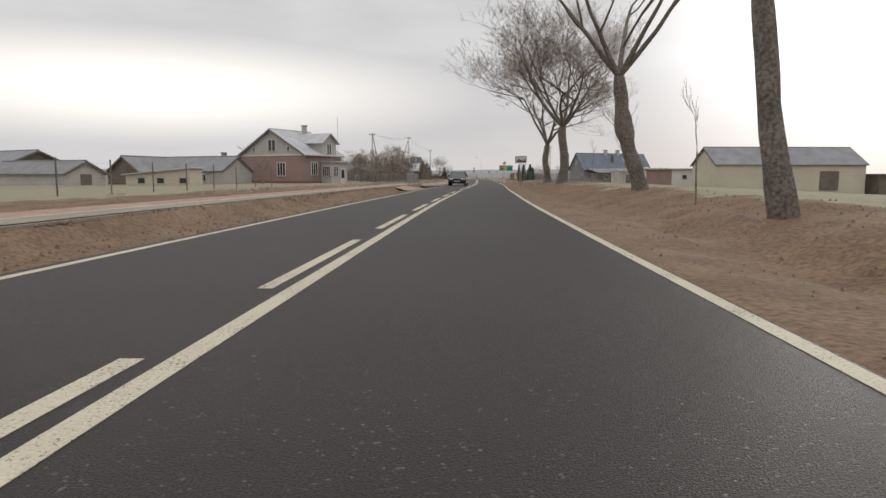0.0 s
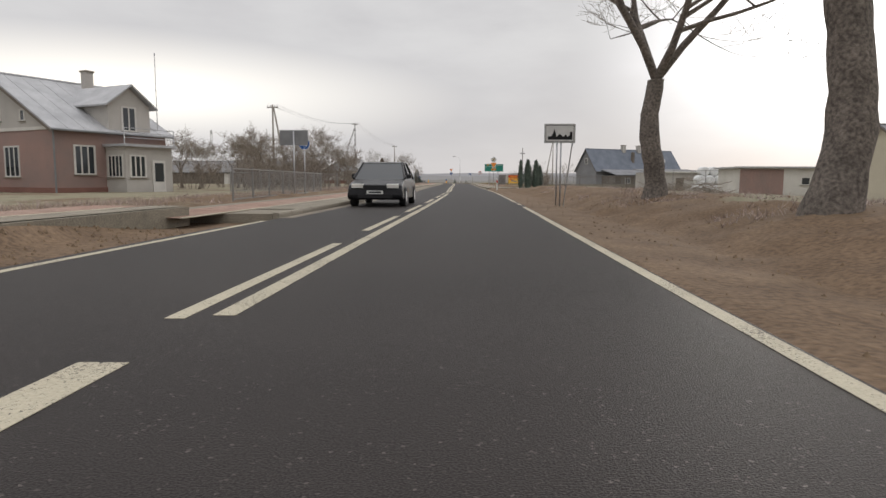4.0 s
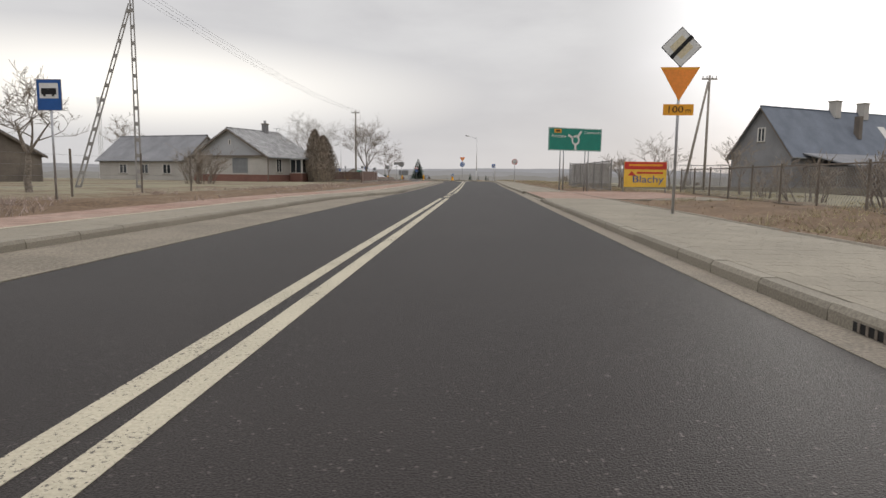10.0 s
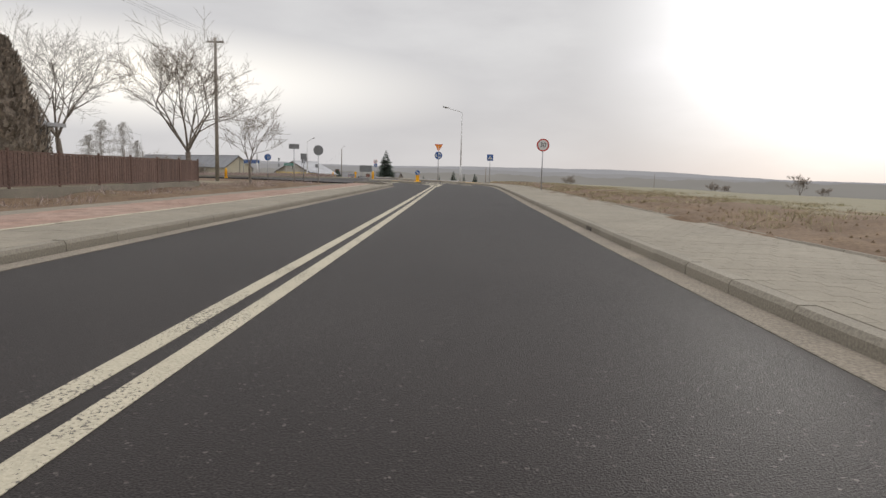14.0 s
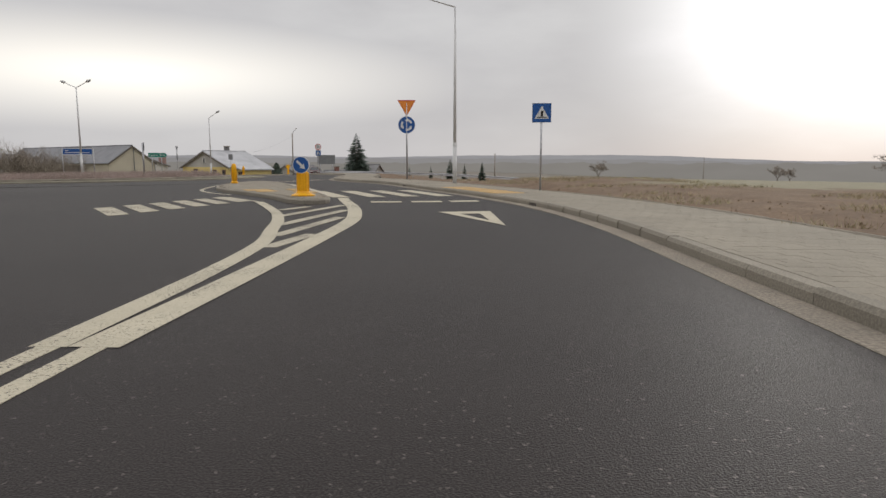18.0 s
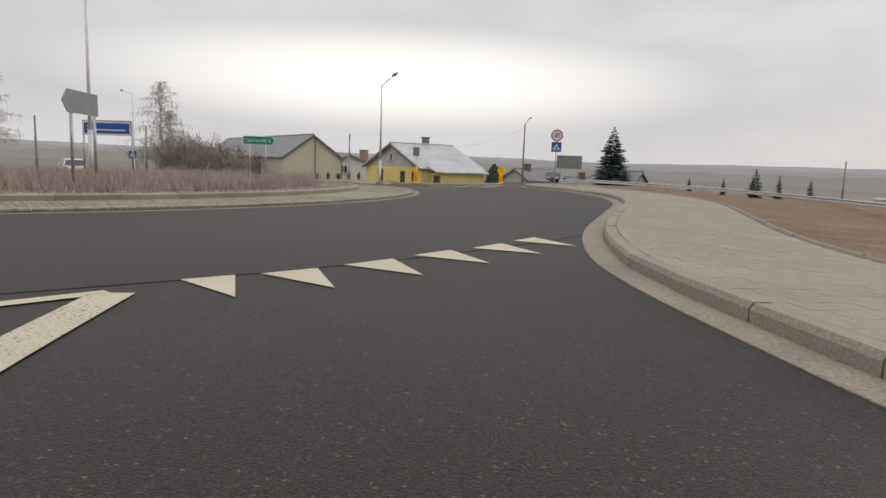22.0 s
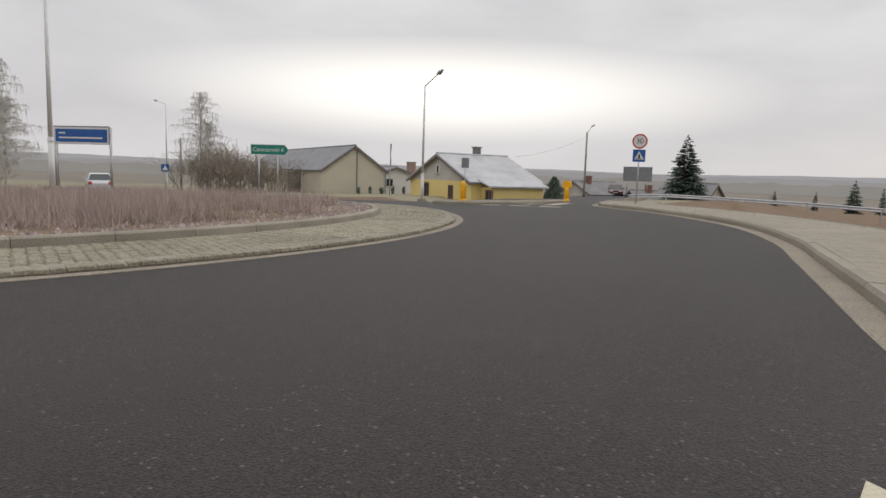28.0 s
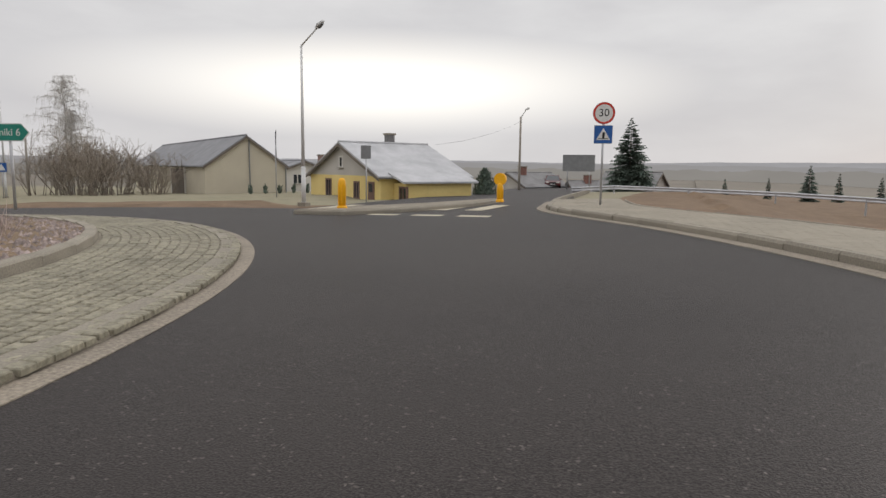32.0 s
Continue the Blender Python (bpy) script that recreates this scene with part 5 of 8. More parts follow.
window(h, (5.7, 3.0, 1.0), 1.25, 1.15, "y", 4)
window(h, (7.2, 3.3, 1.0), 1.0, 1.15, "+x", 3)
dr = part("porch_door", Geo().box(7.2, 7.26, 4.75, 5.65, -0.2, 1.95), FRAME, h, "white panelled porch door")
part("door_pane", Geo().box(7.26, 7.28, 4.9, 5.5, 0.7, 1.8), GLASS, dr)
part("door_handle", Geo().tube((7.27, 5.52, 0.95), (7.34, 5.52, 0.95), 0.02), STEEL, dr)
for y in (2.9, 6.3):
    part("balcony_post", Geo().tube((7.3, y, 2.85), (7.3, y, 3.75), 0.03), STEEL, h)
for z in (3.2, 3.5, 3.75):
    part("balcony_rail", Geo().tube((7.3, 2.9, z), (7.3, 6.3, z), 0.02), STEEL, h)
dm = part("dormer_wall", Geo().box(3.2, 5.6, 3.2, 6.0, 3.6, 5.2).prism([(3.2, 5.2), (5.6, 5.2), (5.6, 5.21), (3.2, 5.21)], 3.2, 6.0), PLASTER_GREY, h)
gd = Geo()
for e in (-1, 1):
    ys = 4.6 + e * 1.75
    gd.add([(0.9, 4.6, 6.35), (5.95, 4.6, 6.35), (5.95, ys, 5.05), (2.2, ys, 5.05), (0.9, 4.6, 6.45), (5.95, 4.6, 6.45), (5.95, ys, 5.15), (2.2, ys, 5.15)],
           [(0, 1, 2, 3), (7, 6, 5, 4), (1, 5, 6, 2), (2, 6, 7, 3), (0, 4, 5, 1)])
part("dormer_roof", gd, ROOF_METAL, dm)
part("dormer_gable", Geo().add([(5.6, 3.2, 5.2), (5.6, 6.0, 5.2), (5.6, 4.6, 6.3), (5.5, 3.2, 5.2), (5.5, 6.0, 5.2), (5.5, 4.6, 6.3)], [(0, 1, 2), (5, 4, 3), (0, 3, 4, 1), (1, 4, 5, 2), (2, 5, 3, 0)]), PLASTER_GREY, dm)
window(h, (5.6, 4.1, 3.75), 0.9, 1.3, "+x", 2)
s = thing("flag_mast", "thin grey aerial mast beside the brick house", "mast", (-16.3, 84.7, 0))
part("mast_pole", Geo().tube((0, 0, -0.1), (0, 0, 8.6), 0.035, 0.02, 8), STEEL, s)
part("mast_tip", Geo().tube((0, 0, 8.55), (0, 0, 8.7), 0.05, 0.03, 8), STEEL, s)

# farm buildings before the brick house
h = gabled("farm_barn", "dark old timber farm barn with dull roof", "barn", (-47.5, 70.5, 0), 62, 9.0, 26, -0.6, 1.7, 3.75, WOOD_DARK, ROOF_GREY, 0.3)
part("barn_door", Geo().box(-1.2, 1.2, -0.06, 0.0, -0.4, 1.6), WOOD_DARK, h)
h = gabled("farm_shed", "low grey shed with dark roof", "shed", (-36.5, 61.5, 0), 70, 4.5, 12, -0.4, 1.2, 2.35, PLASTER_GREY, ROOF_DARK, 0.25)
part("shed_door", Geo().box(-0.6, 0.6, -0.05, 0, -0.3, 1.1), WOOD_DARK, h)
h = gabled("farm_barn", "dark gabled timber barn beside low shed", "barn", (-36.0, 67.5, 0), -18, 4.6, 6, -0.4, 1.4, 3.0, WOOD_DARK, ROOF_GREY, 0.25)
part("barn_door", Geo().box(-0.9, 0.9, -0.06, 0.0, -0.4, 1.3), WOOD_DARK, h)
h = gabled("outbuilding", "long low outbuilding with grey sheet roof", "outbuilding", (-27.0, 76.8, 0), 68, 5.0, 12.5, -0.5, 1.65, 3.25, PLASTER_GREY, ROOF_GREY, 0.25)
window(h, (-2.5, 3.5, 0.4), 0.9, 0.7, "-x", 2)
chimney(h, 0.5, 2.5, 2.6, 3.75, 0.45)
s = thing("lean_to_shed", "small pale flat-roofed block shed", "shed", (-28.2, 59.5, 0), 4)
part("wall", Geo().add([(-3.1, 0, -1.2), (2.9, 0, -1.2), (2.9, 3.5, -1.2), (-3.1, 3.5, -1.2), (-3.1, 0, 1.0), (2.9, 0, 1.6), (2.9, 3.5, 1.6), (-3.1, 3.5, 1.0)], [(0, 1, 5, 4), (1, 2, 6, 5), (2, 3, 7, 6), (3, 0, 4, 7), (4, 5, 6, 7)]), PLASTER_BEIGE, s)
part("roof", Geo().add([(-3.4, -0.3, 1.0), (3.2, -0.3, 1.66), (3.2, 3.8, 1.66), (-3.4, 3.8, 1.0), (-3.4, -0.3, 1.12), (3.2, -0.3, 1.78), (3.2, 3.8, 1.78), (-3.4, 3.8, 1.12)], [(3, 2, 1, 0), (4, 5, 6, 7), (0, 1, 5, 4), (1, 2, 6, 5), (2, 3, 7, 6), (3, 0, 4, 7)]), ROOF_METAL, s)
for x in (-2.0, -0.2, 1.9):
    window(s, (x, 0, 0.25), 0.75, 0.5, "y", 1, PLASTER_GREY, False)

# barn across the field
h = gabled("field_barn", "long beige barn with grey roof and dark doors", "barn", (34.0, 91.7, 0), -86, 7.7, 20.5, -0.9, 2.65, 4.95, PLASTER_BEIGE, ROOF_GREY, 0.25)
for y in (7.0, 14.2):
    d = part("barn_door", Geo().box(3.85, 3.92, y, y + 2.6, -0.9, 1.7), WOOD_DARK, h, "dark board barn door")
    for k in range(6):
        part("door_board", Geo().box(3.92, 3.94, y + 0.05 + 0.42 * k, y + 0.43 + 0.42 * k, -0.85, 1.65), WOOD_DARK, d)
s = thing("barn_annex", "low pale annex with flat grey roof", "outbuilding", (36.0, 104.0, 0), -4)
part("wall", Geo().box(-6.5, 5, 0, 6, -1.2, 2.1), PLASTER_PALE, s)
part("brick_end", Geo().box(-6.55, -2.6, -0.04, 0, -1.2, 2.0), BRICK_RED, s)
part("roof", Geo().box(-6.9, 5.2, -0.4, 6.3, 2.1, 2.25), ROOF_METAL, s)
window(s, (-1.0, 0, 0.6), 0.8, 0.6, "y", 1)
window(s, (1.6, 0, 0.6), 0.8, 0.6, "y", 1)
s = thing("barn_lean_to", "dark lean-to beside the beige barn", "shed", (55.8, 88.0, 0), -4)
part("wall", Geo().box(0, 7, 0, 5, -1.5, 1.2), WOOD_DARK, s)
part("roof", Geo().box(-0.3, 7.3, -0.5, 5.3, 1.2, 1.35), ROOF_DARK, s)
part("pale_wall", Geo().box(1.6, 4.8, -0.05, 0, -1.5, 0.7), PLASTER_PALE, s)

# house with the blue-grey roof
h = gabled("farmhouse", "grey farmhouse with blue-grey sheet roof", "house", (29.5, 173.6, 0), -63, 6.2, 22.6, -0.4, 3.1, 7.15, PLASTER_DARK, ROOF_BLUE, 0.35, PLASTER_DARK, 0.1)
window(h, (-0.35, 0, 4.2), 0.7, 1.1, "y", 2)
chimney(h, 0.25, 9.3, 6.6, 8.1, 0.75, PLASTER_GREY)
chimney(h, 0.25, 13.4, 6.6, 8.1, 0.75, PLASTER_GREY)
for y in (14.6, 18.6):
    k = (7.15 - 3.1) / 3.1
    sky = part("roof_window", Geo().add([(1.0, y, 7.3 - k * 1.0), (1.9, y, 7.3 - k * 1.9), (1.9, y + 1.0, 7.3 - k * 1.9), (1.0, y + 1.0, 7.3 - k * 1.0), (0.95, y, 7.22 - k * 1.0), (1.85, y, 7.22 - k * 1.9), (1.85, y + 1.0, 7.22 - k * 1.9), (0.95, y + 1.0, 7.22 - k * 1.0)], [(0, 1, 2, 3), (0, 4, 5, 1), (1, 5, 6, 2), (2, 6, 7, 3), (3, 7, 4, 0)]), FRAME, h, "pale skylight")
part("stove_pipe", Geo().box(1.6, 2.1, 10.2, 10.7, 4.6, 6.7), WOOD_DARK, h)
part("annex_wall", Geo().box(3.1, 7.0, 1.5, 20, -0.8, 1.9), WOOD_DARK, h)
part("annex_roof", Geo().add([(3.0, 1.2, 3.05), (7.5, 1.2, 1.95), (7.5, 20.3, 1.95), (3.0, 20.3, 3.05), (3.0, 1.2, 3.15), (7.5, 1.2, 2.05), (7.5, 20.3, 2.05), (3.0, 20.3, 3.15)], [(3, 2, 1, 0), (4, 5, 6, 7), (0, 1, 5, 4), (1, 2, 6, 5), (2, 3, 7, 6)]), ROOF_GREY, h)
for y in (4, 9, 14):
    window(h, (7.0, y, 0.4), 1.2, 0.9, "+x", 2)
s = thing("yard_shed", "low grey yard shed with pale roof edge", "shed", (37.4, 158.0, -0.8), 11)
part("wall", Geo().box(0, 10.2, 0, 5, -0.6, 3.2), PLASTER_GREY, s)
part("roof", Geo().add([(-0.4, -0.5, 3.2), (10.6, -0.5, 3.2), (10.6, 5.4, 3.75), (-0.4, 5.4, 3.75), (-0.4, -0.5, 3.3), (10.6, -0.5, 3.3), (10.6, 5.4, 3.85), (-0.4, 5.4, 3.85)], [(3, 2, 1, 0), (4, 5, 6, 7), (0, 1, 5, 4), (1, 2, 6, 5), (2, 3, 7, 6), (3, 0, 4, 7)]), ROOF_DARK, s)
part("fascia", Geo().box(-0.42, 10.62, -0.55, -0.5, 3.12, 3.34), FRAME, s, "white roof edge board")
for x in (1.6, 5.2):
    d = part("shed_door", Geo().box(x, x + 1.5, -0.05, 0, -0.3, 2.2), WOOD_DARK, s, "dark board door")
    part("door_handle", Geo().tube((x + 1.3, -0.1, 0.9), (x + 1.3, -0.05, 0.9), 0.02), STEEL, d)
s = thing("brick_shed", "red brick shed wall behind the bales", "shed", (54.5, 149.5, -1.2), -8)
part("wall", Geo().box(-2, 10, 0, 8, -1.5, 3.7), BRICK_RED, s)
part("roof", Geo().box(-2.3, 10.3, -0.3, 8.3, 3.7, 3.85), ROOF_DARK, s)

# house with plinth and porch beside the road
h = gabled("village_house", "grey rendered house with frosted sheet roof", "house", (-20.5, 178.8, 0), -20, 9.3, 7.6, -0.2, 2.62, 5.28, PLASTER_GREY, ROOF_STREAK, 0.4, PLASTER_COOL, 0.1, 0.55)
part("eave_band", Geo().box(-4.75, 4.75, -0.25, 0, 2.5, 2.66), WOOD_DARK, h)
part("plinth", Geo().box(-4.68, 4.68, -0.05, 7.6, -0.7, 0.75), PLINTH_RED, h)
part("patch", Geo().box(0.3, 2.2, -0.012, 0, 0.9, 2.4), SIGN_BACK, h, "darker rendered patch")
window(h, (4.65, 1.3, 1.05), 0.85, 1.25, "+x", 2)
window(h, (-0.12, 0, 3.75), 0.25, 0.4, "y", 1, None, False)
chimney(h, 0.2, 5.4, 4.7, 6.1, 0.5, ROOF_DARK)
part("stove_cowl", Geo().tube((0.2, 5.4, 6.1), (0.2, 5.4, 6.5), 0.12, 0.16, 8), STEEL, h)
part("downpipe", Geo().tube((4.72, -0.1, -0.2), (4.72, -0.1, 2.6), 0.05, 0.05, 8), WOOD_DARK, h)
part("porch_wall", Geo().box(4.65, 6.2, 3.5, 7.2, -0.5, 1.0), PLINTH_RED, h)
part("porch_roof", Geo().box(4.5, 6.6, 3.2, 7.5, 2.35, 2.5), ROOF_METAL, h)
for k in range(5):
    window(h, (6.18, 3.55 + 0.72 * k, 1.0), 0.62, 1.3, "+x", 1, None, False)
window(h, (4.75, 3.52, 1.0), 1.35, 1.3, "y", 2, None, False)
s = thing("house_aerial", "thin roof aerial by the house", "aerial", (-17.9, 186.0, 0))
part("mast_pole", Geo().tube((0, 0, 0), (0, 0, 5.9), 0.03), STEEL, s)
part("cross_rod", Geo().tube((-0.3, 0, 5.8), (0.5, 0, 5.9), 0.02), STEEL, s)

# buildings behind
h = gabled("back_house", "grey outbuilding with long sheet roof", "outbuilding", (-25.6, 185.2, 0), 70, 6.5, 12.5, -0.4, 2.3, 4.9, PLASTER_GREY, ROOF_GREY, 0.3)
for k in range(3):
    window(h, (-3.25, 3.0 + 3.2 * k, 0.8), 1.1, 0.9, "-x", 2)
h = gabled("back_barn", "dark timber barn behind bare trees", "barn", (-33.0, 163.0, 0), 72, 8.0, 22, -0.3, 2.2, 4.2, WOOD_DARK, ROOF_DARK, 0.3)
part("pale_door", Geo().box(-4.08, -4.0, 4.0, 5.2, -0.2, 1.9), PLASTER_PALE, h)
h = gabled("back_shed", "low brown gabled shed with dark roof", "shed", (-21.5, 128.5, 0), -20, 6.5, 7, -0.2, 1.4, 2.75, WOOD_DARK, ROOF_DARK, 0.25)
window(h, (-0.5, 0, 0.5), 0.8, 0.7, "y", 2)
s = thing("lattice_mast", "pale distant radio mast", "mast", (-73.4, 246.6, -1))
g = Geo()
for a in range(3):
    g.tube((0.5 * math.cos(a * 2.094), 0.5 * math.sin(a * 2.094), 0), (0.35 * math.cos(a * 2.094), 0.35 * math.sin(a * 2.094), 16.5), 0.05, 0.05, 5)
for k in range(22):
    for a in range(3):
        z = k * 0.75
        g.tube((0.45 * math.cos(a * 2.094), 0.45 * math.sin(a * 2.094), z), (0.45 * math.cos((a + 1) * 2.094), 0.45 * math.sin((a + 1) * 2.094), z + 0.75), 0.03, 0.03, 4)
part("lattice", g, LAMP_GREY, s)
part("antenna", Geo().box(-0.28, 0.28, -0.28, 0.28, 15.9, 17.2), LAMP_GREY, s)

# beside the roundabout
h = gabled("beige_barn", "large beige rendered barn with grey tiled roof", "barn", (-36.6, 277.7, 0), 54.6, 6.0, 33, -1.6, 0.93, 3.06, PLASTER_BEIGE, ROOF_GREY, 0.18, None, 0.1)
for y, w in ((6.6, 5.2), (23.0, 7.6)):
    d = part("barn_door", Geo().box(-3.07, -3.0, y, y + w, -1.5, 0.62), WOOD_DARK, h, "dark board barn door")
    for k in range(12):
        part("door_board", Geo().box(-3.09, -3.07, y + 0.03 + w / 12 * k, y + w / 12 * (k + 1) - 0.02, -1.45, 0.57), WOOD_DARK, d)
    for e in (y - 0.35, y + w):
        part("door_jamb", Geo().box(-3.1, -3.0, e, e + 0.35, -1.6, 0.75), PLASTER_PALE, h)
part("downpipe", Geo().tube((0.2, -0.08, -1.5), (0.2, -0.08, 2.9), 0.05, 0.05, 8), SIGN_BACK, h)
part("downpipe", Geo().tube((2.95, -0.08, -1.5), (2.95, -0.08, 0.9), 0.05, 0.05, 8), SIGN_BACK, h)
part("blue_tarp", Geo().add([(1.2, 0.5, 2.36), (1.2, 6.5, 2.36), (0.05, 6.5, 3.19), (0.05, 0.5, 3.19), (1.25, 0.5, 2.40), (1.25, 6.5, 2.40), (0.1, 6.5, 3.23), (0.1, 0.5, 3.23)], [(3, 2, 1, 0), (4, 5, 6, 7), (0, 1, 5, 4), (1, 2, 6, 5)]), ROOF_BLUE, h)

h = gabled("yellow_house", "yellow house with grey gable and frosted roof", "house", (-24.6, 270.95, 0), -34, 9.0, 5.6, -1.1, 0.45, 2.24, PLASTER_YELLOW, ROOF_METAL, 0.25, PLASTER_GREY, 0.1)
window(h, (-0.35, 0, 0.95), 0.4, 0.5, "y", 1)
window(h, (-2.2, 0, -0.95), 0.7, 1.1, "y", 2, WOOD_BROWN)
window(h, (1.5, 0, -0.75), 0.6, 0.8, "y", 2, WOOD_BROWN)
window(h, (4.5, 3.2, -0.6), 1.0, 0.7, "+x", 2)
dr = part("front_door", Geo().box(3.2, 3.85, -0.05, 0, -1.1, 0.15), WOOD_BROWN, h, "brown front door")
part("door_pane", Geo().box(3.35, 3.7, -0.07, -0.05, -0.4, 0.05), GLASS, dr)
chimney(h, -0.3, 3.3, 1.9, 2.85, 0.45, ROOF_DARK)
part("annex_wall", Geo().box(4.5, 5.7, 0.8, 5.0, -1.3, 0.1), PLASTER_YELLOW, h)
part("annex_roof", Geo().add([(4.4, 0.5, 0.55), (5.95, 0.5, 0.1), (5.95, 5.3, 0.1), (4.4, 5.3, 0.55), (4.4, 0.5, 0.65), (5.95, 0.5, 0.2), (5.95, 5.3, 0.2), (4.4, 5.3, 0.65)], [(3, 2, 1, 0), (4, 5, 6, 7), (0, 1, 5, 4), (1, 2, 6, 5), (2, 3, 7, 6), (3, 0, 4, 7)]), ROOF_METAL, h)
window(h, (5.1, 0.8, -0.75), 0.7, 0.6, "y", 2, WOOD_BROWN)
h = gabled("flat_house", "grey house with brick chimney behind barn", "house", (-41.0, 292.0, -0.5), 52, 5.0, 9, -1.5, 1.0, 1.9, PLASTER_PALE, ROOF_GREY, 0.3)
chimney(h, 2.1, 0.7, 0.8, 2.5, 0.8, BRICK_RED)
window(h, (-1.2, 0, -0.2), 0.9, 0.8, "y", 2)
for x, y, t, w, l, e, r, ch in ((-25.3, 309.0, -30, 5.5, 7, -1.0, 0.4, 1), (-19.0, 313.0, -60, 5, 7, -1.8, -0.5, 1), (-9.0, 310.0, 70, 5.0, 6, -1.2, 0.6, 0)):
    h = gabled("valley_house", "dark roofed house low in the valley", "house", (x, y, 0), t, w, l, -3.5, e, r, PLASTER_GREY, ROOF_DARK, 0.3)
    if ch:
        chimney(h, 0.3, 2.0, r - 0.5, r + 0.7, 0.7, PLINTH_RED)
s = thing("greenhouse_tunnel", "long white roofed shed in the valley", "shed", (30.0, 347.0, -3.4), 3)
part("wall", Geo().box(-5, 5, 0, 4, -1, 0.9), PLASTER_PALE, s)
part("roof", Geo().prism([(-5.2, 0.9), (5.2, 0.9), (5.2, 1.0), (-5.2, 1.05)], -0.3, 4.3), FRAME, s)


# ---- fences ----
def mesh_fence(label, a, b, h, step, post=None, panel=None, rails=True, wire=0.0, base=0.0, name="wire_fence", zg=None):
    """A fence from a to b: posts, rails and, as asked, wire or boards."""
    A, B = Vector(a), Vector(b)
    L = (B - A).length
    s = thing(name, label, "fence", (A.x, A.y, A.z), math.degrees(math.atan2(B.y - A.y, B.x - A.x)))
    n = max(1, round(L / step))
    for k in range(n + 1):
        x = L * k / n
        part("post", Geo().tube((x, 0, -0.3), (x, 0, h + 0.06), 0.035, 0.035, 8), post or MESH_GREY, s)
    if base:
        part("plinth", Geo().box(0, L, -0.08, 0.08, -0.4, base), CONCRETE, s)
    for k in range(n):
        x0, x1 = L * k / n + 0.05, L * (k + 1) / n - 0.05
        if rails:
            part("rail", Geo().box(x0, x1, -0.02, 0.02, h - 0.04, h), post or MESH_GREY, s)
            part("rail", Geo().box(x0, x1, -0.02, 0.02, base + 0.04, base + 0.08), post or MESH_GREY, s)
        if panel is not None:
            m = max(3, int((x1 - x0) / 0.14))
            for j in range(m):
                u = x0 + (x1 - x0) * j / m
                part("board", Geo().box(u, u + (x1 - x0) / m - 0.025, -0.012, 0.012, base + 0.06, h - 0.02 - 0.03 * (j % 2)), panel, s)
        elif wire < 0:
            for j in range(4):
                z = h * (0.25 + 0.22 * j)
                part("strand", Geo().tube((L * k / n, 0, z), (L * (k + 1) / n, 0, z), 0.004, 0.004, 3, False), MESH_GREY, s)
        elif wire:
            g = Geo()
            m = int((x1 - x0 + h) / wire)
            for j in range(m):
                u = x0 - h + wire * j
                for sg in (1, -1):
                    p0, p1 = (u, base + 0.06), (u + h, h - 0.02)
                    xa, xb = max(p0[0], x0), min(p1[0], x1)
                    if xb - xa < 0.05:
                        continue
                    za, zb = base + 0.06 + (xa - u) * (h - base) / h, base + 0.06 + (xb - u) * (h - base) / h
                    if sg < 0:
                        xa, xb = x0 + x1 - xa, x0 + x1 - xb
                    g.tube((xa, 0, za), (xb, 0, min(zb, h)), 0.004, 0.004, 3, False)
            if g.v:
                part("wire_mesh", g, MESH_GREY, s)
    return s


mesh_fence("sagging grey wire mesh fence with rail", (-5.2, 66.0, 0.1), (-5.6, 83.0, 0.1), 1.15, 2.6, None, None, True, 0.16)
mesh_fence("grey wire mesh fence beside brick house", (-11.5, 84.0, 0.1), (-6.2, 92.0, 0.1), 1.2, 2.6, None, None, True, 0.16)
mesh_fence("old wire fence on thin posts along farmyard", (-15.5, 2.0, 0.1), (-15.0, 52.0, 0.15), 1.5, 4.0, WOOD_DARK, None, False, -1)
mesh_fence("old wire fence on thin dark posts", (-8.4, 92.0, 0.1), (-8.5, 142.4, 0.1), 1.4, 4.2, WOOD_DARK, None, False, -1)
mesh_fence("brown board garden fence on concrete base", (-5.6, 169.5, 0.1), (-6.3, 183.5, 0.1), 1.05, 2.0, WOOD_BROWN, WOOD_BROWN, True, 0, 0.2, "board_fence")
mesh_fence("brown board fence closing the garden", (-6.3, 183.5, 0.1), (-14.0, 186.5, 0.1), 1.05, 2.0, WOOD_BROWN, WOOD_BROWN, True, 0, 0.2, "board_fence")
f = mesh_fence("tall pale mesh fence with lattice posts", (11.35, 150.5, 0.0), (11.35, 165.0, 0.1), 1.78, 2.4, MESH_GREY, None, True, 0.10, 0.14)
f = mesh_fence("tall pale mesh fence closing the yard", (11.35, 165.0, 0.1), (40.0, 168.0, 0.0), 1.78, 2.4, MESH_GREY, None, True, 0.13, 0.1)
s = thing("fence_screen", "pale sheet screen on the mesh fence", "screen", (11.5, 165.2, 0.35), 4)
part("sheet", Geo().box(0.05, 3.0, 0.05, 0.09, 0.05, 1.5), PLASTER_PALE, s)
part("frame", Geo().box(0, 3.05, 0.03, 0.05, 1.5, 1.55).box(0, 3.05, 0.03, 0.05, 0, 0.05), MESH_GREY, s)
mesh_fence("dark iron fence before the farmhouse", (11.9, 117.5, 0.05), (14.6, 148.8, 0.1), 1.25, 2.6, WOOD_DARK, None, True, 0.15)
mesh_fence("dark iron fence beside concrete drive", (11.9, 117.5, 0.05), (22.0, 116.0, 0.0), 1.25, 2.6, WOOD_DARK, None, True, 0.15)
mesh_fence("tall steel yard gate frame before bales", (31.5, 128.5, -0.7), (41.0, 131.0, -0.8), 3.0, 4.5, MESH_GREY, None, True, 0.35)
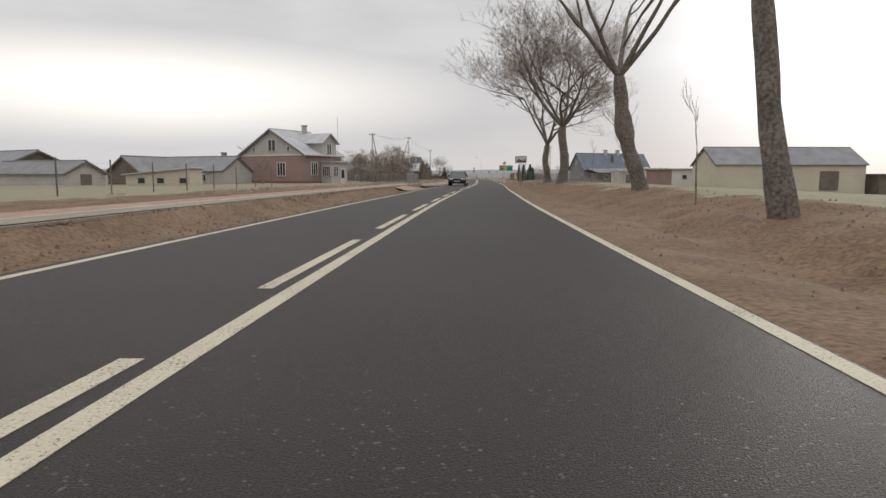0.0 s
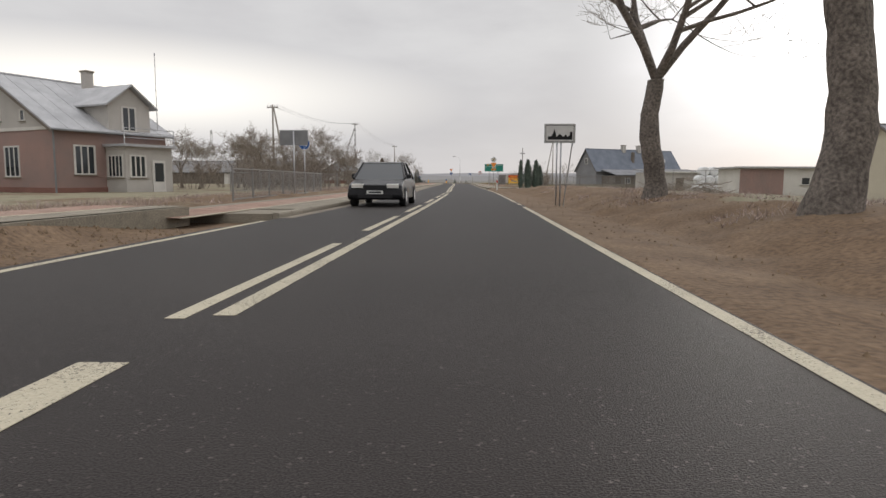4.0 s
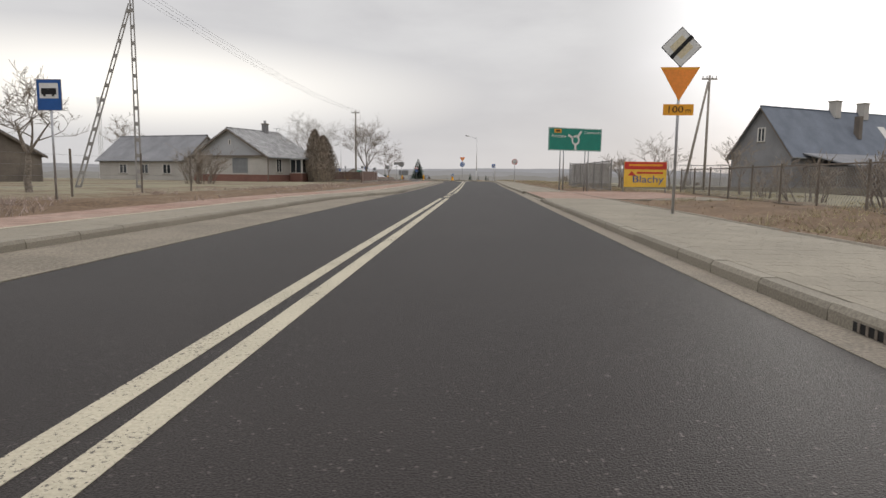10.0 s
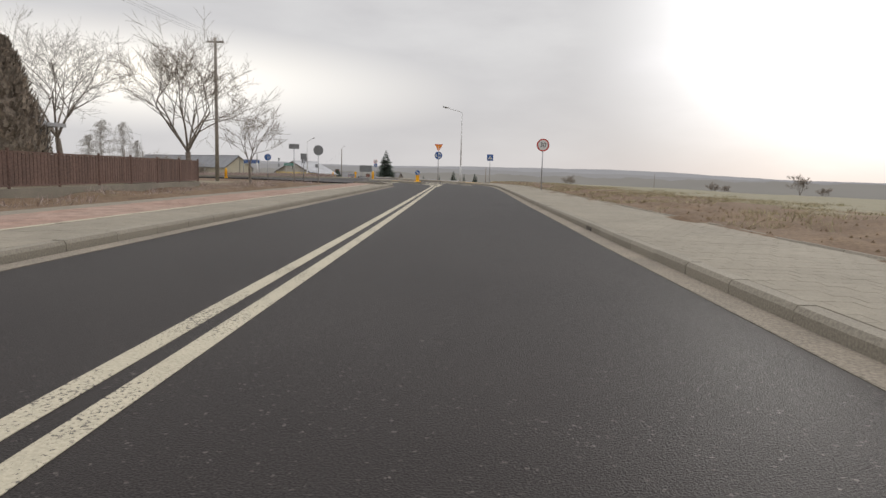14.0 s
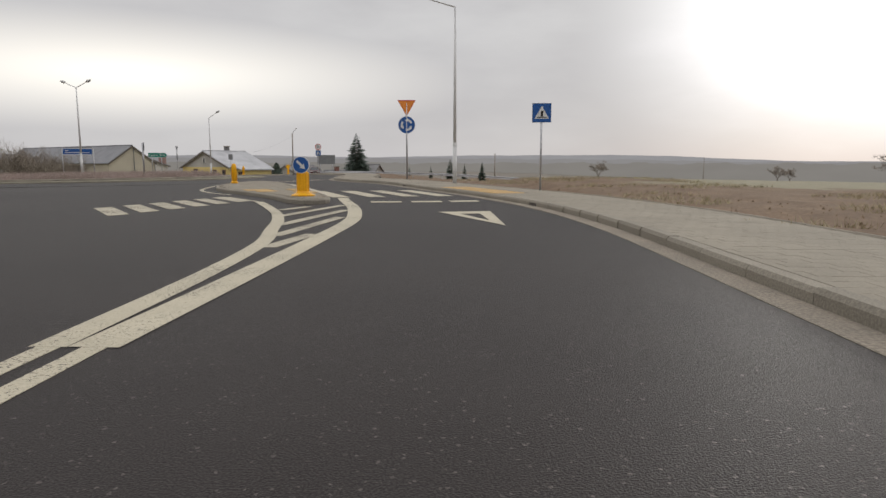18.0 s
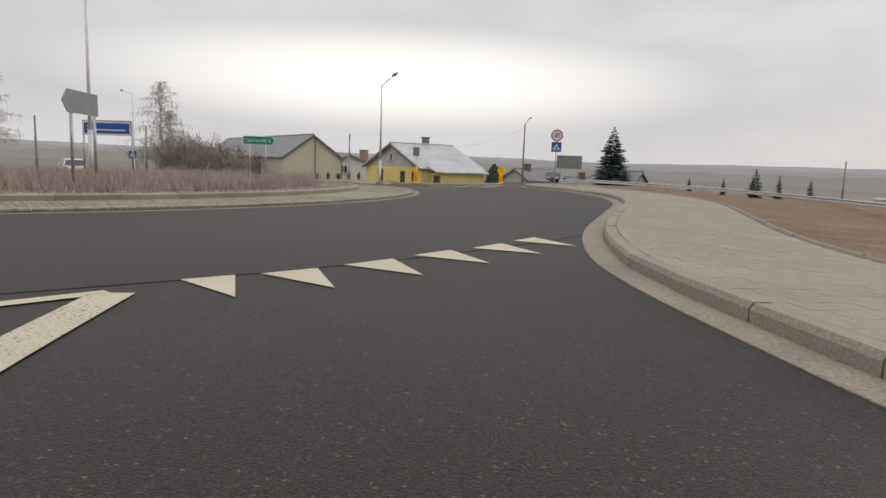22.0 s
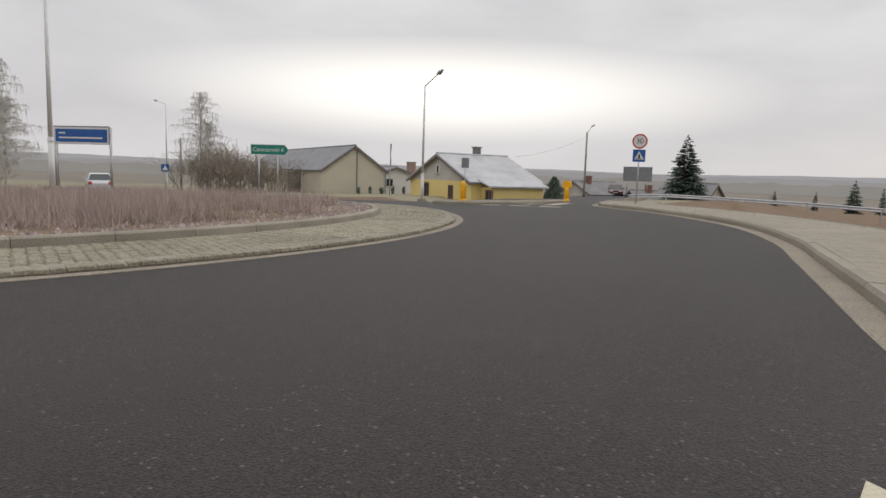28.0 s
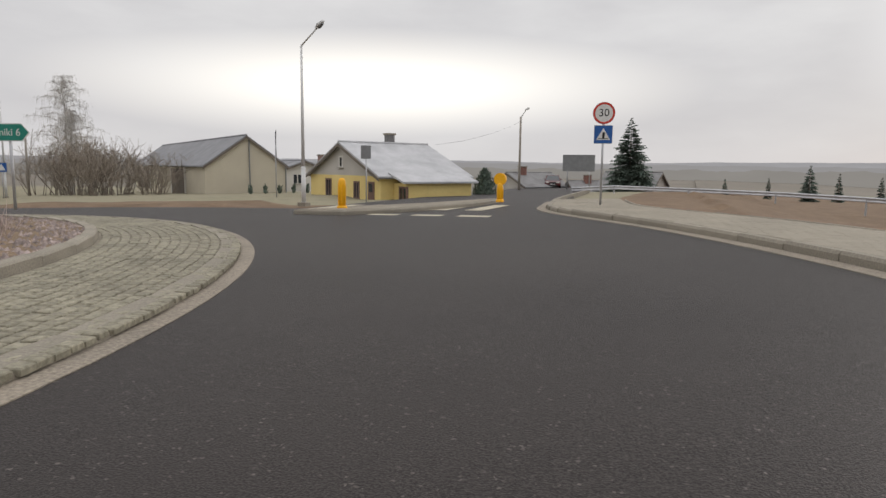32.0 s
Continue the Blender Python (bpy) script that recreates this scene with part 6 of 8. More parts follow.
s = thing("advert_banner", "yellow and red advertising banner on fence", "banner", (12.9, 149.4, 0.35), 12)
b = part("banner_sheet", Geo().box(-1.2, 1.2, -0.02, 0, 0.02, 1.35), BANNER_YELLOW, s)
part("red_strip", Geo().box(-1.19, 1.19, -0.026, -0.02, 0.95, 1.34), RED, b)
lettering("Blachy", 0.52, BLUE, b, (0.15, -0.026, 0.42), "lettering", (90, 0, 0), 1.75)
bar(b, -0.95, 0.95, 1.12, 1.22, -0.027, YELLOW)
bar(b, -0.5, 1.0, 0.72, 0.82, -0.024, RED)
part("red_roof_emblem", Geo().prism([(-1.0, 0.62), (-0.55, 0.62), (-0.78, 0.85)], -0.024, -0.02), RED, b)
for x in (-1.2, 1.2):
    part("post", Geo().tube((x, 0.04, -0.5), (x, 0.04, 1.4), 0.035), MESH_GREY, s)


# ---- guard rail by the valley road ----
def guard_rail(label, pts):
    s = thing("guard_rail", label, "guard rail", (0, 0, 0))
    for (x0, y0, z0), (x1, y1, z1) in zip(pts, pts[1:]):
        d = Vector((x1 - x0, y1 - y0, 0)).normalized()
        n = Vector((d.y, -d.x, 0)) * 0.04
        g = Geo()
        prof = [(0.0, 0.42), (1.0, 0.46), (0.0, 0.53), (0.0, 0.58), (1.0, 0.64), (0.0, 0.70)]
        for k in range(5):
            (u0, w0), (u1, w1) = prof[k], prof[k + 1]
            a, b = Vector((x0, y0, z0)), Vector((x1, y1, z1))
            g.add([tuple(a + n * u0 + Vector((0, 0, w0))), tuple(b + n * u0 + Vector((0, 0, w0))), tuple(b + n * u1 + Vector((0, 0, w1))), tuple(a + n * u1 + Vector((0, 0, w1)))], [(0, 1, 2, 3)])
        part("beam", g, STEEL, s)
        part("post", Geo().box(x0 - 0.04, x0 + 0.04, y0 - 0.05, y0 + 0.05, z0 - 0.5, z0 + 0.66), STEEL, s)
    return s


guard_rail("galvanised guard rail along the valley road", [(-13.2, 281.0, -0.95), (-10.8, 284.0, -0.85), (-6.0, 284.5, -0.95), (-1.0, 282.5, -1.02), (3.0, 279.0, -1.1), (6.0, 273.5, -1.15), (8.5, 266.0, -1.15), (11.0, 256.5, -1.15), (13.0, 246.0, -1.1)])

# ---- trees and plants ----
def grow(rng, p, d, length, r, level, out, twigs, spread, droop, taper=0.72, kids=3, wander=0.18, minr=0.006):
    """One limb as a chain of tapered pieces with side limbs."""
    n = 4 if level > 0 else 3
    pts = [Vector(p)]
    dd = Vector(d).normalized()
    for k in range(n):
        dd = (dd + Vector((rng.uniform(-1, 1), rng.uniform(-1, 1), rng.uniform(-0.6, 1))) * wander + Vector((0, 0, -droop * (k + 1) / n))).normalized()
        pts.append(pts[-1] + dd * (length / n))
    rr = [r * (1 - 0.55 * k / n) for k in range(n + 1)]
    tgt = out if level >= 2 else twigs
    sides = 7 if level >= 2 else (4 if level == 1 else 3)
    for k in range(n):
        tgt.tube(pts[k], pts[k + 1], max(rr[k], minr), max(rr[k + 1], minr * 0.8), sides, False)
    if level == 0:
        return
    for j in range(kids + (1 if level == 1 else 0)):
        t = rng.uniform(0.35, 1.0) if j else 1.0
        i = min(n - 1, int(t * n))
        q = pts[i] + (pts[i + 1] - pts[i]) * (t * n - i)
        side = Vector((rng.uniform(-1, 1), rng.uniform(-1, 1), rng.uniform(-0.25, 0.6))).normalized()
        nd = (dd * (1 - spread) + side * spread).normalized()
        grow(rng, q, nd, length * taper * rng.uniform(0.75, 1.1), rr[i] * 0.62, level - 1, out, twigs, spread, droop, taper, kids, wander, minr)


def bare_tree(label, at, h, trunk_h, r, seed, levels=4, spread=0.55, droop=0.02, forks=4, lean=(0, 0), bark=None, twig=None, kids=3, minr=0.008, burr=False, name="bare_tree", up=0.75):
    rng = random.Random(seed)
    s = thing(name, label, "tree", at, 0)
    limbs, twigs = Geo(), Geo()
    top = Vector((lean[0] * trunk_h, lean[1] * trunk_h, trunk_h))
    k = 16
    pts, radii = [], []
    for i in range(k + 1):
        t = i / k
        bend = 0.35 * r * math.sin(t * 7 + seed)
        pts.append(Vector((top.x * t + bend * (i > 0), top.y * t, -0.35 + (trunk_h + 0.35) * t)))
        girth = 1.45 - 1.6 * t if t < 0.2 else 1.13 - 0.35 * t
        if burr:
            girth += 0.34 * math.exp(-((t - 0.62) / 0.16) ** 2) + 0.12 * math.sin(t * 23)
        radii.append(r * girth)
    limbs.limb(pts, radii, 12, rng)
    top, pr = pts[-1], r * 0.78
    if burr:
        for i in range(26):
            t = rng.uniform(0.4, 0.95)
            a = rng.uniform(0, 6.28)
            q = pts[int(t * k)]
            c = q + Vector((math.cos(a), math.sin(a), 0)) * (radii[int(t * k)] * 0.9)
            grow(rng, c, Vector((math.cos(a), math.sin(a), 1.3)), 0.5, 0.01, 1, limbs, twigs, 0.3, 0.0, 0.7, 2, 0.15, 0.006)
    for i in range(forks):
        a = 6.283 * i / forks + rng.uniform(-0.5, 0.5)
        d = Vector((math.cos(a) * (1 - up), math.sin(a) * (1 - up), up))
        grow(rng, top, d, (h - trunk_h) * rng.uniform(0.36, 0.46), pr * 0.52, levels, limbs, twigs, spread, droop, 0.72, kids, 0.16, minr)
    # scale the crown to the height asked for
    part("trunk", limbs, bark or BARK, s, "", True)
    part("crown", twigs, twig or TWIG, s, "thin leafless twigs")
    return s


def bush(label, at, h, r, seed, twig=None, stems=15, thick=0.011):
    """A thicket of stems that rise from the ground and branch into fine twigs."""
    rng = random.Random(seed)
    s = thing("bush", label, "bush", at, 0)
    limbs, twigs = Geo(), Geo()
    for k in range(stems):
        a = rng.uniform(0, 6.283)
        q = r * rng.random() ** 0.6
        d = Vector((math.cos(a) * rng.uniform(0.1, 0.55), math.sin(a) * rng.uniform(0.1, 0.55), 1.0))
        grow(rng, Vector((q * math.cos(a), q * math.sin(a), -0.1)), d, h * rng.uniform(0.38, 0.62), 0.03, 2, limbs, twigs, 0.5, 0.0, 0.62, 4, 0.2, thick)
    tagged(part("stem_tangle", limbs, BARK, s), kind="stuff")
    part("crown", twigs, twig or TWIG, s, "tangle of leafless twigs")
    return s


# roadside poplars
bare_tree("massive leaning poplar with rough dark bark", (7.2, 11.8, -0.05), 17, 8.0, 0.20, 3, 4, 0.5, 0.01, 4, (-0.17, 0.02), BARK_BIG, TWIG, 3, 0.010, False, "poplar_tree")
bare_tree("tall leaning poplar with thick burrs", (8.45, 26.8, 0.05), 15, 4.9, 0.30, 7, 5, 0.55, 0.0, 5, (-0.24, 0.0), BARK_BIG, TWIG, 3, 0.007, True, "poplar_tree", 0.55)
bare_tree("old forked poplar with a stout trunk", (9.2, 55.2, 0.1), 16.5, 5.0, 0.40, 11, 5, 0.55, -0.005, 6, (0.0, 0.0), BARK_BIG, TWIG, 4, 0.007, False, "poplar_tree", 0.52)
bare_tree("forked poplar with fine drooping twigs", (9.0, 65.0, 0.1), 16.0, 4.0, 0.34, 19, 5, 0.55, -0.005, 5, (-0.03, 0.0), BARK_BIG, TWIG, 4, 0.007, False, "poplar_tree", 0.58)
bare_tree("thin young roadside sapling on the verge", (7.4, 17.4, -0.05), 4.0, 1.6, 0.028, 5, 2, 0.25, 0.0, 2, (0.0, 0.0), BARK, TWIG, 2, 0.006, False, "sapling", 0.95)
bare_tree("thin young roadside sapling tied to stake", (10.7, 50.0, -0.05), 4.4, 1.8, 0.030, 6, 2, 0.25, 0.0, 2, (0.0, 0.0), BARK, TWIG, 2, 0.006, False, "sapling", 0.95)

# orchard
for x, y, hh, sd in ((-12.0, 111.9, 8.0, 21), (-15.5, 97.5, 5.0, 22), (-17.0, 103.5, 5.6, 23), (-21.0, 99.0, 5.8, 24), (-13.2, 118.5, 4.9, 25), (-18.5, 112.0, 5.2, 26), (-20.5, 90.5, 4.8, 27), (-10.6, 125.0, 5.3, 28), (-10.3, 115.5, 5.6, 38), (-16.5, 130.5, 4.6, 29), (-12.6, 93.5, 5.6, 35), (-11.2, 98.5, 5.6, 36), (-22.5, 107.5, 5.4, 37)):
    bare_tree("gnarled bare fruit tree behind wire fence", (x, y, 0.05), hh, hh * 0.26, 0.13, sd, 4, 0.62, -0.01, 4, (0.02, 0), BARK, TWIG, 4, 0.008, False, "fruit_tree", 0.62)
bare_tree("leafless tree between sheds and road", (-13.0, 138.5, 0.05), 5.0, 1.4, 0.13, 33, 4, 0.6, 0.01, 4, (0, 0), BARK, TWIG, 3, 0.009, False, "fruit_tree", 0.65)
bare_tree("rounded leafless tree behind farm roofs", (-31.0, 97.0, 0), 6.6, 2.0, 0.2, 31, 4, 0.6, 0.0, 5, (0, 0), BARK, TWIG, 3, 0.012, False, "bare_tree", 0.6)
bare_tree("small bare garden tree by outbuilding", (-21.0, 68.0, 0), 3.4, 1.0, 0.09, 32, 3, 0.6, 0.0, 4, (0, 0), BARK, TWIG, 3, 0.01, False, "fruit_tree", 0.6)
for k, (x, y) in enumerate(((-11.8, 90.0), (-13.0, 95.5), (-15.0, 100.5), (-14.2, 106.0), (-16.0, 110.5), (-13.0, 115.0), (-18.0, 94.0), (-19.0, 104.5), (-11.2, 100.0), (-22.0, 95.0))):
    bush("tangled leafless thicket under orchard trees", (x, y, 0.05), 3.2, 1.1, 300 + k, TWIG)
for k, (x, y, hh) in enumerate(((-10.2, 92.5, 3.2), (-10.8, 96.5, 3.6), (-10.0, 102.5, 3.0), (-11.0, 108.5, 3.8), (-12.4, 104.0, 4.2), (-14.0, 113.0, 3.6), (-10.4, 114.0, 2.8), (-15.5, 118.5, 3.4), (-12.5, 121.5, 2.8), (-17.5, 122.5, 3.2))):
    bush("dense dark thicket along the orchard fence", (x, y, 0.05), hh, 1.2, 320 + k, BARK)
# weeping trees by the village house
bare_tree("pale weeping birch by the house", (-14.2, 187.0, 0.05), 8.4, 2.0, 0.14, 41, 4, 0.5, 0.07, 6, (0, 0), BARK, TWIG_BIRCH, 4, 0.006, False, "weeping_tree", 0.62)
bare_tree("weeping leafless tree behind brown fence", (-7.9, 186.5, 0.05), 7.2, 1.5, 0.14, 42, 4, 0.5, 0.06, 6, (0, 0), BARK, TWIG, 4, 0.006, False, "weeping_tree", 0.62)
bare_tree("young weeping tree at fence end", (-5.6, 188.0, 0.05), 4.3, 1.0, 0.06, 43, 3, 0.45, 0.05, 5, (0, 0), BARK, TWIG, 4, 0.006, False, "weeping_tree", 0.72)
bare_tree("bare tree behind house roofs", (-40.0, 196.0, 0), 8.2, 2.6, 0.2, 44, 4, 0.6, 0.0, 4, (0, 0), BARK, TWIG, 3, 0.014, False, "bare_tree", 0.6)
# right of the road
for x, y, hh, sd in ((19.0, 170.0, 5.2, 51), (24.0, 166.0, 5.0, 52), (14.0, 160.0, 3.0, 53), (16.5, 157.0, 3.2, 54), (12.9, 154.5, 2.6, 55), (18.5, 151.0, 3.0, 56)):
    bare_tree("bare garden tree behind mesh fence", (x, y, 0.05), hh, hh * 0.28, 0.08, sd, 3, 0.6, 0.0, 4, (0, 0), BARK, TWIG, 3, 0.01, False, "fruit_tree", 0.6)
# roundabout birches
def birch(label, at, h, seed):
    """A birch: one leader, rising side limbs and curtains of hanging twigs."""
    rng = random.Random(seed)
    s = thing("birch_tree", label, "tree", at, 0)
    limbs, twigs = Geo(), Geo()
    spine = [Vector((0, 0, -0.3))]
    for k in range(1, 9):
        spine.append(Vector((rng.uniform(-0.02, 0.02) * h, rng.uniform(-0.02, 0.02) * h, h * k / 8)))
    for k in range(8):
        limbs.tube(spine[k], spine[k + 1], 0.016 * h * (1 - k / 8.6), 0.016 * h * (1 - (k + 1) / 8.6), 8, False)
    for k in range(46):
        t = 0.2 + 0.78 * (k / 46) ** 0.9
        i = min(7, int(t * 8))
        p = spine[i] + (spine[i + 1] - spine[i]) * (t * 8 - i)
        a = k * 2.4 + rng.uniform(-0.4, 0.4)
        L = h * (0.40 * (1 - t) ** 0.7 + 0.06) * rng.uniform(0.75, 1.15)
        d = Vector((math.cos(a), math.sin(a), rng.uniform(0.7, 1.3))).normalized()
        pts = [p]
        for j in range(5):
            d = (d + Vector((rng.uniform(-0.15, 0.15), rng.uniform(-0.15, 0.15), -0.24))).normalized()
            pts.append(pts[-1] + d * (L / 5))
        for j in range(5):
            r = 0.0055 * h * (1 - t * 0.7)
            limbs.tube(pts[j], pts[j + 1], max(0.008, r * (1 - j / 6)), max(0.007, r * (1 - (j + 1) / 6)), 4, False)
            for _ in range(7):
                q = pts[j] + (pts[j + 1] - pts[j]) * rng.random()
                e = Vector((rng.uniform(-0.7, 0.7), rng.uniform(-0.7, 0.7), rng.uniform(-0.2, 0.5)))
                w = h * rng.uniform(0.03, 0.06)
                m = q + e * w
                twigs.tube(q, m, 0.009, 0.008, 3, False)
                twigs.tube(m, m + Vector((e.x * 0.25, e.y * 0.25, -1.0)) * (w * rng.uniform(0.7, 1.8)), 0.008, 0.006, 3, False)
    part("trunk", limbs, BIRCH, s, "", True)
    part("crown", twigs, TWIG_BIRCH, s, "hanging frosted twigs")
    return s


for x, y, hh, sd, z in ((-50.0, 255.0, 9.0, 61, -1.4), (-61.0, 282.5, 11.2, 62, -2.0), (-57.0, 279.8, 7.6, 63, -2.0), (-53.5, 257.5, 7.0, 64, -1.5)):
    birch("frosted weeping birch by the side road", (x, y, z), hh, sd)
for k, (x, y, hh) in enumerate(((-49.0, 273.5, 3.6), (-47.0, 275.5, 3.2), (-50.5, 274.6, 3.4), (-45.5, 277.5, 2.8), (-54.5, 275.4, 3.0), (-43.5, 275.0, 2.2), (-66.0, 262.0, 3.4), (-71.0, 265.0, 3.6), (-46.5, 273.0, 3.0), (-48.5, 276.5, 3.4), (-51.0, 275.0, 3.6), (-53.0, 277.0, 3.6), (-44.5, 272.5, 2.4))):
    bush("tangled frosted bush beside the barn", (x, y, zf(x, y)), hh * 1.35, 1.5, 70 + k, TWIG, 18, 0.014)
for k, (x, y, hh, z) in enumerate(((105.0, 346.0, 8.5, -4.8), (36.4, 339.5, 5.0, -3.2), (82.0, 352.0, 4.5, -4.0), (90.0, 362.0, 4.0, -4.3), (120.0, 360.0, 5, -5))):
    bare_tree("distant round leafless tree in field", (x, y, z), hh, hh * 0.25, 0.16, 80 + k, 4, 0.6, 0.0, 5, (0, 0), BARK, TWIG, 3, 0.03, False, "bare_tree", 0.6)


def spruce(label, at, h, r, seed, mat_=None, name="spruce_tree", tiers=None, tree_kind="tree"):
    rng = random.Random(seed)
    s = thing(name, label, tree_kind, at, 0)
    part("trunk", Geo().tube((0, 0, -0.2), (0, 0, h * 0.97), 0.02 * h, 0.01, 8), BARK, s)
    g = Geo()
    nt = tiers or max(12, int(h * 4.6))
    for i in range(nt):
        t = i / nt
        z = h * (0.06 + 0.92 * t)
        rad = r * (1 - t) ** 0.85 * rng.uniform(0.8, 1.1) + 0.03
        nb = max(6, int(16 * (1 - t)) + 5)
        for k in range(nb):
            a = 6.283 * (k + rng.random()) / nb
            L = rad * rng.uniform(0.7, 1.15)
            d = Vector((math.cos(a), math.sin(a), -0.32 + 0.45 * t))
            p = Vector((0, 0, z + rng.uniform(-0.06, 0.06) * h / nt * 8))
            w = Vector((-math.sin(a), math.cos(a), 0))
            m = 4
            for j in range(m):
                c = p + d * (L * (0.2 + 0.8 * j / m))
                u = L * 0.38 * (1.15 - j / m)
                for e in (-1, 1):
                    tip = c + d * u * 0.9 + w * (e * u * rng.uniform(0.6, 1.0)) + Vector((0, 0, -u * rng.uniform(0.1, 0.5)))
                    g.add([tuple(c), tuple(c + d * u * 0.5 + Vector((0, 0, 0.03))), tuple(tip), tuple(c + w * (e * u * 0.3) - Vector((0, 0, 0.05)))], [(0, 1, 2, 3)])
    part("crown", g, mat_ or NEEDLE, s, "layered dark needle boughs")
    return s


spruce("dark spruce beside the valley road", (-11.2, 299.5, -1.9), 7.7, 3.1, 1)
for x, y, hh, rr, sd in ((3.8, 302.8, 3.6, 1.2, 2), (6.2, 303.5, 2.9, 0.6, 3), (0.6, 303.0, 2.4, 0.5, 4), (9.0, 302.0, 2.6, 0.6, 5), (-3.0, 303.0, 2.3, 0.5, 6)):
    spruce("small dark spruce below guard rail", (x, y, -2.0), hh, rr, sd)


def thuja(label, at, h, r, seed, mat_=None):
    rng = random.Random(seed)
    s = thing("thuja_shrub", label, "shrub", at, 0)
    part("trunk", Geo().tube((0, 0, -0.1), (0, 0, h * 0.5), 0.07, 0.04, 8), BARK, s)
    g = Geo()
    for _ in range(int(1500 * r * h / 4)):
        t = rng.random() ** 0.8
        a = rng.uniform(0, 6.283)
        prof = min(1.0, 0.55 + 2.2 * t) * (1 - max(0, t - 0.35) / 0.65) ** 0.6
        rad = r * prof * rng.uniform(0.72, 1.05)
        p = Vector((rad * math.cos(a), rad * math.sin(a), 0.05 + h * t))
        o = Vector((math.cos(a), math.sin(a), 0))
        w = Vector((-math.sin(a), math.cos(a), 0))
        sz = rng.uniform(0.10, 0.22)
        up = Vector((0, 0, 1)) + o * rng.uniform(0.0, 0.7) + w * rng.uniform(-0.3, 0.3)
        g.add([tuple(p - w * sz * 0.35), tuple(p + w * sz * 0.35), tuple(p + w * sz * 0.15 + up * sz), tuple(p - w * sz * 0.15 + up * sz * 1.2)], [(0, 1, 2, 3)])
    core = [(r * 0.55, 0.1), (r * 0.75, h * 0.3), (r * 0.6, h * 0.6), (r * 0.25, h * 0.88), (0.02, h * 0.97)]
    part("core", Geo().lathe(core, 10), mat_ or THUJA, s)
    part("foliage", g, mat_ or THUJA, s, "browned scale foliage")
    return s


spruce("young spruce on the grassy bank", (7.2, 256.0, -1.05), 2.1, 0.55, 10)
thuja("browned winter thuja before the house", (-11.0, 178.6, 0.05), 4.4, 1.6, 1)
thuja("dark tall thuja beside the house", (-12.4, 181.0, 0.05), 5.2, 1.3, 2)
thuja("dark thuja beside the yard fence", (12.0, 117.0, 0.05), 2.9, 0.5, 3, NEEDLE)
thuja("dark thuja beside the yard fence", (12.6, 118.2, 0.05), 2.3, 0.45, 4, NEEDLE)
thuja("tall dense conifer beside wayside cross", (10.35, 110.9, 0.0), 2.85, 0.5, 11, NEEDLE)
thuja("smaller dense conifer beside wayside cross", (11.2, 111.2, 0.0), 2.05, 0.42, 12, NEEDLE)
thuja("narrow dark conifer before wayside cross", (9.5, 109.9, 0.0), 2.75, 0.3, 13, NEEDLE)
thuja("dark round shrub beside yellow house", (-17.6, 276.0, -1.2), 1.9, 0.8, 5, NEEDLE)
for k, (x, y) in enumerate(((13.5, 121.5), (14.2, 127.0), (15.3, 133.0), (16.0, 139.0), (16.8, 144.0))):
    bush("dull leafless hedge bush behind iron fence", (x, y, 0.05), 1.8, 0.7, 90 + k, TWIG, 12)
bush("browned leafless shrub by the house wall", (-16.2, 161.5, 0.05), 3.0, 1.1, 97, TWIG, 34)
s = thing("brush_pile", "heap of cut branches on the verge", "brush pile", (14.5, 77.0, 0.0))
g = Geo()
rng = random.Random(5)
for _ in range(420):
    a, b = rng.uniform(0, 6.283), rng.uniform(0, 6.283)
    R = rng.random() ** 0.5 * 2.2
    p = Vector((R * math.cos(a), R * 0.7 * math.sin(a), rng.uniform(0, 1.25) * (1 - R / 2.6)))
    q = p + Vector((math.cos(b), math.sin(b), rng.uniform(-0.2, 0.5))) * rng.uniform(0.5, 1.3)
    g.tube(p, q, 0.018, 0.006, 4, False)
tagged(part("brushwood", g, TWIG, s), kind="stuff")


def tufts(name, label, n, where, hmin, hmax, material, seed, blades=5, spread=0.12, width=0.012):
    """Many dry stems, as one sheet of stuff."""
    rng = np.random.RandomState(seed)
    g = Geo()
    done = 0
    while done < n:
        x, y, ok = where(rng)
        if not ok:
            continue
        done += 1
        z = place_z(x, y) if not name.startswith("island") else zf(x, y) + 0.12
        for _ in range(blades):
            a = rng.uniform(0, 6.283)
            h = rng.uniform(hmin, hmax)
            dx, dy = rng.normal(0, spread, 2)
            bx, by = x + rng.normal(0, spread * 0.7), y + rng.normal(0, spread * 0.7)
            w = width * rng.uniform(0.7, 1.4)
            c, s_ = w * math.cos(a), w * math.sin(a)
            k = len(g.v)
            g.v += [(bx - c, by - s_, z - 0.03), (bx + c, by + s_, z - 0.03), (bx + dx, by + dy, z + h)]
            g.f.append((k, k + 1, k + 2))
    return tagged(part(name, g, material), label, "grass", kind="stuff")


def on_island(rng):
    a, r = rng.uniform(0, 6.283), (R_KERB - 1.1) * math.sqrt(rng.rand())
    return RC[0] + r * math.cos(a), RC[1] + r * math.sin(a), value_noise(np.array(r * math.cos(a) * 0.9), np.array(r * math.sin(a) * 0.9), 12) > rng.uniform(-0.8, 0.2)


tufts("island_grass", "frosted pinkish dry stems on central island", 11000, on_island, 0.08, 0.5, DRY_GRASS, 4, 8, 0.12, 0.005)
tufts("island_low_growth", "low frosted ground cover on central island", 6000, on_island, 0.04, 0.2, DRY_GRASS, 14, 5, 0.12, 0.008)


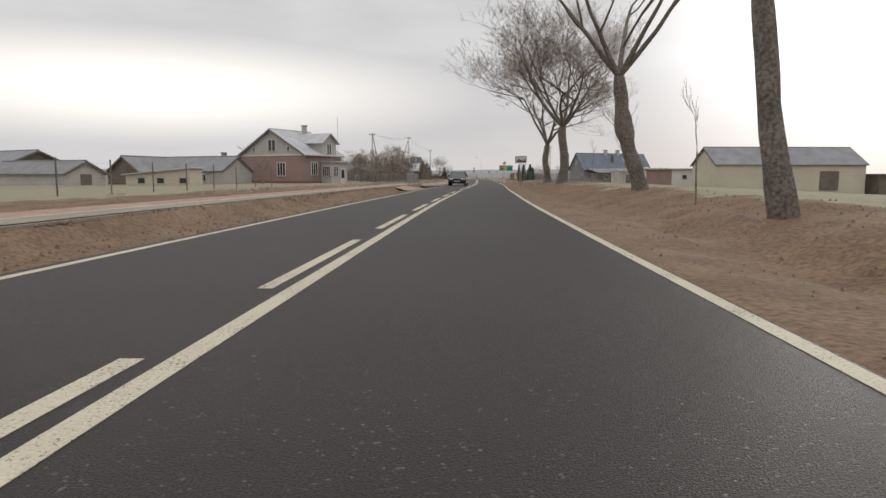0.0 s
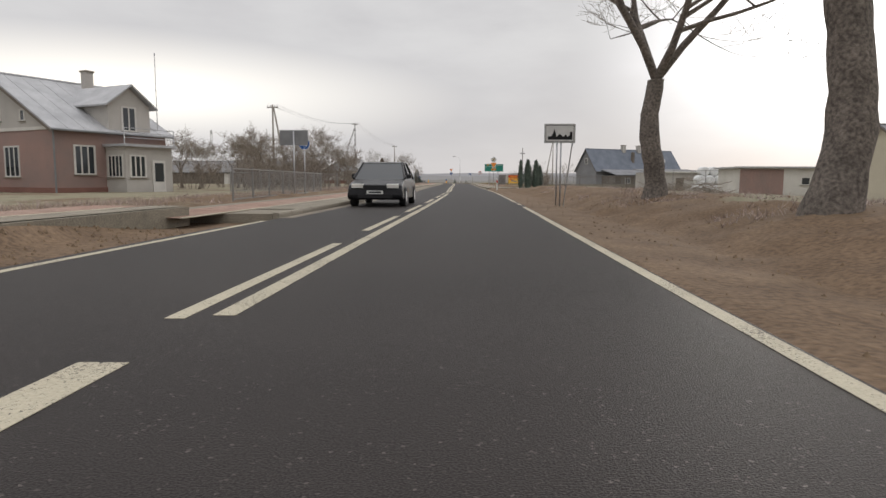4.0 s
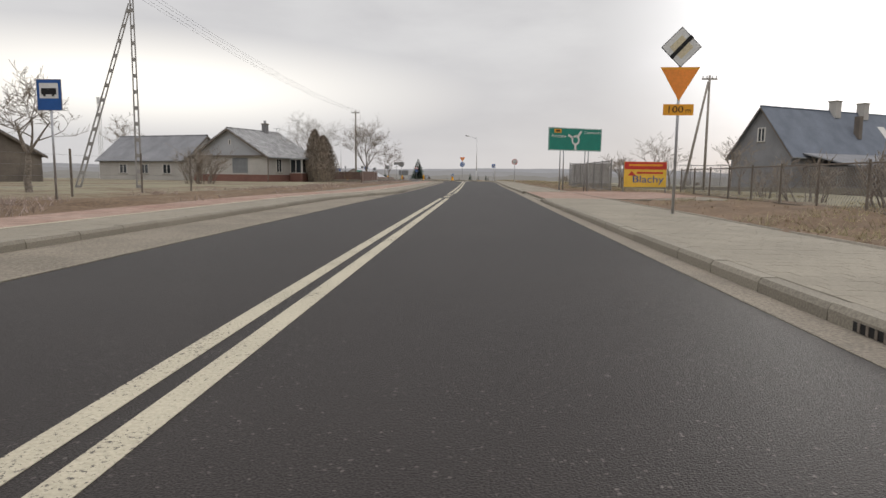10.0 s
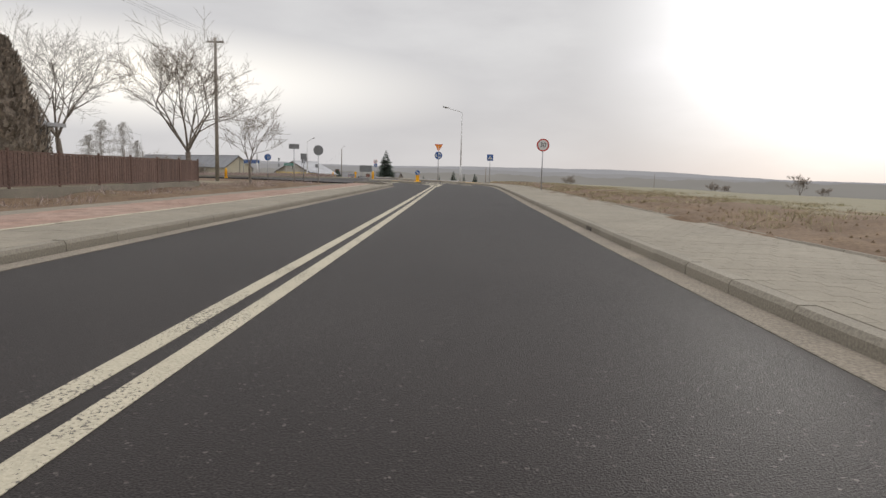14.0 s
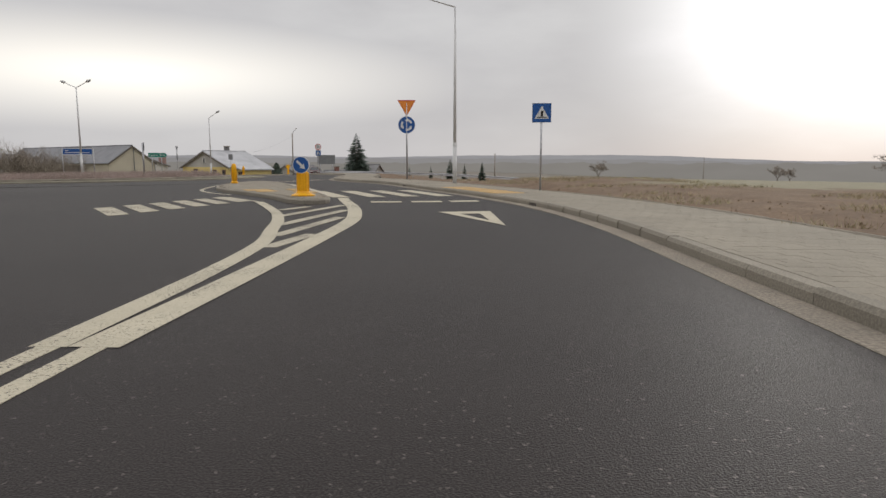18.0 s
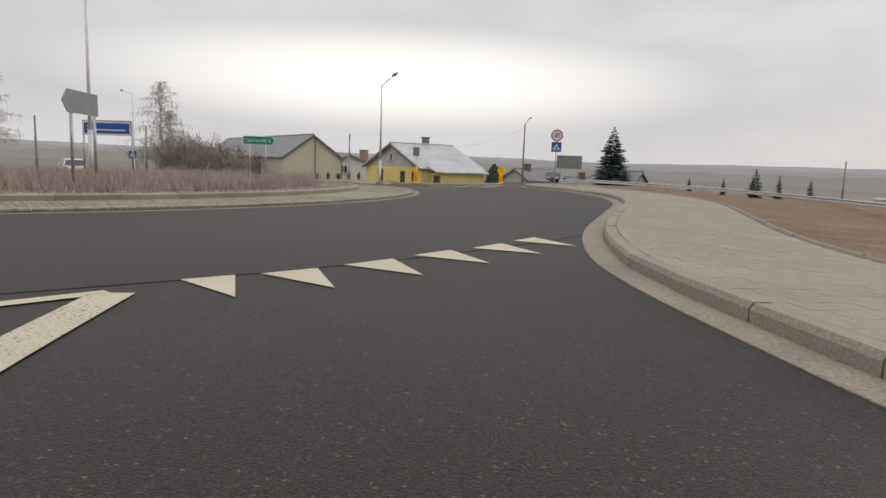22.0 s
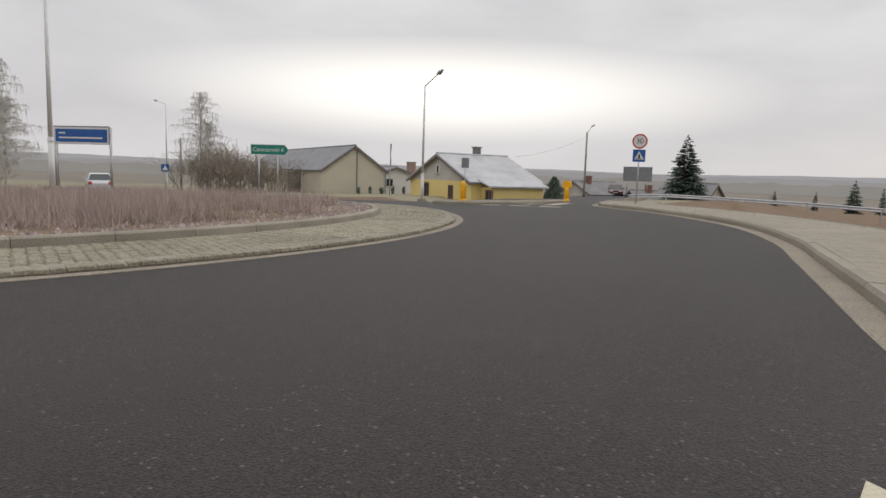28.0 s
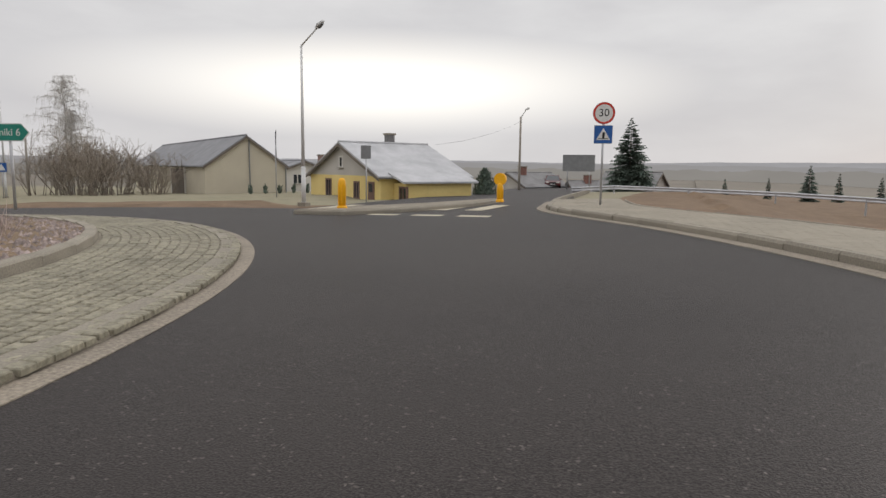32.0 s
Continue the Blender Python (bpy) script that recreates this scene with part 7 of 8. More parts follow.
def verge_right(rng):
    y = rng.uniform(118, 245)
    o = rng.uniform(6.3, 18)
    x = float(cx(y)) + o if y < 205 else o + 2.6 - (y - 205) * 0.12
    return x, y, not (137 < y < 150 and o < 11) and value_noise(np.array(x * 0.4), np.array(y * 0.4), 5) > 0.15


tufts("verge_grass", "sparse pale grass tufts on dug verge", 6000, verge_right, 0.03, 0.15, GREEN_GRASS, 6, 8, 0.10, 0.008)


def verge_left(rng):
    y = rng.uniform(20, 200)
    o = -rng.uniform(6.6, 11)
    return float(cx(y)) + o, y, value_noise(np.array(o * 0.5), np.array(y * 0.3), 6) > -0.1


tufts("fence_grass", "dry grass along the fences", 3200, verge_left, 0.05, 0.22, DRY_GRASS, 7, 5, 0.12, 0.008)


def verge_early(rng):
    y = rng.uniform(40, 108)
    o = rng.uniform(6.2, 16)
    return float(cx(y)) + o, y, value_noise(np.array(o * 0.5), np.array(y * 0.3), 9) > 0.1


tufts("bank_grass", "withered grass on the earth bank", 2400, verge_early, 0.05, 0.16, DRY_GRASS, 8, 4, 0.1, 0.012)

# ---- cars ----
def car(label, at, turn, paint, length=4.6, wid=1.8, hgt=1.46, estate=False):
    s = thing("car", label, "car", at, turn)
    L, W = length / 2, wid / 2
    # side outline from the front (-y) to the rear
    rear = L - 0.12
    low = [(-L, 0.32), (-L + 0.02, 0.55), (-L + 0.10, 0.70), (-L + 0.95, 0.88), (L - 0.75 if not estate else rear, 0.95), (rear, 0.92), (L, 0.72), (L, 0.34), (L - 0.1, 0.22), (-L + 0.1, 0.22)]
    top = [(-L + 0.95, 0.88), (-L + 1.75, hgt - 0.05), (-L + 2.2, hgt), (L - (0.6 if estate else 1.5), hgt - 0.02), (L - (0.12 if estate else 0.7), 0.95)]

    def shell(prof, w0, w1):
        g = Geo()
        n = len(prof)
        zs = [p[1] for p in prof]
        lo, hi = min(zs), max(zs)
        for e in (-1, 1):
            g.v += [(e * (w0 + (w1 - w0) * (z - lo) / (hi - lo)), y, z) for y, z in prof]
        g.f = [tuple(range(n)), tuple(range(2 * n - 1, n - 1, -1))] + [((i + 1) % n, i, n + i, n + (i + 1) % n) for i in range(n)]
        return g

    b = part("body", shell(low, W, W * 0.93), paint, s)
    md = b.modifiers.new("bevel", "BEVEL")
    md.width, md.segments = 0.06, 2
    c = part("cabin_glass", shell(top, W * 0.93, W * 0.72), GLASS, s)
    roof = [(-L + 1.8, hgt - 0.03), (-L + 2.2, hgt + 0.015), (L - (0.6 if estate else 1.5), hgt), (L - (0.5 if estate else 1.3), hgt - 0.06)]
    part("roof", shell(roof, W * 0.75, W * 0.70), paint, s)
    for e in (-1, 1):
        for ya, yb in ((-L + 0.97, -L + 1.8), (-0.1, -0.15), (L - (0.14 if estate else 0.72), L - (0.55 if estate else 1.45))):
            part("pillar", Geo().tube((e * W * 0.94, ya, 0.9), (e * W * 0.735, yb, hgt - 0.02), 0.04, 0.035, 6), paint, s)
        part("mirror", Geo().box(e * (W + 0.02) - 0.09, e * (W + 0.02) + 0.09, -L + 1.45, -L + 1.62, 0.92, 1.06, 0.03), paint, s)
        part("headlight", Geo().box(e * W * 0.62 - 0.19, e * W * 0.62 + 0.19, -L - 0.005, -L + 0.25, 0.60, 0.73, 0.03), FRAME, s, "clear headlight")
        part("tail_light", Geo().box(e * W * 0.78 - 0.13, e * W * 0.78 + 0.13, L - 0.08, L + 0.006, 0.62, 0.85, 0.02), RED, s)
        for y in (-L + 0.85, L - 0.85):
            t = part("wheel", Geo().tube((e * (W - 0.2), y, 0.31), (e * (W + 0.01), y, 0.31), 0.31, 0.31, 18), RUBBER, s)
            part("rim", Geo().tube((e * (W - 0.05), y, 0.31), (e * (W + 0.02), y, 0.31), 0.2, 0.18, 14), STEEL, t)
    part("grille", Geo().box(-0.38, 0.38, -L - 0.012, -L + 0.05, 0.52, 0.68), BLACK, s, "dark grille")
    part("lower_intake", Geo().box(-0.55, 0.55, -L - 0.006, -L + 0.05, 0.28, 0.40), BLACK, s)
    part("number_plate", Geo().box(-0.26, 0.26, -L - 0.02, -L - 0.006, 0.41, 0.52), WHITE, s)
    bar(s, -0.2, 0.2, 0.44, 0.49, -L - 0.021, BLACK, "plate_bar")
    return s


CAR_BLACK = surface("black_car_paint", (0.012, 0.012, 0.014), (0.02, 0.02, 0.022), 0.25, 2, 30, 0.05, 0.0, 0.2)
CAR_SILVER = surface("silver_car_paint", (0.62, 0.63, 0.64), (0.56, 0.57, 0.58), 0.35, 2, 30, 0.05, 0.0, 0.2)
CAR_RED = surface("dark_red_car_paint", (0.10, 0.02, 0.02), (0.08, 0.02, 0.02), 0.3, 2, 30, 0.05, 0.0, 0.3)
car("black saloon car on the oncoming lane", (float(cx(66)) - 1.55, 66.4, 0.0), -2, CAR_BLACK)
car("silver estate car on the roundabout", (-49.5, 262.1, zf(-49.5, 262.1)), -122, CAR_SILVER, 4.3, 1.72, 1.45, True)
car("dark car parked along the valley road", (-21.0, 313.0, zf(-21.0, 313)), 12, CAR_RED, 4.2)

# ---- wrapped bales ----
def bale(x, y, z, r, length, turn, seed):
    s = thing("hay_bale", "white film wrapped hay bale in a stack", "hay bale", (x, y, z + r), turn, "wrapped bale stack")
    g = Geo()
    n, m = 20, 6
    rng = random.Random(seed)
    prof = [(0.55, -0.5), (0.93, -0.49), (1.0, -0.42), (1.02, 0), (1.0, 0.42), (0.93, 0.49), (0.55, 0.5)]
    for k, (rr, t) in enumerate(prof):
        for i in range(n):
            a = 6.2832 * i / n
            q = r * rr * (1 + rng.uniform(-0.02, 0.02))
            g.v.append((q * math.cos(a), t * length, q * math.sin(a) * (0.97 if math.sin(a) < 0 else 1)))
    for k in range(len(prof) - 1):
        g.f += [(k * n + i, (k + 1) * n + i, (k + 1) * n + (i + 1) % n, k * n + (i + 1) % n) for i in range(n)]
    g.f += [tuple(range(n)), tuple(range(len(prof) * n - 1, (len(prof) - 1) * n - 1, -1))]
    part("film_wrap", g, BALE_FILM, s, "", True)
    part("film_end_fold", Geo().tube((0, -0.505 * length, 0), (0, -0.49 * length, 0), 0.14, 0.2, 10), BALE_FILM, s)
    return s


zb0 = -0.95
for k in range(6):
    bale(35.8 + 1.34 * k, 131.5 + 0.25 * k, zb0, 0.66, 1.25, 5, k)
for k in range(5):
    bale(36.3 + 1.34 * k, 132.0 + 0.25 * k, zb0 + 1.28, 0.66, 1.25, 5, 10 + k)
for k in range(4):
    bale(37.0 + 1.34 * k, 132.6 + 0.25 * k, zb0 + 2.5, 0.64, 1.25, 5, 20 + k)

for k, (x, y) in enumerate(((44.6, 132.4), (45.9, 132.9), (44.9, 134.2))):
    bale(x, y, zb0 - 0.05 + (1.25 if k == 2 else 0), 0.62, 1.2, 20, 40 + k)

# ---- wayside cross ----
s = thing("wayside_cross", "tall dark iron wayside cross among spruces", "wayside cross", (9.7, 110.3, 0.0))
part("cross_shaft", Geo().tube((0, 0, -0.2), (0, 0, 4.2), 0.045, 0.03, 8), WOOD_DARK, s)
part("cross_bar", Geo().box(-0.26, 0.26, -0.03, 0.03, 3.6, 3.66), WOOD_DARK, s)
part("cross_emblem", Geo().box(-0.05, 0.05, -0.06, -0.035, 3.45, 3.75), STEEL, s)
part("cross_foot", Geo().box(-0.22, 0.22, -0.22, 0.22, -0.2, 0.3, 0.04), CONCRETE, s)

# culvert mouth in the ditch by the drive
s = thing("culvert_pipe", "dark concrete culvert mouth in the ditch", "culvert", (8.4, 106.4, -0.12), 0)
g = Geo()
n = 20
for y in (-0.6, 1.5):
    for r in (0.30, 0.24):
        g.v += [(r * math.cos(6.2832 * i / n), y, r * math.sin(6.2832 * i / n)) for i in range(n)]
for i in range(n):
    j = (i + 1) % n
    g.f += [(i, j, n + j, n + i), (i, 2 * n + i, 2 * n + j, j), (n + i, n + j, 3 * n + j, 3 * n + i)]
part("pipe", g, CONCRETE, s)
# black disc that stands for the shade deep in the pipe
part("pipe_shade_disc", Geo().tube((0, 1.4, 0), (0, 1.5, 0), 0.25), BLACK, s)

# stones, clods and crumbs on the verges
def crumbs(name, label, n, where, smin, smax, material, seed):
    rng = np.random.RandomState(seed)
    g = Geo()
    for _ in range(n):
        x, y = where(rng)
        z = place_z(x, y)
        q = rng.uniform(smin, smax)
        t = rng.uniform(0, 6.28)
        v = []
        for k in range(5):
            a = t + k * 1.2566
            v.append((x + q * rng.uniform(0.7, 1.2) * math.cos(a), y + q * rng.uniform(0.7, 1.2) * math.sin(a), z - 0.02))
        v.append((x + rng.uniform(-0.3, 0.3) * q, y + rng.uniform(-0.3, 0.3) * q, z + q * rng.uniform(0.5, 0.9)))
        g.add(v, [(k, (k + 1) % 5, 5) for k in range(5)])
    return tagged(part(name, g, material), label, "clods", kind="stuff")


def w1(rng):
    y = rng.uniform(2, 110)
    return float(cx(y)) + rng.uniform(3.6, 9.5), y


def w2(rng):
    y = rng.uniform(2, 56)
    return float(cx(y)) - rng.uniform(3.1, 4.3), y


def w3(rng):
    y = rng.uniform(110, 235)
    o = rng.uniform(5.7, 9.5)
    return (float(cx(y)) + o if y < 205 else o + 3.0 - (y - 205) * 0.17), y


crumbs("verge_clods", "earth clods on the sandy verge", 3600, w1, 0.01, 0.045, EARTH, 3)
crumbs("bank_clods", "earth clods on the cut bank", 1800, w2, 0.015, 0.06, EARTH, 4)
crumbs("footpath_clods", "earth clods beyond the footpath", 2200, w3, 0.012, 0.05, EARTH, 5)


# ---- low wall stones and small hedge by the barn ----
for k in range(7):
    x, y = -34.9 + 0.62 * k, 275.9 + 0.85 * k
    thuja("tiny clipped conifer along the barn wall", (x, y, zf(x, y)), 0.55, 0.16, 200 + k, NEEDLE)

# ---- pavements, kerbs, setts: pieces last ----
def piece(name, mesh, m, parent):
    ob = new(name, mesh)
    ob.parent = parent
    ob.matrix_basis = m
    return ob


def chain(pts, step):
    """Places and headings at even steps along a line of points."""
    out, left = [], step / 2
    for (x0, y0), (x1, y1) in zip(pts, pts[1:]):
        L = math.hypot(x1 - x0, y1 - y0)
        t = left
        while t < L:
            out.append((x0 + (x1 - x0) * t / L, y0 + (y1 - y0) * t / L, math.degrees(math.atan2(y1 - y0, x1 - x0))))
            t += step
        left = t - L
    return out


def kerb_run(name, label, pts, w=0.15, top=0.12, length=1.0, side=1, jig=0.006, material=None):
    """A row of kerbstones along points; side 1 puts them to the right of the line."""
    holder = tagged(new(name), label, "kerb", kind="structure")
    L = length - 0.012
    g = Geo()
    y0, y1 = (-w, 0) if side > 0 else (0, w)
    b = 0.025
    if side > 0:
        prof = [(y0, -0.15), (y1, -0.15), (y1, top - b * 1.6), (y1 - b, top), (y0, top)]
    else:
        prof = [(y0, -0.15), (y1, -0.15), (y1, top), (y0 + b, top), (y0, top - b * 1.6)]
    n = len(prof)
    g.v = [(-L / 2, y, z) for y, z in prof] + [(L / 2, y, z) for y, z in prof]
    g.f = [tuple(range(n - 1, -1, -1)), tuple(range(n, 2 * n))] + [(i, (i + 1) % n, n + (i + 1) % n, n + i) for i in range(n)]
    me = g.mesh("kerbstone", material or CONCRETE)
    rng = random.Random(len(pts))
    for x, y, a in chain(pts, length):
        piece("kerbstone", me, pose(x, y, zf(x, y) + rng.uniform(-jig, jig), 0, 0, a + rng.uniform(-0.3, 0.3)), holder)
    return holder


KR = curve(KERB_R, 3)
near = [p for p in KR if p[1] < 262]
# drives where the kerb drops flush
cut = lambda a, b: [p for p in KR if a <= p[1] <= b]
kerb_run("kerb_right_first", "grey concrete kerb along the footpath", cut(114.6, 137.6))
kerb_run("kerb_right_second", "grey concrete kerb along the footpath", cut(147.3, 300.0))
kerb_run("kerb_right_drive", "flush concrete kerb at the concrete drive", cut(107.4, 114.6), 0.15, 0.03)
kerb_run("kerb_right_red_drive", "flush concrete kerb at the red drive", cut(137.6, 147.3), 0.15, 0.03)
path_band("gutter_right", near, -0.26, -0.004, 0.004, GUTTER, "sandy concrete gutter strip along the kerb", "gutter")
path_band("gutter_joint", near, -0.275, -0.26, 0.003, JOINT, "dark joint between asphalt and gutter", "gutter")

KL = [(float(cx(y)) - 2.74, float(y)) for y in np.arange(58.0, 198.0, 1.5)] + [(0.22, 198.5), (0.02, 200.6), (-0.7, 203.0), (-1.9, 204.7), (-3.6, 205.5)]
BAY = [(float(cx(y)) - (2.74 + 1.15 * float(smooth(92, 101, np.array(y)) * (1 - smooth(136, 146, np.array(y))))), float(y)) for y in np.arange(58.0, 197.0, 1.5)] + KL[-6:]
bay_cut = lambda a, b: [p for p in curve(BAY, 3) if a <= p[1] <= b]
kerb_run("kerb_left_first", "grey concrete kerb along the cycle path", bay_cut(58, 83.2), 0.15, 0.12, 1.0, -1)
kerb_run("kerb_left_drive", "flush concrete kerb at the red drive", bay_cut(83.2, 92), 0.15, 0.03, 1.0, -1)
kerb_run("kerb_left_second", "grey concrete kerb along the cycle path", bay_cut(92, 210), 0.15, 0.12, 1.0, -1)
band("bus_bay", 91, 149, lambda y: -2.88 - 1.15 * float(smooth(92, 101, np.array(y)) * (1 - smooth(136, 146, np.array(y)))), -2.6, -0.2, 0.006, surface("bay_concrete", (0.25, 0.215, 0.168), (0.17, 0.146, 0.114), 0.92, 0.7, 30, 0.3, 0.4), "pale dusty concrete bus bay strip", "road")
band("bay_joint", 94, 144, -2.62, -2.585, -0.1, 0.009, JOINT, "dark joint along the bus bay", "road")
band("gutter_left", 58, 94, -2.72, -2.45, -0.1, 0.006, GUTTER, "dusty gutter strip", "gutter")
band("gutter_left_next", 144, 197, -2.72, -2.5, -0.1, 0.006, GUTTER, "dusty gutter strip", "gutter")


def paver_sheet(name, label, inside, x_of, u0, u1, v0, v1, pu, pv, z, material, seed, bond=True):
    """Pavers as small bevelled blocks: u across, v along; joined, with sunk joints."""
    rng = np.random.RandomState(seed)
    V, F = [], []
    nv, nu = int((v1 - v0) / pv), int((u1 - u0) / pu)
    for j in range(nv):
        for i in range(nu + 1):
            a = u0 + pu * (i + (0.5 if bond and j % 2 else 0.0)) - pu / 2
            b = min(a + pu - 0.002, u1)
            a = max(a, u0)
            if b - a < 0.03:
                continue
            c, d = v0 + pv * j, v0 + pv * (j + 1) - 0.002
            if inside is not None and not inside((a + b) / 2, (c + d) / 2):
                continue
            h = z + rng.uniform(-0.0012, 0.0012)
            k = len(V)
            e = 0.0015
            P = [x_of(q, r) for q, r in ((a, c), (b, c), (b, d), (a, d))]
            Q = [x_of(q, r) for q, r in ((a + e, c + e), (b - e, c + e), (b - e, d - e), (a + e, d - e))]
            V += [(x, y, h - 0.006 + zz) for x, y, zz in P] + [(x, y, h + zz) for x, y, zz in Q]
            F += [(k + 4, k + 5, k + 6, k + 7), (k, k + 1, k + 5, k + 4), (k + 1, k + 2, k + 6, k + 5), (k + 2, k + 3, k + 7, k + 6), (k + 3, k, k + 4, k + 7)]
    g = Geo()
    g.v, g.f = V, F
    return tagged(part(name, g, material), label, "pavers", kind="stuff")


_CY = np.arange(-70, 330, 0.05)
_CX = cx(_CY)


def road_xy(u, v):
    return float(_CX[int((v + 70) * 20)]) + u, v, 0.0


band("footpath_left_drive_bed", 83.2, 91.8, -6.15, -3.6, -0.2, 0.095, JOINT, "sand bed under the red drive", "pavement")
band("footpath_left_first_bed", 58, 83.2, -6.15, -2.9, -0.2, 0.095, JOINT, "sand bed under the footpath", "pavement")
band("footpath_left_bed", 91.8, 197, lambda y: -6.15, lambda y: -2.9 - 1.15 * float(smooth(92, 101, np.array(y)) * (1 - smooth(136, 146, np.array(y)))), -0.2, 0.095, JOINT, "sand bed under the footpath", "pavement")
shift = lambda v: 1.15 * float(smooth(92, 101, np.array(v)) * (1 - smooth(136, 146, np.array(v))))
SH = np.array([shift(v) for v in np.arange(50, 200, 0.5)])
sx = lambda v: float(SH[min(299, max(0, int((v - 50) * 2)))])


def left_xy(u, v):
    return float(_CX[int((v + 70) * 20)]) + u - sx(v), v, 0.0


def left_ramp(u, v):
    x, y, z = left_xy(u, v)
    return x, y, z - 0.085 * max(0.0, min(1.0, (u + 3.6) / 0.7))


in_drive = lambda u, v: 83.2 < v < 91.8
paver_sheet("red_drive_left_second", "dusty red pavers of the drive", in_drive, left_ramp, -4.05, -2.9, 60, 197, 0.2, 0.105, 0.115, PAVER_RED, 13)
paver_sheet("footpath_pavers_left", "grey concrete pavers of the footpath", lambda u, v: not in_drive(u, v), left_xy, -3.95, -2.9, 60, 197, 0.21, 0.105 * 2, 0.115, PAVER_GREY, 3)
paver_sheet("cycle_path_pavers", "dusty red pavers of the cycle path", None, left_xy, -5.45, -4.05, 56, 199, 0.2, 0.21, 0.115, PAVER_RED, 4)
LW = [(float(cx(y)) - 4.0 - sx(y), float(y)) for y in np.arange(56, 197, 2.0)]
path_band("cycle_path_line", LW, -0.04, 0.04, 0.121, PAINT, "worn white line along the cycle path", "road line", 0.02)
# earlier path and the red drive
band("footpath_early_bed", -40, 57, -6.4, -4.3, -0.1, 0.285, JOINT, "sand bed of the early path", "pavement")
paver_sheet("cycle_path_early", "dusty red pavers of the raised path", None, road_xy, -6.3, -5.2, -6, 57, 0.2, 0.21, 0.305, PAVER_RED, 5)
paver_sheet("footpath_early", "pale grey pavers of the raised path", None, road_xy, -5.1, -4.4, -6, 57, 0.2, 0.21, 0.305, PAVER_GREY, 6)
band("cycle_path_line_early", -6, 56, -5.19, -5.11, 0.29, 0.311, PAINT, "worn white line along the raised path", "road line")
band("red_drive_left_bed", 39.2, 47.6, -6.4, -2.98, -0.15, 0.02, JOINT, "sand bed of the red drive", "pavement")


def ramp_xy(u, v):
    return float(_CX[int((v + 70) * 20)]) + u, v, 0.04 + 0.27 * max(0.0, min(1.0, (-3.2 - u) / 1.3))


paver_sheet("red_drive_left", "red paver drive sloping to the road", lambda u, v: abs(v - 43.4) < 3.2 + 1.1 * max(0, u + 4.0), ramp_xy, -4.4, -3.0, 38.6, 48.2, 0.2, 0.1, 0.0, PAVER_RED, 7)
band("drive_kerb_left", 39.3, 47.5, -3.02, -2.9, -0.2, 0.03, CONCRETE, "flush kerb at the red drive", "kerb")

# footpath on the right
off_r = [(x, y) for x, y in KR if 106 <= y < 262]
path_band("footpath_right_bed", off_r, 0.15, 2.3, 0.108, JOINT, "sand bed under the footpath", "pavement", 0.3)
KRA = np.array(off_r)
KRS = np.concatenate([[0], np.cumsum(np.hypot(*np.diff(KRA, axis=0).T))])
KRD = np.gradient(KRA, KRS, axis=0)


def right_xy(u, v):
    x, y = np.interp(v, KRS, KRA[:, 0]), np.interp(v, KRS, KRA[:, 1])
    dx, dy = np.interp(v, KRS, KRD[:, 0]), np.interp(v, KRS, KRD[:, 1])
    n = math.hypot(dx, dy)
    px, py = x + dy / n * u, y - dx / n * u
    return px, py, zf(px, py)


LR = float(KRS[-1])
s_of = lambda y: float(np.interp(y, KRA[:, 1], KRS))
d1, d2 = (s_of(107.4), s_of(114.6)), (s_of(137.8), s_of(147.2))
yel = (s_of(213.6), s_of(218.0))
red_in = lambda u, v: d2[0] <= v <= d2[1]
yel_in = lambda u, v: yel[0] <= v <= yel[1] and 0.25 < u < 1.15
paver_sheet("footpath_pavers_right", "pale grey concrete pavers of the footpath", lambda u, v: not red_in(u, v) and not yel_in(u, v), right_xy, 0.16, 2.28, 0.2, LR - 0.3, 0.21, 0.21, 0.118, PAVER_GREY, 8)
paver_sheet("red_drive_right", "dusty red pavers of the wide drive", red_in, right_xy, 0.16, 2.28, 0.2, LR - 0.3, 0.2, 0.2, 0.112, PAVER_RED, 9)
paver_sheet("tactile_pavers_right", "yellow tactile pavers before the zebra", yel_in, right_xy, 0.16, 2.28, 0.2, LR - 0.3, 0.2, 0.2, 0.124, PAVER_YELLOW, 10)
kerb_run("edging_right", "thin concrete edging behind the footpath", [right_xy(2.36, v)[:2] for v in np.arange(0.5, LR - 1, 1.0)], 0.06, 0.125, 1.0, 1)


def plane_xy(u, v):
    return u, v, 0.0


band("red_drive_field_bed", 137.8, 149.5, 5.6, 10.5, -0.1, 0.10, JOINT, "sand bed of the wide drive", "pavement")
paver_sheet("red_drive_field", "dusty red pavers of the wide drive", lambda u, v: u < 5.7 + (v - 137.0) * 0.9 + 0.4, road_xy, 5.68, 10.4, 138.0, 149.3, 0.2, 0.2, 0.115, PAVER_RED, 11)
band("concrete_drive_bed", 107.6, 117.0, 5.55, 10.5, -0.1, 0.085, JOINT, "sand bed of the grey drive", "pavement")
paver_sheet("grey_drive", "pale grey pavers of the house drive", lambda u, v: v > 107.7 + (u - 5.6) * 0.35 and v < 114.6 + (u - 5.6) * 0.42, road_xy, 5.62, 10.4, 107.7, 116.9, 0.21, 0.21, 0.112, PAVER_GREY, 12)

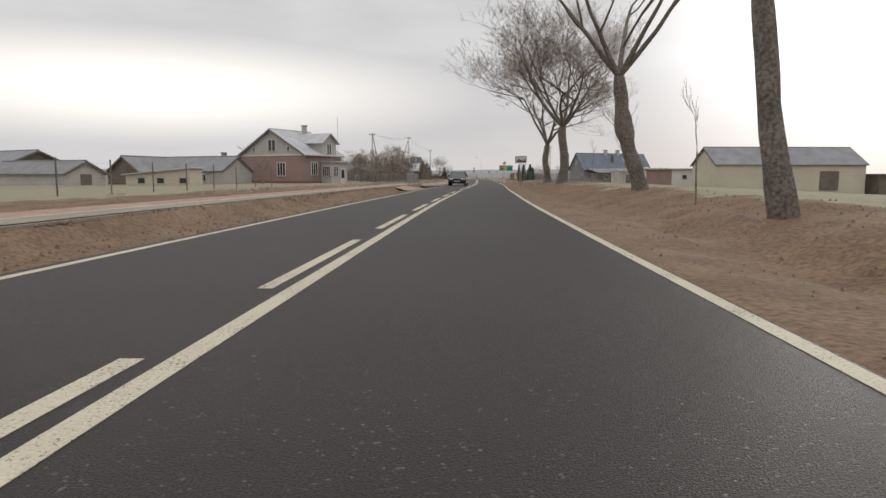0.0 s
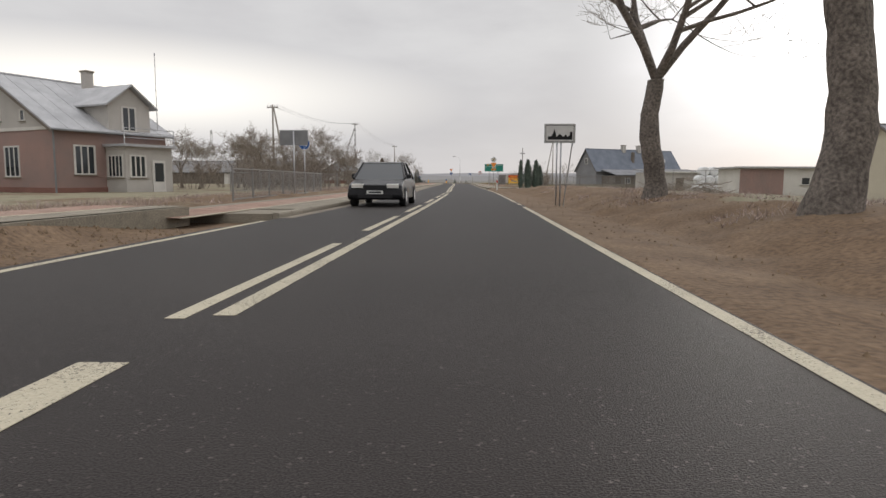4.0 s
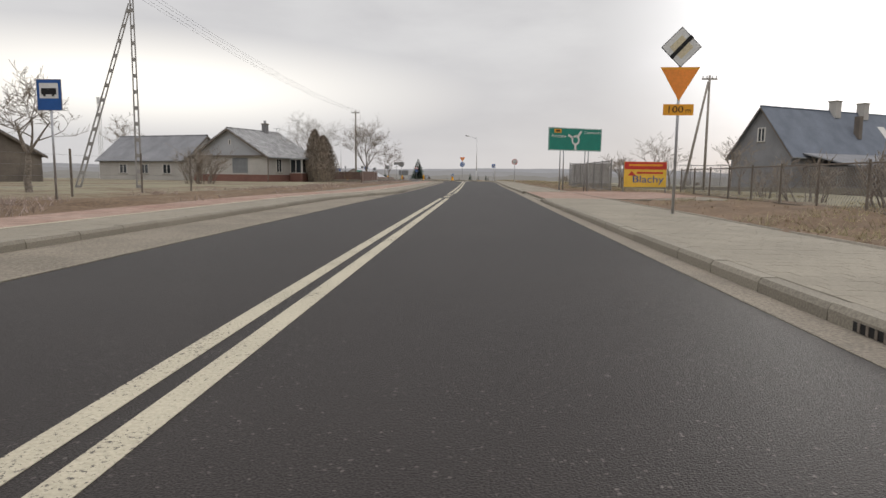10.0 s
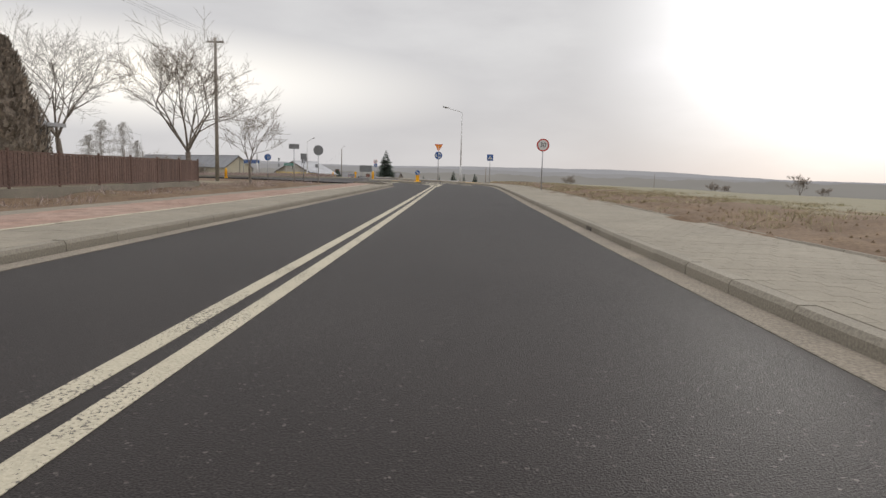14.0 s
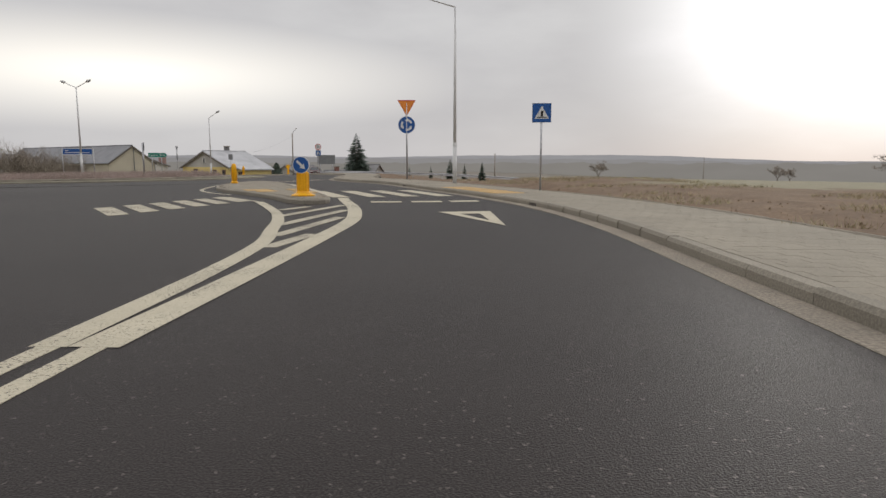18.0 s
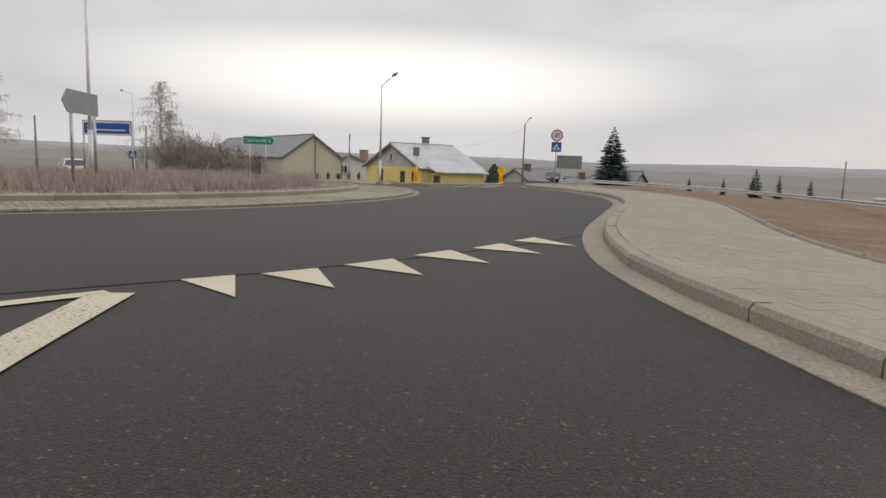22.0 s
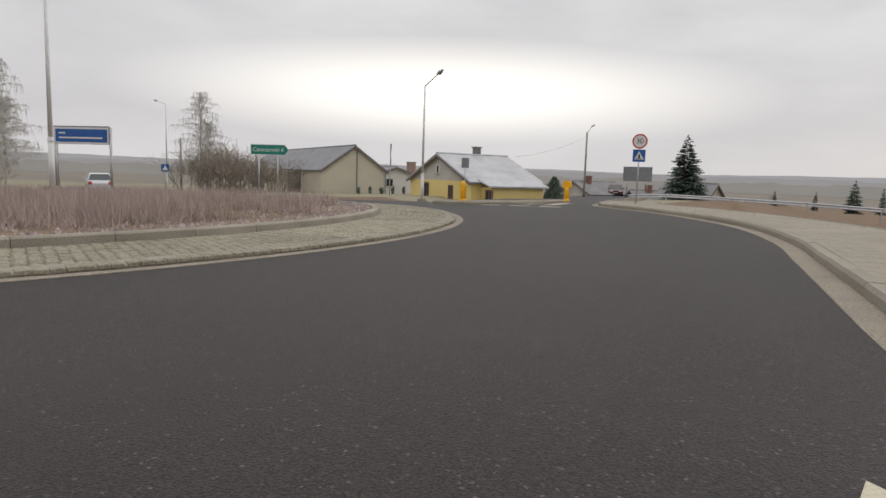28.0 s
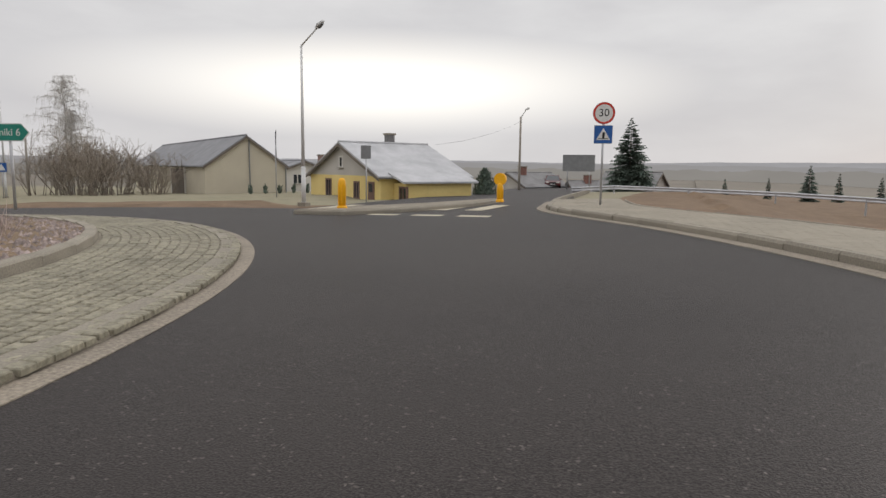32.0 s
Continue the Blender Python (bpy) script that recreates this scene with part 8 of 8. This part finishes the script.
# storm drains in the kerb
for y in (118.5, 168.3, 197.0, 210.4, 222.0):
    v = s_of(y)
    x, yy, z = right_xy(0.0, v)
    h = math.degrees(math.atan2(*(np.array(right_xy(0.0, v + 0.5)[:2]) - np.array(right_xy(0.0, v - 0.5)[:2]))[::-1]))
    s = thing("storm_drain", "dark kerb inlet with iron bars", "drain", (x, yy, z), h)
    # solid black box painted in for the shade inside the inlet
    part("inlet_shade_box", Geo().box(-0.22, 0.22, -0.05, 0.006, 0.008, 0.065), BLACK, s)
    for k in range(5):
        part("grate_bar", Geo().box(-0.172 + 0.08 * k, -0.148 + 0.08 * k, -0.01, 0.010, 0.006, 0.068), WOOD_DARK, s)

# splitter islands
def island(name, label, poly, seed, yellow=None):
    g = Geo()
    n = len(poly)
    cxm, cym = sum(p[0] for p in poly) / n, sum(p[1] for p in poly) / n
    def shrink(d):
        """The outline moved inwards by d."""
        out = []
        for i, (x, y) in enumerate(poly):
            p, q = poly[i - 1], poly[(i + 1) % n]
            v = Vector((q[0] - p[0], q[1] - p[1])).normalized()
            out.append((x - v.y * d, y + v.x * d))
        return out

    inset = shrink(0.17)
    zz = [zf(x, y) for x, y in poly]
    for k, f, dz in ((poly, 1.0, -0.1), (poly, 1.0, 0.08), (shrink(0.03), 1, 0.11), (inset, 1, 0.114), (inset, 1, 0.118)):
        g.v += [(x, y, zf(x, y) + dz) for x, y in k]
    for r in range(4):
        g.f += [(r * n + i, r * n + (i + 1) % n, (r + 1) * n + (i + 1) % n, (r + 1) * n + i) for i in range(n)]
    g.f.append(tuple(range(4 * n, 5 * n)))
    setting(name, g, CONCRETE, label, "traffic island")

    def ins(x, y):
        c = False
        j = n - 1
        for i in range(n):
            (xi, yi), (xj, yj) = inset[i], inset[j]
            if (yi > y) != (yj > y) and x < (xj - xi) * (y - yi) / (yj - yi) + xi:
                c = not c
            j = i
        return c

    tilt = lambda u, v: (u, v, zf(u, v))
    xs, ys = [p[0] for p in inset], [p[1] for p in inset]
    in_y = lambda x, y: any(abs((x - a) * c0 + (y - b) * s0) < w0 and abs(-(x - a) * s0 + (y - b) * c0) < h0 for a, b, c0, s0, w0, h0 in (yellow or []))
    paver_sheet("island_pavers", "weathered grey pavers of the traffic island", lambda x, y: ins(x, y) and not in_y(x, y), tilt, min(xs), max(xs), min(ys), max(ys), 0.2, 0.105, 0.124, PAVER_GREY, seed)
    if yellow:
        paver_sheet("island_tactile_pavers", "yellow tactile pavers on the island", lambda x, y: ins(x, y) and in_y(x, y), tilt, min(xs), max(xs), min(ys), max(ys), 0.2, 0.2, 0.127, PAVER_YELLOW, seed + 1)


cA, sA = math.cos(radians(20)), math.sin(radians(20))
island("island_entry", "paved splitter island with pale kerb", curve([(1.36, 210.8), (1.78, 211.0), (1.72, 211.9), (1.2, 213.6), (0.3, 216.0), (-0.6, 218.2), (-1.5, 220.7), (-2.35, 223.0), (-3.3, 224.7), (-3.9, 225.5), (-4.3, 225.4), (-4.6, 224.4), (-4.55, 222.4), (-4.1, 220.2), (-3.4, 218.0), (-2.4, 216.3), (-0.8, 214.1), (0.3, 212.3), (0.8, 211.3), (1.36, 210.8)], 3)[:-1], 21,
       [(0.59, 215.14, 0.9, 0.42, 0.6, 1.45), (-1.05, 215.2, 0.9, 0.42, 0.4, 0.9)])
island("island_north", "paved splitter island of the north arm", [(-14.9, 251.9), (-13.4, 251.7), (-12.6, 253.2), (-12.0, 257.0), (-12.3, 261.5), (-12.9, 261.5), (-13.5, 257.0), (-14.6, 253.2)], 24)

# central island: kerb ring, sett apron
zi = lambda r, a: zf(RC[0] + r * math.cos(a), RC[1] + r * math.sin(a))


def ring_stones(name, label, r0, r1, z_in, z_out, count, material, a0=0.0, a1=6.28319, low=-0.12):
    """Kerbstones laid in a ring, each a wedge of its own."""
    holder = tagged(new(name), label, "kerb", kind="structure")
    da = (a1 - a0) / count
    half = da / 2 - 0.004 / r1
    g = Geo()
    for e in (-half, half):
        c, s_ = math.cos(e), math.sin(e)
        g.v += [(r0 * c, r0 * s_, low), (r1 * c, r1 * s_, low), (r1 * c, r1 * s_, z_out), ((r1 - 0.03) * c, (r1 - 0.03) * s_, z_out + 0.02), (r0 * c, r0 * s_, z_in)]
    n = 5
    g.f = [tuple(range(n - 1, -1, -1)), tuple(range(n, 2 * n))] + [(i, (i + 1) % n, n + (i + 1) % n, n + i) for i in range(n)]
    me = g.mesh("kerbstone", material)
    for k in range(count):
        a = a0 + da * (k + 0.5)
        piece("kerbstone", me, pose(RC[0], RC[1], zi((r0 + r1) / 2, a), 0, 0, math.degrees(a)), holder)
    return holder


ring_stones("kerb_apron", "low concrete kerb round the sett apron", R_APRON - 0.2, R_APRON, 0.06, 0.03, 76, CONCRETE)
ring_stones("kerb_island", "raised concrete kerb round central island", R_KERB - 0.15, R_KERB, 0.16, 0.14, 66, CONCRETE)
polar_band("apron_gutter", R_APRON - 0.02, R_APRON + 0.17, 0.005, GUTTER, "dusty concrete gutter round the apron", 0, 360, 160, 0.15, "gutter")
polar_band("apron_bed", R_KERB - 0.05, R_APRON - 0.2, 0.045, JOINT, "sandy bed of the sett apron", 0, 360, 120, 0.2, "pavement")
polar_band("island_soil", 0.3, R_KERB - 0.1, 0.13, EARTH, "dark mulch and soil of the central island", 0, 360, 90, 0.3, "ground")

setts = tagged(new("apron_setts"), "granite setts of the roundabout apron", "setts", kind="structure")
rng = random.Random(12)
sett_meshes = []
for k in range(5):
    g = Geo()
    w, d = 0.112, 0.108
    q = [(sx_ * w / 2 * rng.uniform(0.9, 1.0), sy * d / 2 * rng.uniform(0.88, 1.0)) for sx_, sy in ((-1, -1), (1, -1), (1, 1), (-1, 1))]
    g.v = [(x, y, -0.03) for x, y in q] + [(x, y, 0.0) for x, y in q] + [(x * 0.84, y * 0.84, 0.007) for x, y in q]
    g.f = [(8, 9, 10, 11)] + [(4 * r + i, 4 * r + (i + 1) % 4, 4 * r + 4 + (i + 1) % 4, 4 * r + 4 + i) for r in range(2) for i in range(4)]
    sett_meshes.append(g)
SM = [g.mesh("sett", SETT) for g in sett_meshes]
# broken bark and stones inside the island kerb
mulch = Geo()
for k in range(5200):
    a = rng.uniform(0, 6.28319)
    r = R_KERB - 0.16 - abs(rng.gauss(0, 0.55))
    x, y = RC[0] + r * math.cos(a), RC[1] + r * math.sin(a)
    z = zf(x, y) + 0.13
    q, t = rng.uniform(0.02, 0.06), rng.uniform(0, 6.28)
    v = [(x + q * rng.uniform(0.7, 1.4) * math.cos(t + i * 1.5708), y + q * rng.uniform(0.5, 1.0) * math.sin(t + i * 1.5708), z - 0.01) for i in range(4)]
    mulch.add(v + [(x + rng.uniform(-0.4, 0.4) * q, y, z + q * rng.uniform(0.4, 0.9))], [(0, 1, 4), (1, 2, 4), (2, 3, 4), (3, 0, 4)])
tagged(part("island_mulch", mulch, surface("frosted_mulch", (0.34, 0.28, 0.26), (0.22, 0.18, 0.165), 0.95, 1.5, 15, 0.3, 0.2, per_island=0.3)), "frosted bark mulch and stones inside the kerb", "mulch", kind="stuff")
rest = Geo()
rows = 14
count = 0
for j in range(rows):
    r0 = R_KERB + 0.10 + 0.12 * j
    n = int(6.28319 * r0 / 0.122)
    for i in range(n):
        r = r0 + rng.uniform(-0.008, 0.008)
        a = 6.28319 * (i + 0.5 * (j % 2) + rng.uniform(-0.08, 0.08)) / n
        x, y = RC[0] + r * math.cos(a), RC[1] + r * math.sin(a)
        z = zf(x, y) + 0.050 + rng.uniform(-0.003, 0.003)
        m = pose(x, y, z, rng.uniform(-2, 2), rng.uniform(-2, 2), math.degrees(a) + 90 + rng.uniform(-6, 6))
        if 0.02 < a < 0.30 and count < 300:
            piece("sett", SM[rng.randrange(5)], m, setts)
            count += 1
        else:
            g = sett_meshes[rng.randrange(5)]
            rest.add([tuple(m @ Vector(v)) for v in g.v], g.f)
tagged(part("apron_setts_rest", rest, SETT), "granite setts of the apron, further round", "setts", kind="stuff")
